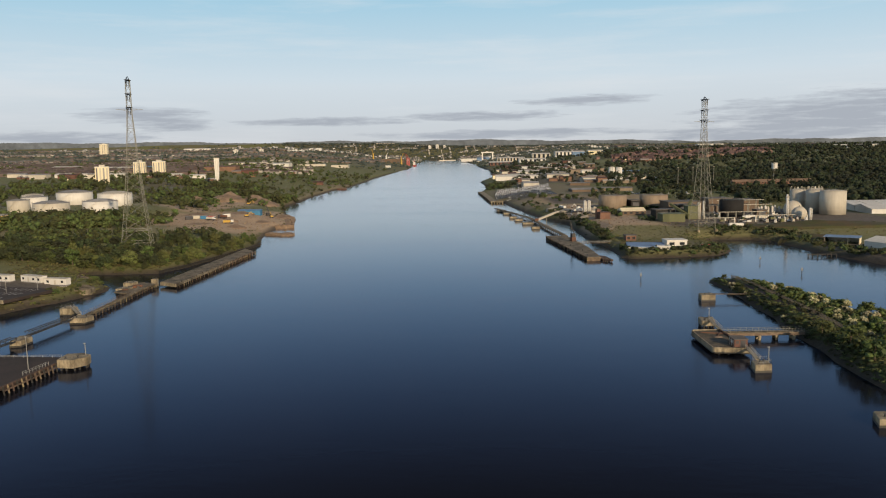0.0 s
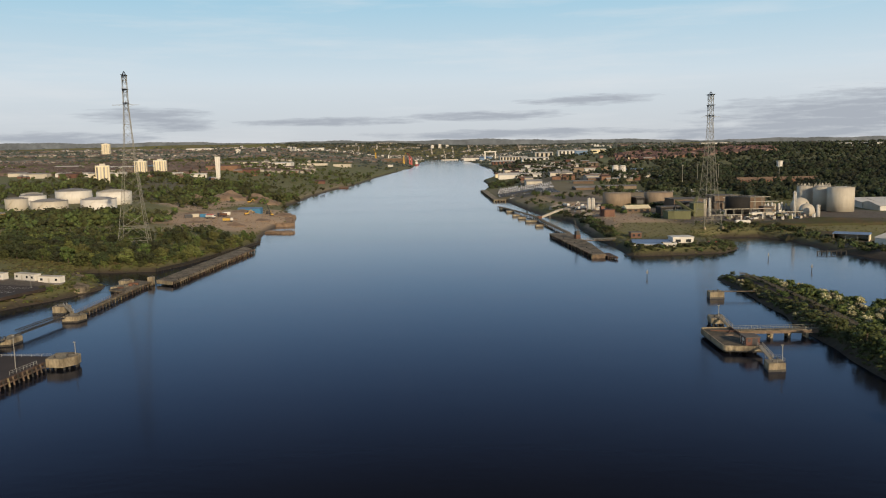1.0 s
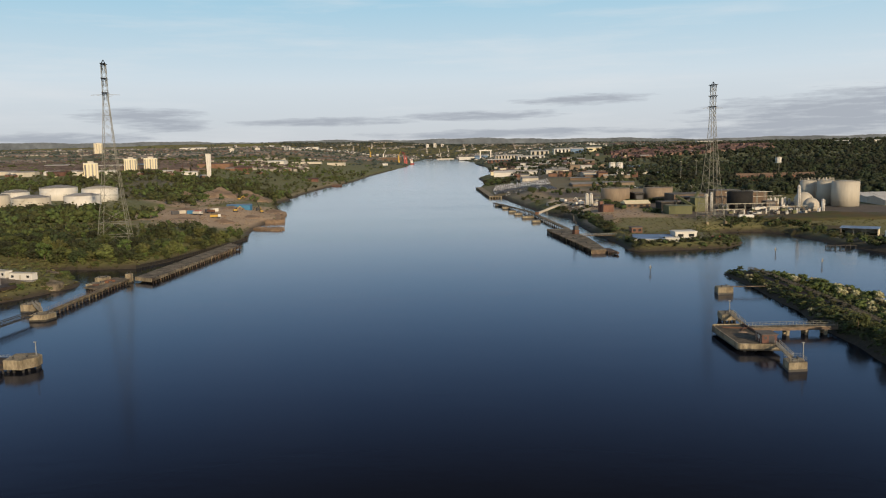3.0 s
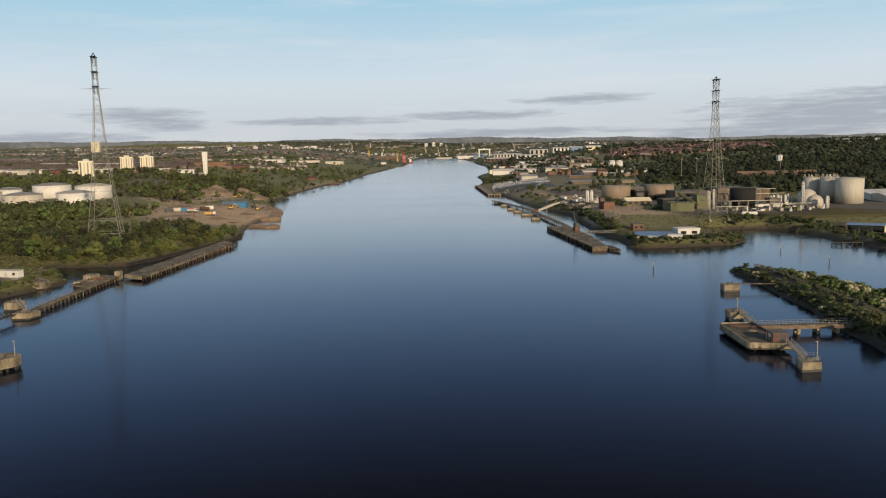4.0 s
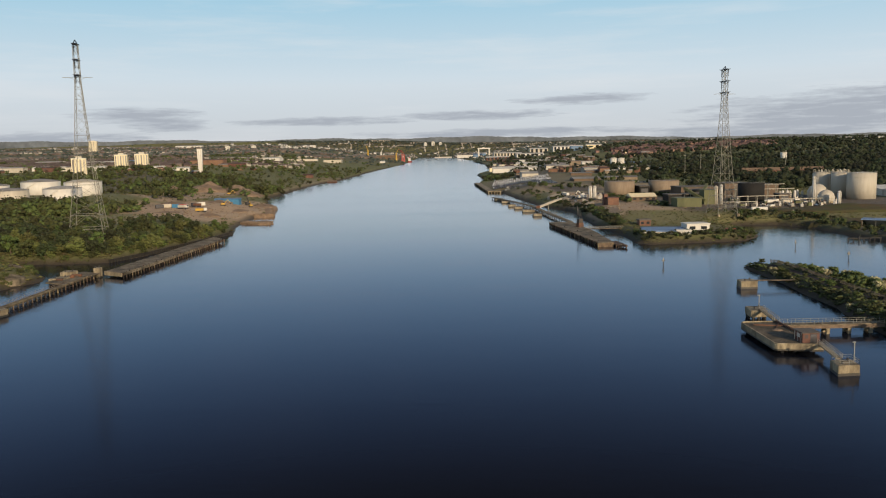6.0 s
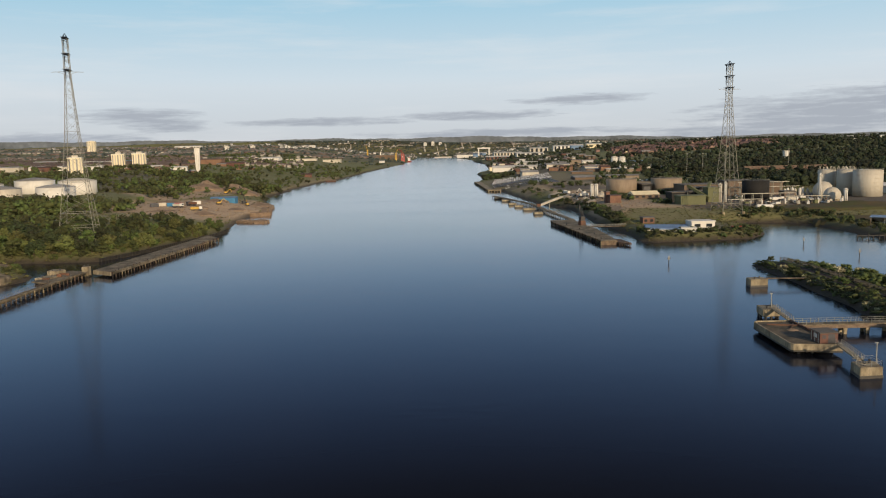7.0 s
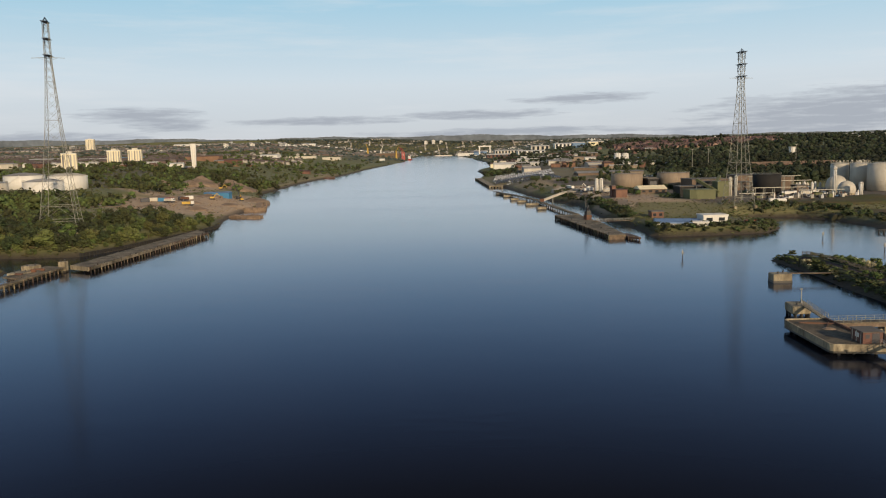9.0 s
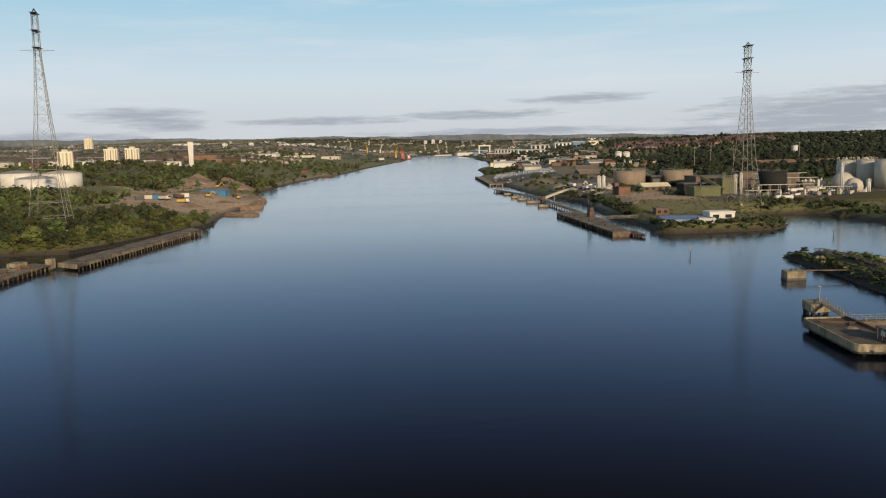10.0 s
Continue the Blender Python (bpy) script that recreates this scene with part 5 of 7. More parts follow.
def rough_fill(name, label, outline, top, cell=1.2, ragged=0.7):
    """A body of tipped earth and stone with a broken edge and an uneven top."""
    xs, ys = np.array([p[0] for p in outline]), np.array([p[1] for p in outline])
    ax, ay = np.arange(xs.min() - 4, xs.max() + 4.1, cell), np.arange(ys.min() - 4, ys.max() + 4.1, cell)
    px, py = np.meshgrid(ax, ay)
    n1 = np.array([[noise.fractal(Vector((x * 0.16, y * 0.16, 3)), 0.8, 2.0, 4) for x in ax] for y in ay])
    n2 = np.array([[noise.fractal(Vector((x * 0.4, y * 0.4, 9)), 0.8, 2.0, 3) for x in ax] for y in ay])
    sd = signed(outline, px, py) - 0.7 + ragged * n1
    pz = np.where(sd > 0, top + 0.45 * n1 + 0.25 * n2 - 0.5 * (1 - step(sd, 0.0, 2.0)), -2.6) + np.where((sd > -1.6) & (sd <= 0), 2.6 + top * 0.35, 0)
    ids_ = np.arange(px.size).reshape(px.shape)
    me = raw_mesh(name, np.stack([px, py, pz], -1).reshape(-1, 3).tolist(), np.stack([ids_[:-1, :-1], ids_[:-1, 1:], ids_[1:, 1:], ids_[1:, :-1]], -1).reshape(-1, 4).tolist(), "earth")
    return tagged(new(name, me), label, "quay")


rough_fill("quay_apron", "flat brown earth apron behind the stone quay", [(-147.2, 762), (-159, 762), (-164, 680), (-136, 649), (-122.8, 652), (-128.4, 684)], 2.9)
rough_fill("stub_quay", "short brown earth-topped stub quay with broken edges", [(-134, 598), (-114, 589), (-111.5, 592), (-112, 600), (-134, 606)], 1.9)


# ---- car park with cabins ----
def cabin(label, x0, x1, y, d, h, turn=0.0, red=False):
    w = x1 - x0
    cx = (x0 + x1) / 2
    t = thing("portable_cabin", label, "cabin", "site cabins", (cx, y, ground_z(cx, y) + 0.1), turn)
    part("body", box(B(), -w / 2, w / 2, -d / 2, d / 2, -0.6, h, 0.06), "white", t)
    part("roof", box(B(), -w / 2 - 0.1, w / 2 + 0.1, -d / 2 - 0.1, d / 2 + 0.1, h + 0.004, h + 0.15), "pale_grey", t)
    part("skirt", box(B(), -w / 2 - 0.04, w / 2 + 0.04, -d / 2 - 0.04, d / 2 + 0.04, -0.5, 0.2), "roof_grey", t)
    n = int(w / 3)
    for i in range(n):
        c = -w / 2 + w * (i + 0.5) / n
        if i % 3 == 1:
            part("door", box(B(), c - 0.45, c + 0.45, -d / 2 - 0.06, -d / 2 + 0.05, 0.2, 2.2), "red" if red else "pale_grey", t)
        else:
            part("window", box(B(), c - 0.6, c + 0.6, -d / 2 - 0.06, -d / 2 + 0.05, 1.1, 2.1), "glass", t)


cabin("long white portable cabin beside the car park", -194, -180.4, 359, 3.4, 2.9, -26)
cabin("white portable cabin at the car park's edge", -179.6, -168.2, 353.6, 3.4, 2.9, -14)
cabin("white portable cabin with a red door", -212, -198.5, 364, 3.4, 2.9, -18, True)
lot = thing("car_park", "dark tarmac car park with white bay lines", "car park", "", (-205, 338, ground_z(-195, 340) + 0.1), -18)
part("tarmac", box(B(), -45, 34, -14, 14, -1.2, 0.12), "dark_deck", lot)
for r in (-9, 0, 9):
    for i in range(24):
        part("bay_line", box(B(), -42 + i * 3.0, -41.8 + i * 3.0, r - 2.4, r + 2.4, 0.12, 0.13), "white", lot)
part("kerb", box(B(), -45, 34, -14.6, -14.01, -1.2, 0.35), "concrete", lot)
for x, y in ((-176, 340), (-199, 352), (-186, 333)):
    t = thing("lamp_post", "slim grey car park lamp post", "street lamp", "car park lamps", (x, y, ground_z(x, y)))
    part("pole", lathe(B(), ((0.1, -0.5), (0.06, 6)), 8), "rail", t)
    part("lamp_head", box(B(), -0.6, 0.2, -0.12, 0.12, 6.0, 6.15), "rail", t)

heap("grey rubble mound at the car park's tip", -163, 354, 5, 7, 1.8, "deck", "rubble_mound")
heap("low grey rubble mound beside the inlet", -178, 383, 5, 5, 1.3, "deck", "rubble_mound")

# ---- right bank: peninsula buildings ----
building("blue_roofed_office", "low white building with blue sheet roof", "building", "", 120, 460, 21, 20, 1.3, -12, "white", "blue_roof", 0, 0, 1)
building("blue_roofed_annexe", "low white annexe with flat roof", "building", "", 128, 450, 7, 5, 1.7, -12, "white", "white", 0, 0, 1)
building("white_office", "white two-storey flat-roofed office", "building", "", 138, 463, 12, 9, 3.7, 2, "white", "white", 0, 2, 1)
for i in range(5):
    part("roof_seam", box(B(), -10.5 + i * 4.6, -10.3 + i * 4.6, -9.8, 9.8, 1.904, 2.0), "blue_roof", bpy.data.objects["blue_roofed_office"])
building("brick_store", "small red brick store by the bank", "building", "", 119, 494, 6.5, 5, 3.2, 5, "brick", "roof_dark", 0, 2, 1)
t = thing("skip", "orange-red skip on the peninsula", "skip", "", (155, 459, ground_z(155, 459)))
part("tub", prism(B(), [(-2, -1), (2, -1), (2, 1), (-2, 1)], 0, 1.6, 1.2), "red", t)
for i, (x, y) in enumerate(((159, 462), (161.5, 464.5), (163.5, 467))):
    t = thing("stacked_crate", "pale timber crate stack in rough grass", "crate", "crates", (x, y, ground_z(x, y) - 0.1), 20 * i)
    part("crate", box(B(), -0.9, 0.9, -0.8, 0.8, 0, 1.3, 0.05), "pale_grey", t)
    part("lid", box(B(), -0.95, 0.95, -0.85, 0.85, 1.304, 1.42), "timber", t)

# works behind the pylon
building("olive_shed", "olive green corrugated process shed", "shed", "process sheds", 168.4, 575, 16.4, 12, 5.6, 3, "olive", "olive", 0, 0)
building("olive_tower", "olive green clad process tower", "shed", "process sheds", 190, 596, 9, 9, 9.5, 3, "olive", "olive", 0, 0)
building("yellow_roofed_hall", "low hall with pale yellow pitched roof", "building", "", 155, 640, 19, 14, 3.2, 4, "brown_shed", "cream", 2.4, 4)
building("brick_block", "plain orange-red brick block", "building", "", 125.5, 606, 8, 7, 5.0, 8, "brick", "roof_red", 0, 0)
building("brick_block_wing", "taller corner of an orange brick block", "building", "", 121.5, 609, 2.6, 4, 7.4, 8, "brick", "roof_red", 0, 0)
for x, y, w, d, h, wl, lab in ((203, 668, 28, 22, 8.5, "brown_shed", "large brown clad shed with flat roof"), (233, 668, 20, 20, 10.5, "brown_shed", "tall brown clad shed behind the pylon"),
                               (176, 612, 22, 12, 6, "black_tank", "low dark shed among pipework"), (256, 668, 18, 20, 9, "brown_shed", "brown clad process hall with flat roof"),
                               (171, 700, 8, 14, 8, "black_tank", "dark block between two tan tanks"), (198, 640, 16, 12, 8, "black_tank", "dark shed beneath a sloping conveyor"),
                               (243, 600, 8, 8, 6, "brown_shed", "small brown switch house")):
    building("process_shed", lab, "shed", "process sheds", x, y, w, d, h, 4, wl, "roof_dark", 0, 0, 1, 1 if h < 9 else 0)
for i, (x, y, r, h, m, lab) in enumerate(((197.4, 591, 0.95, 13.5, "white", "slim white process column"), (194.2, 592.5, 1.3, 12.5, "pale_grey", "grey process column"), (121, 661, 1.35, 10.5, "white", "white cement silo"),
                                          (124.4, 661, 1.35, 10.5, "white", "white cement silo"), (249, 566, 1.05, 18.5, "white", "tall cream chimney stack"), (268.5, 571.5, 1.3, 8.5, "white", "short white process column"),
                                          (281, 1300, 5.2, 17, "white", "pale round tower silo"), (293, 1300, 5.2, 17, "white", "pale round tower silo"), (238, 640, 0.7, 11, "pale_grey", "thin grey flue"))):
    t = thing("process_column", lab + " in the works" if i != 4 else lab, "silo", "process columns", (x, y, ground_z(x, y) - 0.2))
    part("shell", lathe(B(), ((r, -1), (r, h * 0.97), (r * 0.6, h), (r * 0.55, h + 0.3)), 18), m, t)
    part("collar", lathe(B(), ((r + 0.12, h * 0.9), (r + 0.25, h * 0.92), (r + 0.12, h * 0.94)), 18), "pale_grey", t)
    part("ladder", beam(B(), (0.1, -r - 0.15, 0.5), (0.1, -r - 0.15, h), 0.3, 0.08), "steel", t)
part("link_pipe", beam(B(), (0, 0, 18.2), (5, 12, 18.2), 0.5), "pale_grey", bpy.data.objects["process_column.004"])
for x, y, r in ((274, 613, 6.9), (266.5, 585, 5.5)):
    t = thing("gas_sphere", "pale grey spherical gas holder dome", "tank", "pressure spheres", (x, y, ground_z(x, y)))
    bm = B()
    bmesh.ops.create_uvsphere(bm, u_segments=32, v_segments=18, radius=r)
    c = r * 0.62
    bmesh.ops.translate(bm, vec=(0, 0, c), verts=bm.verts)
    for f in bm.faces:
        f.smooth = True
    part("shell", bm, "pale_grey", t)
    part("ring_wall", lathe(B(), ((r * 0.96, -0.6), (r * 0.96, 1.2)), 32), "concrete", t)
    part("girdle", lathe(B(), ((r + 0.02, c - 0.2), (r + 0.1, c), (r + 0.02, c + 0.2)), 32), "pale_grey", t)
    part("vent", lathe(B(), ((0.4, c + r - 0.1), (0.4, c + r + 0.6), (0.1, c + r + 0.9)), 10), "steel", t)
for i in range(7):
    t = thing("upright_vessel", "slim white upright process vessel in a row", "tank", "upright vessels", (251 + i * 2.7, 622 + (i % 2) * 1.5, 8.3))
    part("shell", lathe(B(), ((0.9, -0.8), (0.95, 4.2 + 0.4 * (i % 3)), (0.5, 4.9 + 0.4 * (i % 3)), (0.15, 5.3 + 0.4 * (i % 3))), 12), "white" if i % 3 else "pale_grey", t)
    part("skirt", lathe(B(), ((1.05, -0.8), (1.05, 0.5)), 12), "concrete", t)
for x, y in ((202, 537), (205, 537.4), (199, 538)):
    t = thing("pressure_vessel", "white horizontal pressure vessel on saddles", "tank", "white vessels", (x, y, ground_z(x, y)), 5)
    bm = B()
    lathe(bm, ((0.3, -2.2), (1.0, -1.8), (1.2, -1.2), (1.2, 1.2), (1.0, 1.8), (0.3, 2.2)), 14)
    bmesh.ops.rotate(bm, matrix=Matrix.Rotation(radians(90), 3, "Y"), verts=bm.verts)
    bmesh.ops.translate(bm, vec=(0, 0, 1.9), verts=bm.verts)
    part("shell", bm, "white", t)
    for s in (-1, 1):
        part("saddle", box(B(), s - 0.2, s + 0.2, -0.8, 0.8, -0.3, 1.1), "concrete", t)
# pipe racks
for x0, x1, y, h in ((215, 262, 628, 6.0), (188, 206, 556, 2.4), (226, 250, 560, 3.4), (228, 262, 645, 8.5), (207, 240, 584, 4.0)):
    t = thing("pipe_rack", "steel pipe rack with pale process pipes", "pipework", "pipe racks", (x0, y, 8.3))
    n = int((x1 - x0) / 6)
    for i in range(n + 1):
        for s in (-1.2, 1.2):
            part("post", box(B(), i * 6 - 0.15, i * 6 + 0.15, s - 0.15, s + 0.15, -0.8, h), "steel", t)
        part("crossbeam", box(B(), i * 6 - 0.15, i * 6 + 0.15, -1.5, 1.5, h + 0.004, h + 0.3), "steel", t)
    for j, s in enumerate((-1.0, -0.35, 0.3, 0.95)):
        part("pipe", beam(B(), (-2, s, h + 0.52), (x1 - x0 + 2, s, h + 0.52), 0.28 + 0.1 * (j % 2)), ("pale_grey", "steel", "rust", "steel")[j], t)
for p, q in (((178, 585, 9), (200, 628, 19)), ((186, 590, 10), (176, 604, 18))):
    t = thing("sloping_conveyor", "sloping olive conveyor gallery on steel legs", "conveyor", "works conveyors", p)
    d = Vector(q) - Vector(p)
    part("gallery", beam(B(), (0, 0, 0), d, 1.8, 1.8), "olive", t)
    for k in (0.35, 0.7, 1.0):
        part("leg", beam(B(), (d.x * k, d.y * k, -2), (d.x * k, d.y * k, d.z * k - 0.8), 0.4), "steel", t)


# ---- vehicles ----
def car_kind(label, paint, group):
    t = thing("car", label, "car", group)
    bm = box(B(), -2.15, 2.15, -0.87, 0.87, 0.28, 0.85, 0.12)
    part("body", bm, paint, t)
    part("cabin", prism(B(), [(-1.6, -0.78), (1.0, -0.78), (1.0, 0.78), (-1.6, 0.78)], 0.83, 1.42, 0.74), "glass", t)
    part("roof", prism(B(), [(-1.25, -0.56), (0.65, -0.56), (0.65, 0.56), (-1.25, 0.56)], 1.424, 1.46), paint, t)
    part("underbody", box(B(), -1.9, 1.9, -0.8, 0.8, 0.0, 0.284), "dark_paint", t)
    return t


M["silver_car"] = material("silver_car_paint", (0.6, 0.6, 0.6), 0.35, 0.1, vary=0.1, coarse=0.3, fine=2, bump=0, each=0.45)
M["blue_car"] = material("dark_car_paint", (0.045, 0.06, 0.10), 0.3, 0.1, vary=0.1, coarse=0.3, fine=2, bump=0, each=0.6)
KCAR = [car_kind("dark blue new car parked in a dense row", "blue_car", "cars at the terminal"), car_kind("white or silver new car parked in a row", "silver_car", "cars at the terminal")]
used = set()


def park(k, x, y, turn, z=None):
    m = pose(x, y, (ground_z(x, y) if z is None else z) + 0.08, 0, 0, turn)
    if k in used:
        copy_thing(KCAR[k], m)
    else:
        used.add(k)
        KCAR[k].matrix_basis = m


for r in range(6):
    for i in range(25):
        park(0 if rnd.uniform() < 0.85 else 1, 66 + i * 2.75 + r * 0.4, 905 + r * 13, 90)
M["car_stock"] = material("stock_car_paint", (0.36, 0.36, 0.37), 0.35, 0.1, vary=0.1, coarse=0.3, fine=2, bump=0, island=0.8)
bm = B()
for r in range(13):
    for i in range(25):
        if rnd.uniform() < 0.78:
            x, y = 69 + i * 2.85 + r * 0.9, 988 + r * 9.0 + rnd.uniform(-0.4, 0.4)
            z = ground_z(x, y) + 0.1
            box(bm, x - 0.87, x + 0.87, y - 2.1, y + 2.1, z + 0.2, z + 0.85)
            prism(bm, [(x - 0.8, y - 1.1), (x + 0.8, y - 1.1), (x + 0.8, y + 1.5), (x - 0.8, y + 1.5)], z + 0.85, z + 1.45, 0.76)
tagged(part("stock_cars", bm, "car_stock"), "close rows of white and silver new cars", "cars", kind="stuff")
for i in range(26):
    x, y = rnd.uniform(215, 290), rnd.uniform(880, 925)
    park(1, x, y, rnd.choice((0, 90)) + rnd.uniform(-4, 4))
for x, y in ((224, 566), (229, 570), (234, 567), (239, 571), (232, 563), (111, 668), (114, 676), (126, 680), (130, 650), (217, 560), (247, 556), (209, 552)):
    park(1, x, y, rnd.uniform(0, 180))
lorry("white lorry in the aggregate yard", 117, 672, 20, "white", "white")
lorry("pale mixer lorry beside the cement silos", 127, 652, 70, "white", "pale_grey")
lorry("white tipper lorry beside sand heaps", 109, 705, 110, "white", "white")
digger("pale loading shovel among aggregate heaps", 122, 700, 200, "white")
for i, (x, y, h) in enumerate(((115, 655, 3.0), (132, 662, 2.6), (126, 672, 4.2), (119, 684, 2.4))):
    t = thing("feed_hopper", "pale steel feed hopper in the aggregate yard", "hopper", "feed hoppers", (x, y, ground_z(x, y)), 25 * i)
    part("bin", prism(B(), [(-1.0, -0.8), (1.0, -0.8), (1.0, 0.8), (-1.0, 0.8)], h * 0.4, h, 1.7), "white" if i % 2 else "pale_grey", t)
    for sx in (-0.9, 0.9):
        for sy in (-0.7, 0.7):
            part("leg", beam(B(), (sx, sy, -0.3), (sx, sy, h * 0.5), 0.18), "steel", t)
    part("belt", beam(B(), (1.0, 0, h * 0.3), (5.0, 0, h * 0.9), 0.7, 0.2), "pale_grey", t)
lorry("white box lorry in the works yard", 228, 580, 5, "white", "white")
lorry("green tanker lorry in the works yard", 240, 566, 8, "white", "olive")
lorry("white lorry parked beside pipe racks", 236, 576, 12, "white", "pale_grey")

for i in range(46):
    x, y = rnd.uniform(204, 262), rnd.uniform(552, 622)
    if math.hypot(x - 222.8, y - 604) < 11 or math.hypot(x - 265, y - 585) < 8 or math.hypot(x - 249, y - 566) < 3:
        continue
    t = thing("pump_unit", ("white pump unit on a concrete plinth", "green valve skid on a concrete plinth", "grey pump unit on a concrete plinth", "dark tank skid on a concrete plinth")[i % 4], "plant", "yard plant", (x, y, ground_z(x, y)), rnd.uniform(0, 90))
    w, h = rnd.uniform(1.2, 3.0), rnd.uniform(1.0, 2.6)
    part("plinth", box(B(), -w - 0.3, w + 0.3, -1.0, 1.0, -0.5, 0.25), "concrete", t)
    part("casing", box(B(), -w, w * 0.4, -0.8, 0.8, 0.254, h, 0.12), ("white", "olive", "pale_grey", "dark_steel")[i % 4], t)
    part("vessel", lathe(B(), ((0.5, 0.254), (0.55, h * 1.2), (0.2, h * 1.5)), 10, w * 0.75, 0), ("pale_grey", "white", "rust", "white")[i % 4], t)

heap("long grassy embankment before the tank yard", 262, 540, 58, 16, 3.8, "scrub", "grass_embankment")
heap("low grassy embankment beside the dock", 238, 500, 26, 14, 2.4, "scrub", "grass_embankment")

# ---- dock sheds and far works of the right bank ----
os_ = thing("open_shed", "open-fronted steel shed with pale blue roof", "shed", "", (243, 474, ground_z(243, 474) - 0.1), -33)
os_.scale = (0.85, 0.85, 0.85)
part("back_wall", box(B(), -11, 11, 5.6, 6, -1, 4.6), "pale_grey", os_)
for x in (-11, -3.7, 3.7, 10.7):
    part("column", box(B(), x, x + 0.35, -6, -5.6, -1, 4.3), "steel", os_)
part("end_wall", box(B(), 11.0, 11.4, -6, 6, -1, 4.6), "cream", os_)
part("end_wall", box(B(), -11.4, -11.0, -6, 6, -1, 4.6), "brown_shed", os_)
part("roof", prism(B(), [(-11.8, -6.6), (11.8, -6.6), (11.8, 6.6), (-11.8, 6.6)], 4.61, 5.1, 0.99), "blue_roof", os_)
building("white_warehouse", "white corrugated warehouse on the dockside", "warehouse", "", 252, 428, 30, 20, 5.4, -66, "white", "roof_pale", 2.2, 0, 1, 0)
building("dock_warehouse", "long white warehouse with many roof bays", "warehouse", "", 372, 628, 70, 40, 4.2, -6, "white", "white", 2.5, 0)
for i in range(6):
    building("saw_tooth_bay", "white saw-tooth roof bay of a warehouse", "warehouse", "saw-tooth bays", 345 + i * 13, 668, 11, 50, 4.6, -4, "white", "white", 2.2, 0)
building("brick_terrace", "long red brick terrace with dark slate roof", "terrace", "", 412, 985, 100, 9, 5.5, 2, "brick", "roof_red", 3.2, 26, 2)
for x, y, w, d, h, wl, rf, lab in ((126, 1110, 24, 30, 8, "pale_grey", "roof_grey", "grey gabled warehouse by the car terminal"), (168, 1180, 14, 12, 7, "brick", "roof_red", "orange brick gabled works"),
                                   (125, 1400, 60, 40, 9, "white", "roof_pale", "long pale riverside warehouse"), (175, 1500, 60, 40, 9, "white", "roof_pale", "long pale warehouse roof"),
                                   (120, 1480, 50, 30, 8, "cream", "roof_red", "cream warehouse with reddish roof"), (165, 1620, 90, 40, 10, "pale_grey", "roof_red", "long low rust-roofed works"),
                                   (190, 1290, 40, 26, 8, "pale_grey", "roof_grey", "grey gabled dockside store"), (244, 1430, 22, 16, 12, "tan", "roof_dark", "tan block with flat roof"),
                                   (210, 2060, 90, 40, 8, "brick", "roof_red", "long red-brown dockside works"), (235, 1800, 110, 50, 10, "white", "roof_pale", "large white riverside shed roof"),
                                   
                                   (420, 2420, 40, 40, 13, "blue_roof", "white", "blue and white gabled hall"), (470, 2420, 50, 40, 10, "cream", "roof_pale", "cream gabled shipyard hall"),
                                   (190, 3500, 60, 40, 15, "blue_roof", "white", "pale blue shipyard shed at the river bend"), (150, 3700, 110, 60, 12, "white", "white", "white shipyard building at the river bend"),
                                   (250, 1130, 40, 16, 6, "tan", "roof_pale", "low tan shed with pale roof"), (225, 1150, 36, 16, 6, "brown_shed", "roof_grey", "low brown shed with flat roof"),
                                   (300, 1250, 46, 20, 6, "white", "roof_pale", "low white industrial shed"), (345, 1420, 60, 25, 7, "pale_grey", "blue_roof", "grey shed with blue-grey roof"),
                                   (190, 1080, 30, 14, 5, "brown_shed", "roof_grey", "dark low shed beside car rows"), (172, 955, 34, 24, 4.0, "brown_shed", "roof_grey", "low dark shed with wide flat roof"),
                                   (215, 965, 40, 18, 5, "tan", "roof_grey", "long low tan shed")):
    building("warehouse", lab, "building", "right bank sheds", x, y, w * 0.9, d * 0.8, h * (0.65 if y < 2200 else 1.0), rnd.uniform(-8, 8), wl, rf, min(3, d * 0.08) if d < 45 else 0, 0)
for i in range(70):
    x, y = rnd.uniform(110, 330), rnd.uniform(1130, 2000)
    if float(shore(np.array([x]), np.array([y]))[0]) < 14:
        continue
    wl, rf = (("white", "roof_pale"), ("brick", "roof_red"), ("pale_grey", "roof_grey"), ("tan", "roof_dark"), ("brown_shed", "roof_grey"))[i % 5]
    building("workshop", ("small white workshop with pale roof", "small brick workshop with red roof", "small grey workshop with grey roof", "small tan store with dark roof", "small brown shed with grey roof")[i % 5],
             "building", "riverside workshops", x, y, rnd.uniform(10, 26), rnd.uniform(8, 14), rnd.uniform(4, 7), rnd.uniform(-15, 15), wl, rf, 2.0 if i % 5 != 3 else 0)
for x, y, w, h, wl, n, lab in ((245, 2760, 95, 14, "pale_grey", 9, "huge pale grey shipyard hall with tall bays"), (345, 2720, 60, 16, "pale_grey", 4, "tall pale shipyard hall with tall bays"), (405, 2600, 60, 14, "white", 5, "white shipyard hall with tall bays"),
                               (190, 2500, 70, 8, "brick", 6, "low brown brick dock store"), (280, 2420, 80, 8, "white", 6, "long white dock shed")):
    building("shipyard_hall", lab, "building", "shipyard halls", x, y, w, 40, h, rnd.uniform(-4, 4), wl, "roof_pale", 3.0, n, 1, 0, None, True)
gl = thing("gantry_crane", "tall white goliath gantry crane at the shipyard", "crane", "", (205, 3420, 3))
for x in (-22, 22):
    part("leg", prism(B(), [(x - 3, -4), (x + 3, -4), (x + 3, 4), (x - 3, 4)], -3, 40, 0.8), "white", gl)
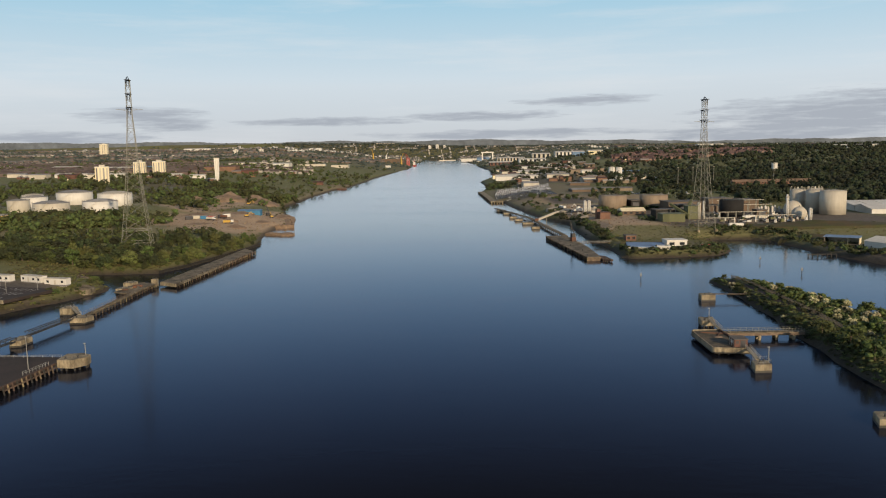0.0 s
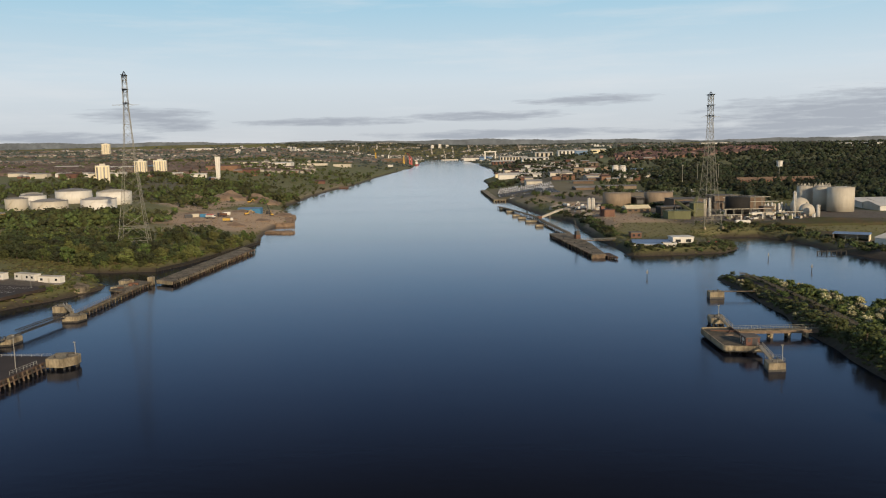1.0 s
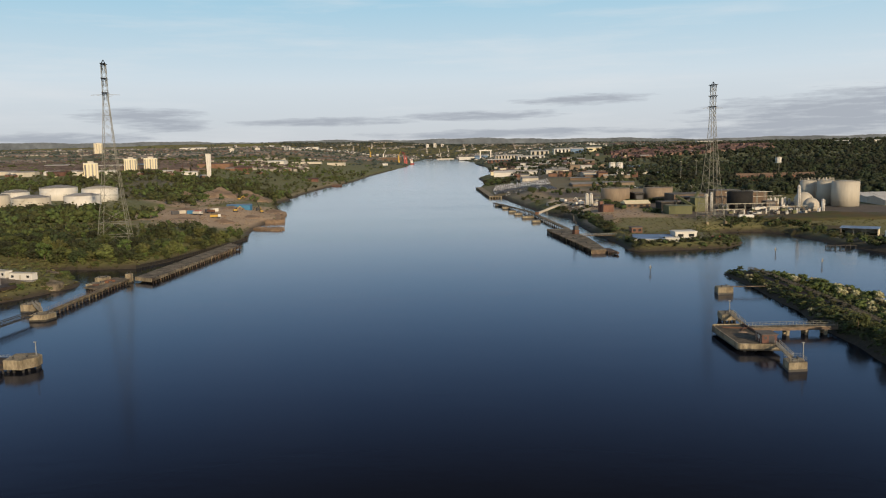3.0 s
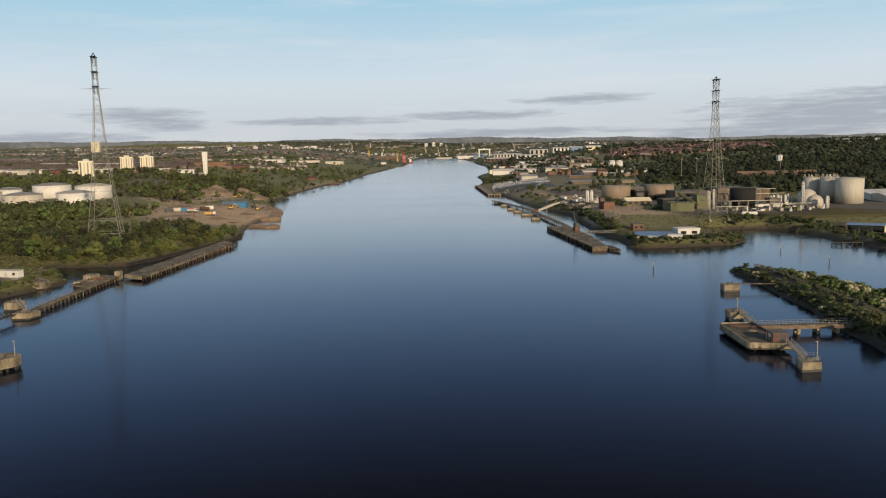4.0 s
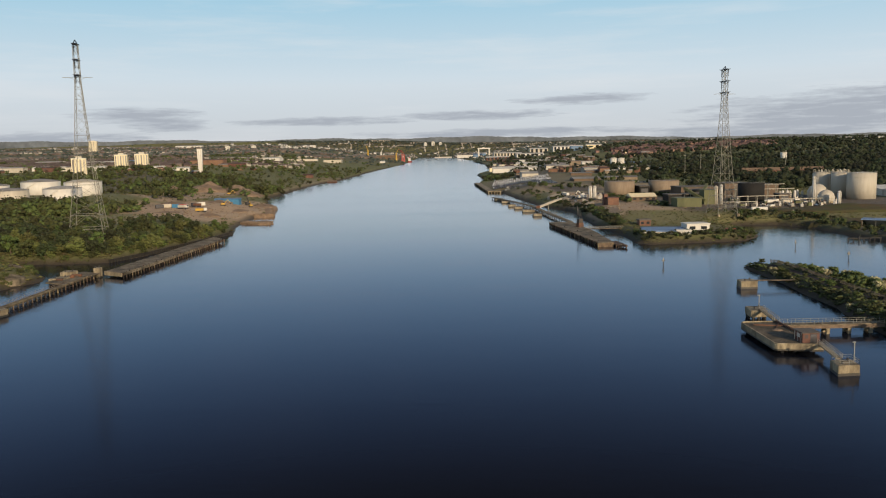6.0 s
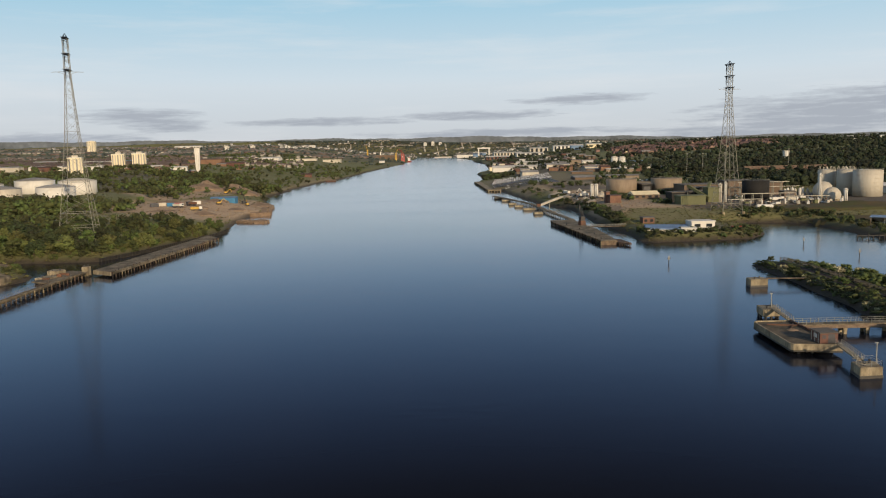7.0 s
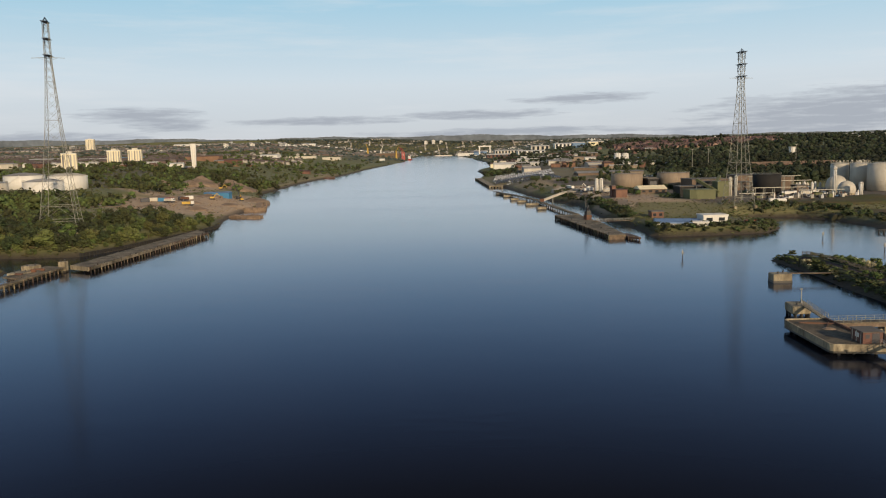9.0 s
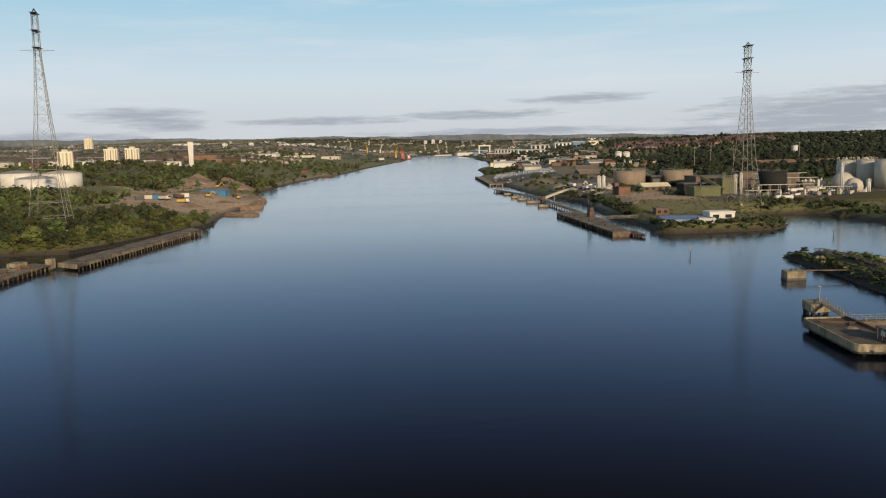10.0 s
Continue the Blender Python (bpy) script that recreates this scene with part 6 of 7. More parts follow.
part("bridge", box(B(), -27, 27, -3, 3, 40.004, 45), "white", gl)
part("trolley", box(B(), -6, 3, -3.5, 3.5, 45.004, 48), "pale_grey", gl)
for x, y, col, h, lab in ((-118, 3060, "red", 44, "red shipyard jib crane at the water"), (-128, 3120, "red", 44, "red portal crane at the far quay"), (-150, 3100, "yellow", 44, "yellow tower crane at the far shipyard"),
                          (-285, 3420, "yellow", 46, "yellow crane above far roofs"), (-225, 3350, "white", 42, "pale crane mast above far roofs")):
    t = thing("dock_crane", lab, "crane", "shipyard cranes", (x, y, max(ground_z(x, y), 2)), rnd.uniform(0, 360))
    pl = part("portal", prism(B(), [(-3.5, -3.5), (3.5, -3.5), (3.5, 3.5), (-3.5, 3.5)], -3, h * 0.5, 0.6), col, t)
    part("cab", box(B(), -2.5, 2.5, -2.5, 2.5, h * 0.5 + 0.004, h * 0.62), col, t)
    part("jib", beam(B(), (0, 0, h * 0.6), (11, 6, h), 1.5), col, t)
t = thing("moored_ship", "red-hulled ship moored at the far quay", "ship", "", (-96, 3060, 0), 84)
part("hull", prism(B(), [(-24, -5), (18, -5), (27, 0), (18, 5), (-24, 5)], -2, 5, 1.05), "red", t)
part("superstructure", box(B(), -21, -10, -4, 4, 5.004, 15), "white", t)
part("funnel", box(B(), -19, -16, -2, 2, 15.004, 19), "red", t)
t = thing("moored_barge", "pale flat barge moored at the far bend", "barge", "", (40, 4300, 0), 10)
part("hull", box(B(), -45, 45, -9, 9, -1, 5), "pale_grey", t)
part("mast", beam(B(), (-20, 0, 5), (-32, 0, 60), 2.0), "pale_grey", t)
for x, y in ((94.1, 367.6), (170.1, 416.7), (173.8, 375.6)):
    t = thing("beacon_post", "thin dark navigation post standing in water", "navigation mark", "beacon posts", (x, y, 0))
    part("pile", lathe(B(), ((0.2, -2.6), (0.14, 2.2)), 8), "dark_steel", t)
    part("topmark", box(B(), -0.28, 0.28, -0.12, 0.12, 1.5, 2.9, 0.05), "rail", t, "pale board topmark")
    part("crossbar", box(B(), -0.75, 0.75, -0.08, 0.08, 2.0, 2.25), "dark_steel", t)
    part("lamp", lathe(B(), ((0.1, 2.904), (0.14, 3.2), (0.05, 3.4)), 8), "rail", t)
t = thing("jetty_ruin", "dark rotten jetty timbers standing in the dock", "jetty ruin", "", (210, 431, 0), -12)
for i in range(7):
    part("stump", prism(B(), ring(0.3, 6, -7 + i * 2.4, 0.8 * (i % 2)), -2.6, 1.4 + 0.5 * (i % 3)), "wet_timber", t)
part("beam", beam(B(), (-7.5, 0.2, 1.4), (8, 0.6, 1.7), 0.4), "wet_timber", t)
for x, y, h in ((300, 1000, 26), (322, 1010, 26), (345, 1000, 26), (425, 1010, 26)):
    t = thing("tall_post", "tall thin grey steel post among trees", "post", "tall posts", (x, y, ground_z(x, y)))
    part("pole", lathe(B(), ((0.5, -1), (0.28, h)), 8), "steel", t)
    part("head", box(B(), -1.2, 1.2, -0.4, 0.4, h + 0.004, h + 0.8), "steel", t)

# track along the spit
for k, ((ax, ay), (bx, by)) in enumerate(zip([(127.2, 345), (128.2, 325), (128.3, 300), (128.0, 275), (126.0, 250)], [(128.2, 325), (128.3, 300), (128.0, 275), (126.0, 250), (122.6, 222)])):
    bm = B()
    rows_t = [[bm.verts.new((ax + (bx - ax) * u + o, ay + (by - ay) * u, ground_z(ax + (bx - ax) * u + o, ay + (by - ay) * u) + 0.06)) for o in (-1.6, -0.5, 0.6, 1.7)] for u in np.linspace(0, 1, 9)]
    for lo, hi in zip(rows_t, rows_t[1:]):
        for m in range(3):
            bm.faces.new((lo[m], lo[m + 1], hi[m + 1], hi[m]))
    tagged(part("track", bm, "dark_deck"), "worn dark tarmac track along the spit", "track", kind="structure")
# fence along the spit
fn = thing("palisade_fence", "grey palisade fence along the planted spit", "fence", "", (140, 300, 0))
fence_pts = [(-10.5, 48), (-9.6, 30), (-9.2, 4), (-9.6, -20), (-11.0, -45), (-14.2, -75)]
for (ax, ay), (bx, by) in zip(fence_pts, fence_pts[1:]):
    n = int(math.hypot(bx - ax, by - ay) / 2.7)
    for i in range(n):
        k0, k1 = i / n, (i + 1) / n
        p, q = (ax + (bx - ax) * k0, ay + (by - ay) * k0), (ax + (bx - ax) * k1, ay + (by - ay) * k1)
        z = ground_z(140 + p[0], 300 + p[1])
        part("post", box(B(), p[0] - 0.07, p[0] + 0.07, p[1] - 0.07, p[1] + 0.07, z - 0.4, z + 1.7), "dark_steel", fn)
        for hz in (0.4, 1.35):
            part("rail", beam(B(), (*p, z + hz), (*q, z + hz), 0.06, 0.1), "dark_steel", fn)
        bm = B()
        for j in range(1, 9):
            x, y = p[0] + (q[0] - p[0]) * j / 9, p[1] + (q[1] - p[1]) * j / 9
            beam(bm, (x, y, z + 0.1), (x, y, z + 1.6), 0.07, 0.03)
        part("panel", bm, "dark_steel", fn)


# ---- houses ----
def house_kind(label, w, d, h, roof, wall="brick"):
    t = thing("house", label, "house", "estate houses")
    part("wall", box(B(), -w / 2, w / 2, -d / 2, d / 2, -2, h), wall, t)
    bm = B()
    v = [bm.verts.new(p) for p in ((-w / 2 - 0.4, -d / 2 - 0.4, h - 0.1), (w / 2 + 0.4, -d / 2 - 0.4, h - 0.1), (w / 2 + 0.4, d / 2 + 0.4, h - 0.1), (-w / 2 - 0.4, d / 2 + 0.4, h - 0.1), (-w / 2 - 0.4, 0, h + 3), (w / 2 + 0.4, 0, h + 3))]
    for f in ((3, 2, 1, 0), (0, 1, 5, 4), (2, 3, 4, 5), (1, 2, 5), (3, 0, 4)):
        bm.faces.new([v[i] for i in f])
    part("roof", bm, roof, t)
    part("chimney", box(B(), w * 0.3, w * 0.3 + 1, -0.5, 0.5, h + 1.5, h + 4.2), "brick", t)
    return t


HOUSES = [house_kind("red brick house with red tiled roof", 16, 9, 5.6, "roof_red"), house_kind("pale rendered house with red tiled roof", 14, 9, 5.6, "roof_red", "cream"), house_kind("brick terrace with grey slate roof", 26, 9, 5.6, "roof_grey")]
hused = set()


def settle(k, x, y, turn):
    m = pose(x, y, ground_z(x, y) - 0.1, 0, 0, turn) @ Matrix.Diagonal((0.78, 0.78, 0.78, 1))
    if k in hused:
        copy_thing(HOUSES[k], m)
    else:
        hused.add(k)
        HOUSES[k].matrix_basis = m


for r in range(8):
    for i in range(9):
        if rnd.uniform() < 0.8:
            settle(int(rnd.choice(3, p=(0.6, 0.2, 0.2))), 410 + i * 29 + r * 11 + rnd.uniform(-3, 3), 1815 + r * 34 + i * 6 + rnd.uniform(-4, 4), 12 + (90 if (i + r) % 5 == 0 else 0))
for r in range(12):
    for i in range(14):
        if rnd.uniform() < 0.6:
            settle(int(rnd.choice(3, p=(0.45, 0.15, 0.4))), -1000 + i * 50 + r * 6 + rnd.uniform(-12, 12), 1190 + r * 52 + rnd.uniform(-16, 16), rnd.choice((5, 20, 95)))


def town(name, label, streets, region, walls, roofs, size, h, keep, spread=1.0):
    """Streets of small gabled houses too far off to pick apart, with walls and roofs of their own."""
    x0, x1, y0, y1 = region
    sx, sy = rnd.uniform(x0, x1, streets), rnd.uniform(y0, y1, streets)
    ok = rnd.uniform(0, 1, streets) < keep(sx, sy)
    px, py, pa = [], [], []
    for x, y in zip(sx[ok], sy[ok]):
        a = rnd.choice((0.05, 0.25, 0.5, 1.65)) + rnd.uniform(-0.1, 0.1)
        n = int(rnd.integers(4, 12))
        u = (np.arange(n) - n / 2) * rnd.uniform(size * 1.1, size * 1.5) * spread * rnd.uniform(0.8, 1.2, n)
        px.append(x + u * math.cos(a))
        py.append(y + u * math.sin(a) + rnd.uniform(-1, 1, n))
        pa.append(np.full(n, a))
    px, py, pa = np.concatenate(px), np.concatenate(py), np.concatenate(pa)
    near = (shore(px, py) > 25) & (np.abs(px) < 150 + py * 0.6) & (py < 4935)
    px, py, pa = px[near], py[near], pa[near]
    n = len(px)
    base = np.array([(-1, -1, -0.6), (1, -1, -0.6), (1, 1, -0.6), (-1, 1, -0.6), (-1, -1, 1), (1, -1, 1), (1, 1, 1), (-1, 1, 1), (-1, 0, 1.6), (1, 0, 1.6)])
    q = base[None] * np.stack([rnd.uniform(0.4, 0.62, n) * size, rnd.uniform(0.36, 0.5, n) * size, rnd.uniform(*h, n)], 1)[:, None, :]
    c, s = np.cos(pa)[:, None], np.sin(pa)[:, None]
    v = np.stack([q[..., 0] * c - q[..., 1] * s + px[:, None], q[..., 0] * s + q[..., 1] * c + py[:, None], q[..., 2] + land(px, py)[:, None]], -1)
    faces = ((0, 1, 5, 4), (1, 2, 6, 9, 5), (2, 3, 7, 6), (3, 0, 4, 8, 7), (4, 5, 9, 8), (6, 7, 8, 9))
    me = raw_mesh(name, v.reshape(-1, 3).tolist(), [[j + 10 * i for j in f] for i in range(n) for f in faces], walls)
    me.materials.append(M[roofs])
    me.polygons.foreach_set("material_index", np.tile((0, 0, 0, 0, 1, 1), n).astype(np.int32))
    return tagged(new(name, me), label, "houses", kind="stuff")


M["town_red"] = material("far_brick_town", (0.155, 0.115, 0.095), 0.9, vary=0.3, coarse=0.02, fine=0.2, island=0.35, bump=0)
M["town_brick"] = material("warm_brick_town", (0.25, 0.155, 0.125), 0.9, vary=0.3, coarse=0.02, fine=0.2, island=0.4, bump=0)
M["town_roof"] = material("far_tiled_roofs", (0.105, 0.082, 0.075), 0.9, vary=0.3, coarse=0.02, fine=0.2, island=0.3, bump=0)
M["estate_roof"] = material("estate_red_roofs", (0.115, 0.070, 0.064), 0.9, vary=0.3, coarse=0.02, fine=0.2, island=0.4, bump=0)
M["town_grey"] = material("far_slate_town", (0.165, 0.155, 0.15), 0.9, vary=0.3, coarse=0.02, fine=0.2, island=0.3, bump=0)
M["town_pale"] = material("far_rendered_walls", (0.34, 0.31, 0.27), 0.9, vary=0.3, coarse=0.02, fine=0.2, island=0.4, bump=0)
M["town_white"] = material("far_white_blocks", (0.52, 0.51, 0.48), 0.8, vary=0.2, coarse=0.02, fine=0.2, island=0.3, bump=0)
band = lambda x, y, k: clumpy(x * 0.45, y, 0.0055, k)
town("near_terraces", "brown brick terraces with tiled roofs across the plain", 560, (-1300, -300, 1330, 2300), "town_red", "town_roof", 9.5, (3.6, 4.8), lambda x, y: (0.3 + 0.6 * band(x, y, 4)) * (x < -0.30 * y))
town("pale_terraces", "pale rendered houses among brick terraces", 130, (-1400, -300, 1330, 2500), "town_pale", "town_roof", 9, (3.6, 4.8), lambda x, y: 0.3 + 0.6 * band(x, y, 4))
town("red_estate", "dense red brick estate with red tiled roofs on the hillside", 110, (400, 880, 1830, 2120), "town_brick", "estate_roof", 10, (3.8, 5.0), lambda x, y: 1.0 * ((x > y * 0.225) & (x < y * 0.40)))
town("far_town", "distant mass of red brick houses", 620, (-2900, -250, 2200, 4700), "town_red", "town_grey", 10, (3.2, 4.6), lambda x, y: 0.25 + 0.6 * band(x, y, 4))
town("far_slate_town", "distant mass of slate-roofed terraces", 420, (-2900, 2900, 2500, 4800), "town_pale", "town_grey", 10, (3.0, 4.4), lambda x, y: 0.1 + 0.5 * band(x, y, 8))
town("bend_town", "distant pale town beyond the river bend", 230, (-900, 800, 4150, 4930), "town_pale", "town_grey", 10, (3.0, 5.0), lambda x, y: 0.8 + 0 * x)
town("far_estate", "distant red-roofed estate beyond the woods", 330, (500, 2900, 2400, 4800), "town_red", "town_roof", 10, (3.2, 4.6), lambda x, y: 0.1 + 0.6 * (band(x, y, 2) > 0.6))
town("far_white_blocks", "scattered distant white buildings", 90, (-1500, 700, 3300, 4900), "town_white", "town_grey", 12, (3, 8), lambda x, y: np.where((np.abs(x + 250) < 600) & (y > 3500), 0.7, 0.14), 3.5)
for x, y, w, d, h, lab in ((-1120, 3700, 120, 30, 9, "long white shed roof on the far plain"), (-640, 4100, 70, 30, 12, "white block among far trees"), (1150, 3400, 110, 30, 9, "long white shed on the far hillside"),
                           (1000, 4700, 160, 30, 10, "row of white sheds on the skyline"), (1320, 4720, 90, 30, 9, "white shed on the skyline"), (720, 4750, 130, 30, 11, "pale works on the skyline"),
                           (1120, 2150, 120, 30, 8, "long cream shed beyond the woods"), (-1900, 4300, 60, 25, 9, "white shed on the far hills")):
    building("far_shed", lab, "building", "far sheds", x, y, w, d, h, rnd.uniform(-4, 4), "white", "roof_pale", 2.0)


# ---- planting ----
def scatter(n, poly, kinds, weights, smin, smax, gap=0.0, avoid=(), bank=3.0, joined=None):
    """Plants n copies over an outline with gaps between; joined: gathers the spots in that list instead."""
    got = []
    xs, ys = [p[0] for p in poly], [p[1] for p in poly]
    cx, cy = rnd.uniform(min(xs), max(xs), n * 30), rnd.uniform(min(ys), max(ys), n * 30)
    ok = (signed(poly, cx, cy) > 0) & (shore(cx, cy) > bank)
    for a, b, r in avoid:
        ok &= np.hypot(cx - a, cy - b) > r
    for x, y in zip(cx[ok], cy[ok]):
        if len(got) >= n:
            break
        if any(math.hypot(x - a, y - b) < gap for a, b in got):
            continue
        got.append((x, y))
        sc = rnd.uniform(smin, smax)
        if joined is not None:
            joined.append((x, y, 4.6 * sc, 3.6 * sc * rnd.uniform(0.85, 1.15)))
        else:
            plant(kinds[rnd.choice(len(kinds), p=weights)], x, y, sc, rnd.uniform(0.85, 1.15))


HEDGE = []
scatter(36, [(84, 800), (150, 790), (200, 850), (214, 905), (150, 890), (80, 890)], None, None, 0.8, 1.8, 3.0, (), 2.0, HEDGE)
scatter(90, [(160, 860), (230, 870), (330, 980), (330, 1110), (210, 1110), (190, 960)], None, None, 0.9, 2.2, 4.0, (), 2.0, HEDGE)
scatter(40, [(62, 1120), (118, 1120), (112, 1260), (78, 1290)], None, None, 1.0, 2.2, 4.0, (), 2.0, HEDGE)
WOOD = [(-165, 416), (-153, 420), (-146, 445), (-139, 475), (-134, 505), (-131, 530), (-136, 545), (-160, 520), (-200, 500), (-300, 500), (-300, 418), (-215, 419), (-190, 417)]
scatter(200, WOOD, TREES, (0.42, 0.48, 0.10), 0.5, 1.0, 3.3, ((-174.8, 453.6, 7), (-155, 470, 6)))
scatter(62, [(-168, 414), (-154, 417), (-148, 436), (-152, 446), (-200, 438), (-300, 438), (-300, 417), (-215, 417)], TREES, (0.3, 0.55, 0.15), 0.85, 1.35, 4.5, ((-174.8, 453.6, 9),))
scatter(40, WOOD, BUSHES[:2], (0.6, 0.4), 0.7, 1.3, 2.5, ((-174.8, 453.6, 6),))
scatter(46, [(-300, 417), (-205, 417), (-200, 470), (-300, 500)], TREES, (0.15, 0.85, 0.0), 0.8, 1.3, 4.5, ((-174.8, 453.6, 9),))
STRIP = [(-190, 411), (-149, 413), (-141, 434), (-131.5, 479), (-122.5, 534), (-132, 540), (-141, 479), (-152, 434), (-162, 421), (-190, 420)]
scatter(40, STRIP, TREES, (0.4, 0.2, 0.4), 0.35, 0.8, 3.4, (), 2.5)
scatter(44, STRIP, BUSHES[:2], (0.55, 0.45), 0.45, 1.1, 2.2, (), 1.6)
SPIT_PLANT = [(124, 356), (123.5, 333), (121.5, 303), (121, 281), (117, 254), (116, 226), (113, 195), (123, 205), (126.5, 250), (128.5, 280), (129, 313), (127, 340)]
scatter(80, SPIT_PLANT, [BUSHES[0], BUSHES[3], BUSHES[1]], (0.3, 0.6, 0.1), 0.3, 0.7, 1.7, (), 0.7)
for x, y, k, sc in ((127.6, 351.6, 0, 0.62), (126, 347, 0, 0.45), (125.2, 335.3, 2, 0.8), (124.6, 331, 2, 0.65), (126.0, 327.5, 3, 0.7), (124.8, 318, 2, 0.5), (123.6, 312, 2, 0.4), (120.6, 272.1, 2, 0.72), (119.8, 265, 2, 0.5),
                    (122.5, 282, 3, 1.3), (123.8, 286, 3, 1.15), (119.5, 242, 0, 1.5), (118.6, 234, 3, 1.5), (120.2, 226, 0, 1.9), (119.0, 217, 0, 1.6), (118, 209, 0, 1.9), (121, 237, 3, 1.6), (116.6, 246, 3, 1.0), (138.1, 328.2, 2, 0.9), (138.5, 318, 0, 0.95), (138.6, 305, 0, 1.1),
                    (139.7, 293.2, 2, 0.9), (141.8, 290.8, 3, 1.2), (147.8, 281.7, 2, 1.0), (136.8, 267.8, 2, 0.95), (142, 271, 2, 1.0), (139.3, 254.2, 2, 1.0), (134.2, 262, 2, 0.8), (145, 262, 2, 1.0), (141, 284, 2, 0.9),
                    (136, 276, 3, 1.0), (133.5, 248, 2, 0.8), (150, 272, 0, 1.2)):
    plant(BUSHES[k], x, y, sc)
for x, y, k, sc in ((136.7, 242.3, 0, 0.8), (141, 236, 0, 0.75), (147, 248, 1, 0.6), (133.5, 231, 0, 0.55)):
    plant(TREES[k], x, y, sc)
THICKET = []
scatter(190, [(132.5, 338), (132.5, 313), (132.5, 280), (131, 250), (127, 205), (172, 205), (160, 240), (157, 262), (151, 287), (146, 313), (139, 336)], None, None, 0.45, 0.95, 1.7, (), 1.2, THICKET)
scatter(60, [(133.5, 336), (134, 313), (134, 280), (132, 250), (128, 205), (172, 205), (160, 240), (156, 262), (150, 285), (145, 313)], BUSHES, (0.25, 0.15, 0.4, 0.2), 0.6, 1.05, 2.6, (), 2.0)
PEN = [(108, 440), (133, 443), (157, 447), (166, 458), (150, 456), (112, 446)]
scatter(110, [(105, 438), (133, 440.5), (157, 444.5), (171, 461), (171, 480), (166, 470), (150, 457), (112, 447), (106, 470)], None, None, 0.35, 0.85, 1.4, (), 0.5, HEDGE)
EDGE = [(104, 490), (104, 530), (106, 587), (108, 640), (96, 700), (84, 800), (100, 800), (120, 650), (114, 560), (112, 490)]
scatter(40, EDGE, None, None, 0.6, 1.2, 2.6, (), 3.0, HEDGE)
scatter(60, [(104, 500), (104, 530), (105, 587), (107, 640), (97, 690), (103, 690), (113, 640), (112, 560), (110, 500)], None, None, 0.6, 1.2, 2.2, (), 1.0, HEDGE)
scatter(10, [(136, 622), (147, 622), (147, 684), (136, 684)], None, None, 0.8, 1.4, 3.0, (), 3.0, HEDGE)
scatter(12, [(140, 690), (200, 684), (200, 690), (140, 696)], None, None, 0.8, 1.5, 3.0, ((153.5, 704, 13), (189.5, 702, 13)), 3.0, HEDGE)
scatter(9, [(134, 655), (146, 655), (146, 690), (134, 690)], [TREES[0], TREES[1]], (0.5, 0.5), 0.5, 0.75, 3.5)
scatter(16, [(150, 610), (165, 590), (172, 560), (164, 560), (145, 600)], None, None, 0.6, 1.1, 2.4, (), 3.0, HEDGE)
EDGE2 = [(172, 520), (204, 521), (219, 500), (219, 440), (232, 400), (245, 420), (235, 520), (200, 545), (170, 540)]
scatter(150, EDGE2, None, None, 0.4, 1.05, 1.9, ((176.3, 530.8, 8),), 0.8, HEDGE)
scatter(16, EDGE2, BUSHES, (0.3, 0.2, 0.5, 0.0), 0.5, 0.9, 3.0, ((176.3, 530.8, 8),), 1.0)

PROM = [(-156.5, 366), (-155.5, 350), (-165, 334), (-177, 315), (-194, 301), (-200, 311), (-184, 327), (-170, 344), (-166, 364), (-172, 384), (-184, 400), (-178, 396)]
scatter(46, PROM, [BUSHES[0], BUSHES[1], BUSHES[3]], (0.45, 0.25, 0.3), 0.35, 0.8, 2.0, (), 1.0)

# far woods and hedges, in one mass
FAR, MIDWAY, FARTHER, TUFT, CLUMP = [], [], [], [], []
for i in range(7):
    for bag, lumps, sprays in ((FAR, 4, 16), (MIDWAY, 3, 8), (FARTHER, 2, 0), (TUFT, 2, 6), (CLUMP, 8, 15)):
        pcs = []
        for j in range(lumps):
            c = (rnd.uniform(-0.3, 0.3), rnd.uniform(-0.3, 0.3), rnd.uniform(0.28, 0.74))
            r = np.array((0.27, 0.27, 0.24)) * rnd.uniform(0.6, 1.15)
            pcs.append(lump(c, r * (0.74 if sprays else 1.0), coarse=True, rough=0.28))
            if sprays:
                pcs.append(leaves(c, r * 0.98, sprays, 0.06 if lumps > 4 else 0.068))
        bag.append(gather(pcs))


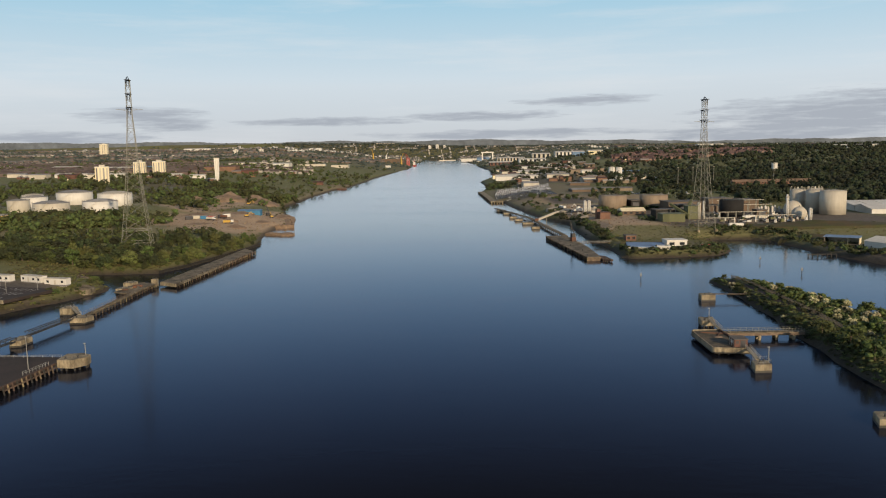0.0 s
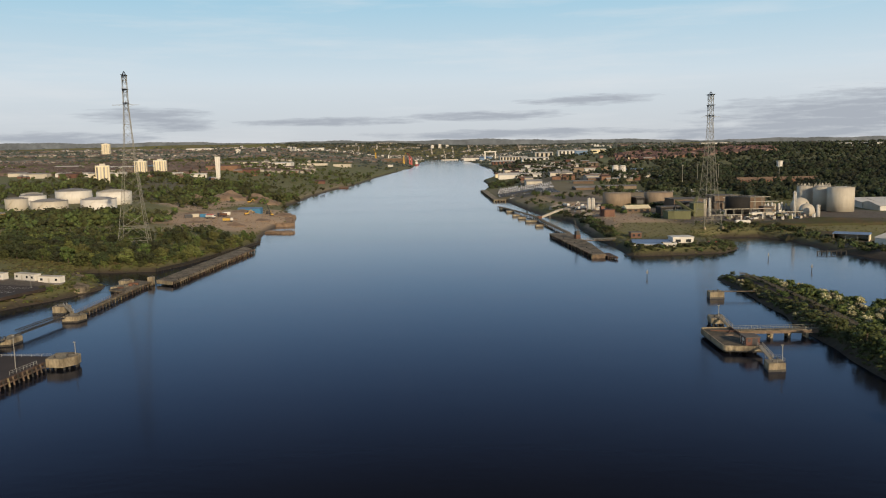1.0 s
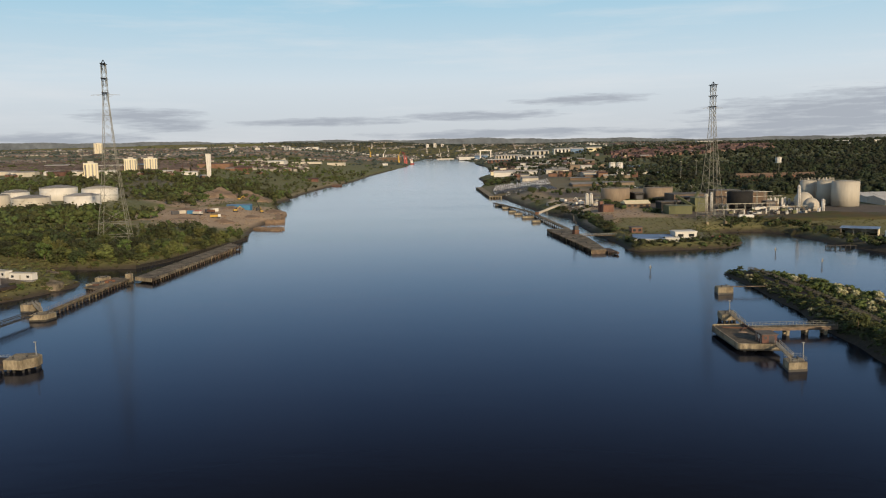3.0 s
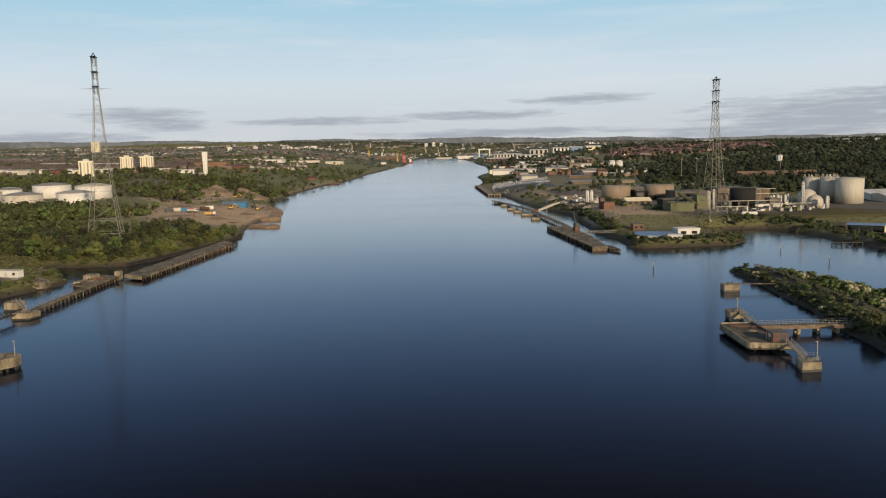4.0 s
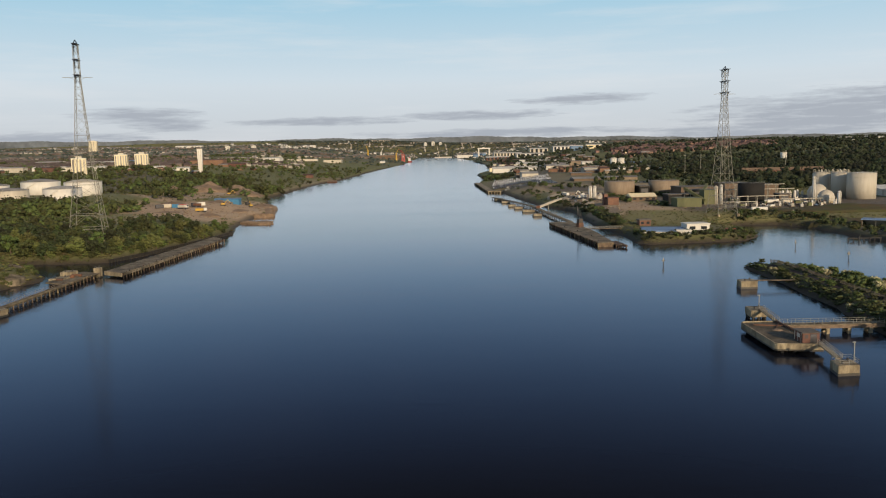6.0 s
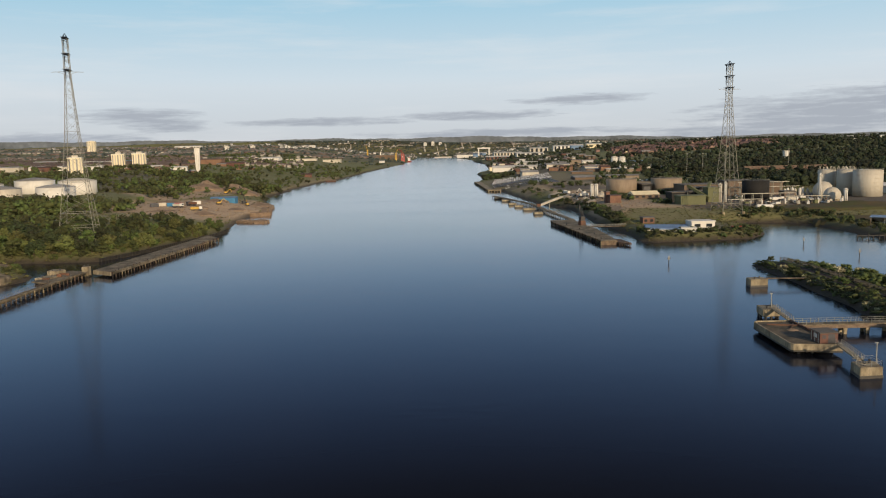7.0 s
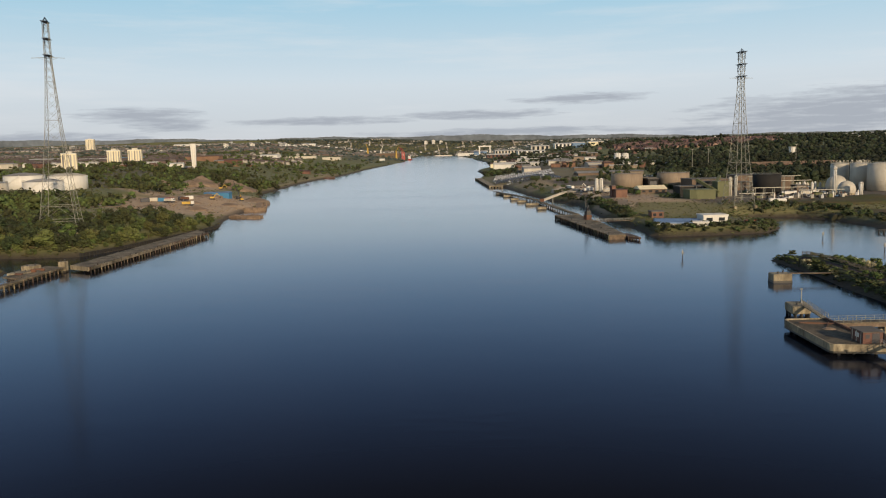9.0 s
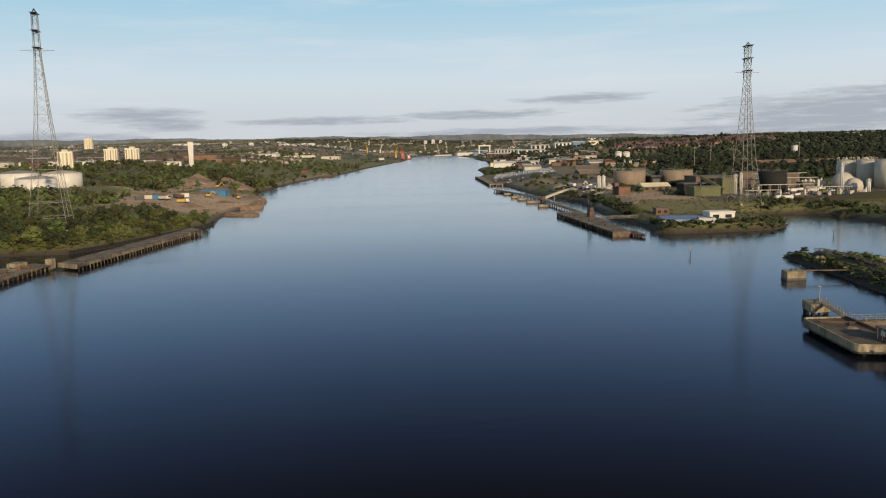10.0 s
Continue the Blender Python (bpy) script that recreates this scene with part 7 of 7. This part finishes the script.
def woods(name, label, spots, mat="wood_shaded", bag=None):
    """One joined mesh of many plants; each plant carries a random tone of its own."""
    bag = bag or FAR
    spots = np.array(spots)
    zs_ = land(spots[:, 0], spots[:, 1])
    vs, fs, tones, o = [], [], [], 0
    tris = [np.array([t for f in fl for t in ([f] if len(f) == 3 else [[f[0], f[1], f[2]], [f[0], f[2], f[3]]])]) for _, fl in bag]
    for (x, y, w, h), z in zip(spots, zs_):
        i = rnd.integers(len(bag))
        v = bag[i][0]
        a = rnd.uniform(0, 6.28)
        c, s = math.cos(a), math.sin(a)
        vs.append(np.stack([(v[:, 0] * c - v[:, 1] * s) * w + x, (v[:, 0] * s + v[:, 1] * c) * w + y, v[:, 2] * h + z - h * 0.1], 1))
        fs.append(tris[i] + o)
        tones.append(np.full(len(v), rnd.uniform()))
        o += len(v)
    vs, fs, tones = np.concatenate(vs), np.concatenate(fs), np.concatenate(tones)
    me = bpy.data.meshes.new(name)
    me.vertices.add(len(vs))
    me.vertices.foreach_set("co", vs.reshape(-1).astype(np.float32))
    me.loops.add(len(fs) * 3)
    me.loops.foreach_set("vertex_index", fs.reshape(-1).astype(np.int32))
    me.polygons.add(len(fs))
    me.polygons.foreach_set("loop_start", np.arange(0, len(fs) * 3, 3, dtype=np.int32))
    me.update(calc_edges=True)
    me.attributes.new("tone", "FLOAT", "POINT").data.foreach_set("value", tones.astype(np.float32))
    me.materials.append(M[mat])
    return tagged(new(name, me), label, "woodland", kind="stuff")


def field(n, x0, x1, y0, y1, w0, w1, keep):
    out = []
    xs, ys = rnd.uniform(x0, x1, n), rnd.uniform(y0, y1, n)
    sd = shore(xs, ys)
    k = keep(xs, ys, sd)
    for x, y, s, q in zip(xs, ys, sd, k):
        if s > 1.0 and rnd.uniform() < q:
            w = rnd.uniform(w0, w1)
            out.append((x, y, w, w * rnd.uniform(0.75, 1.1)))
    return out


spots = field(1500, -430, -150, 490, 640, 4.5, 8.5, lambda x, y, s: wedge(x, y) * np.where((x > -232) & (y > 540), 0.2 * (x < -215), 0.25 + 0.6 * clumpy(x, y, 0.03, 7)) * (np.hypot((x + 355) / 1.25, y - 720) > 88) * (np.hypot((x + 248) / 2.2, y - 566) > 19))
spots += field(1900, -560, -150, 600, 1000, 7, 12, lambda x, y, s: wedge(x, y) * np.where((x > -232) & (y > 540) & (y < 900), 0.25 * ((x < -215) | (y > 820)), 0.2 + 0.6 * clumpy(x, y, 0.016, 7)) * (np.hypot((x + 355) / 1.25, y - 720) > 88) * (np.hypot((x + 248) / 2.2, y - 566) > 19))
spots += field(1500, -420, -120, 860, 1500, 6, 10, lambda x, y, s: wedge(x, y) * clumpy(x, y, 0.012, 1) * 0.22)
spots += field(4200, -1500, -120, 1050, 2350, 7, 12, lambda x, y, s: wedge(x, y) * (0.12 + 0.75 * (clumpy(x * 0.35, y, 0.011, 3) > 0.55)))
spots += field(2800, 180, 900, 690, 1350, 10, 17, lambda x, y, s: wedge(x, y) * np.where(x > 315, 0.75 + 0.25 * clumpy(x, y, 0.011, 9), clumpy(x, y, 0.02, 2) * 0.45 * (x > 230)))
spots += field(4200, 130, 1600, 1250, 2500, 11, 18, lambda x, y, s: wedge(x, y) * np.where(x > 330 + 0.05 * y, 0.35 + 0.65 * clumpy(x, y, 0.006, 5), 0.2) * np.where((x > y * 0.215) & (x < y * 0.41) & (y > 1800) & (y < 2130), 0.4, 1.0))
spots += field(90, -580, -400, 1020, 1098, 10, 13, lambda x, y, s: np.full(x.shape, 0.95)) + field(90, -560, -420, 1230, 1300, 8, 11, lambda x, y, s: np.full(x.shape, 0.95)) + field(50, -360, -280, 1080, 1130, 10, 13, lambda x, y, s: np.full(x.shape, 0.95))
spots = [p for p in spots if not (345 < p[0] < 470 and 925 < p[1] < 1000)]
spots += field(330, -400, -255, 592, 632, 11, 16, lambda x, y, s: np.full(x.shape, 0.95)) + field(420, 110, 330, 1000, 2000, 6, 10, lambda x, y, s: 0.8 * ((x > 215) | (y > 1130)))
woods("woodland", "mixed green woods and scrub on the wooded bank", [p for p in spots if p[0] < 0 and p[1] < 1150], "wood_left")
woods("woodland", "green hedges and tree belts among the terraces", [p for p in spots if p[0] < 0 and p[1] >= 1150], "wood_left", MIDWAY)
woods("woodland", "broadleaf woods on the industrial bank in shade-darkened green", [p for p in spots if p[0] > 0 and p[1] < 1250])
woods("woodland", "woods beyond the industrial bank in shade-darkened green", [p for p in spots if p[0] > 0 and p[1] >= 1250], "wood_shaded", MIDWAY)
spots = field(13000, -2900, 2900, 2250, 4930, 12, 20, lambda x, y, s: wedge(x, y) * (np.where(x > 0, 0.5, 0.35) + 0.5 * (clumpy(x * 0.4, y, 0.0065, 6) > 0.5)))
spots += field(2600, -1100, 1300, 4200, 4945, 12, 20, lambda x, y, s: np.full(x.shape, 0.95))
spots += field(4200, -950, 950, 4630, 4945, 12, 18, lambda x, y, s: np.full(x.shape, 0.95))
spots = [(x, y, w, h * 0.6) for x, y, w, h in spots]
woods("far_woods", "distant haze-tinted green woods on low hills", spots, "hazed_hill_foliage", FARTHER)

woods("thicket", "low green thicket of bramble and thorn on the spit", THICKET, "leaf", CLUMP)
woods("hedge", "dark green hedges and bramble thickets on the industrial bank", HEDGE, "hedge", CLUMP)
# rough scrub and tussocks over the open ground
spots = []
for n, x0, x1, y0, y1, w0, w1, k in ((2600, -330, -125, 415, 900, 1.6, 4.0, 0.75), (900, -420, -120, 860, 1500, 3, 6, 0.6), (700, -600, -240, 780, 1250, 4, 7, 0.8), (1500, -215, -150, 296, 420, 1.4, 3.6, 1.0), (500, -260, -150, 404, 424, 1.4, 3.4, 1.0), (3100, 90, 330, 435, 760, 1.2, 3.2, 0.8),
                                     (1300, 60, 330, 760, 1500, 2.5, 5, 0.4), (6000, 111, 172, 190, 364, 1.2, 3.2, 1.0), (1500, 100, 175, 434, 500, 0.8, 2.2, 1.0), (2000, 104, 225, 488, 560, 1.0, 2.6, 1.0), (1000, 165, 330, 495, 556, 1.0, 2.6, 1.0)):
    more = field(n, x0, x1, y0, y1, w0, w1, lambda x, y, s: k * wedge(x, y) * np.where(s < 14, 1.0, 0.25 + 0.75 * clumpy(x, y, 0.03, 4)))
    for x, y, w, h in more:
        if (150 < x < 330 and 552 < y < 680) or (64 < x < 200 and 880 < y < 1120) or (-215 < x < -135 and 600 < y < 720) or (106 < x < 152 and 546 < y < 730) or (-250 < x < -172 and 325 < y < 364) or (228 < x < 260 and 390 < y < 470):
            continue
        spots.append((x, y, w, w * 0.5))
on_spit = lambda p: 105 < p[0] < 175 and p[1] < 366
woods("scrub", "rough scrub and tussock grass on open ground", [p for p in spots if not on_spit(p)], "scrub", TUFT)
woods("scrub", "dark green brambles covering the planted spit", [(x, y, w * 1.25, h * 1.3) for x, y, w, h in spots if on_spit((x, y)) and x < 134 and not 126 < x < 130.5 and float(shore(np.array([x]), np.array([y]))[0]) > 0.8], "spit_scrub", TUFT)

# rubble on the earthworks and the aggregate yard
spots = []
for x0, x1, y0, y1, n in ((-215, -128, 590, 740, 900), (-260, -180, 820, 900, 200), (104, 145, 640, 730, 350), (108, 150, 545, 640, 250), (160, 260, 550, 600, 200)):
    for _ in range(n):
        x, y = rnd.uniform(x0, x1), rnd.uniform(y0, y1)
        if float(shore(np.array([x]), np.array([y]))[0]) > 2:
            w = rnd.uniform(0.5, 1.0) ** 3 * 1.7
            spots.append((x, y, w, w * 0.6))
woods("rubble", "loose brown rubble and broken stone on bare ground", spots, "rock", [(v, f.tolist()) for v, f in (lump((0, 0, 0.3), (0.5, 0.4, 0.4), True, 0.25) for _ in range(7))])
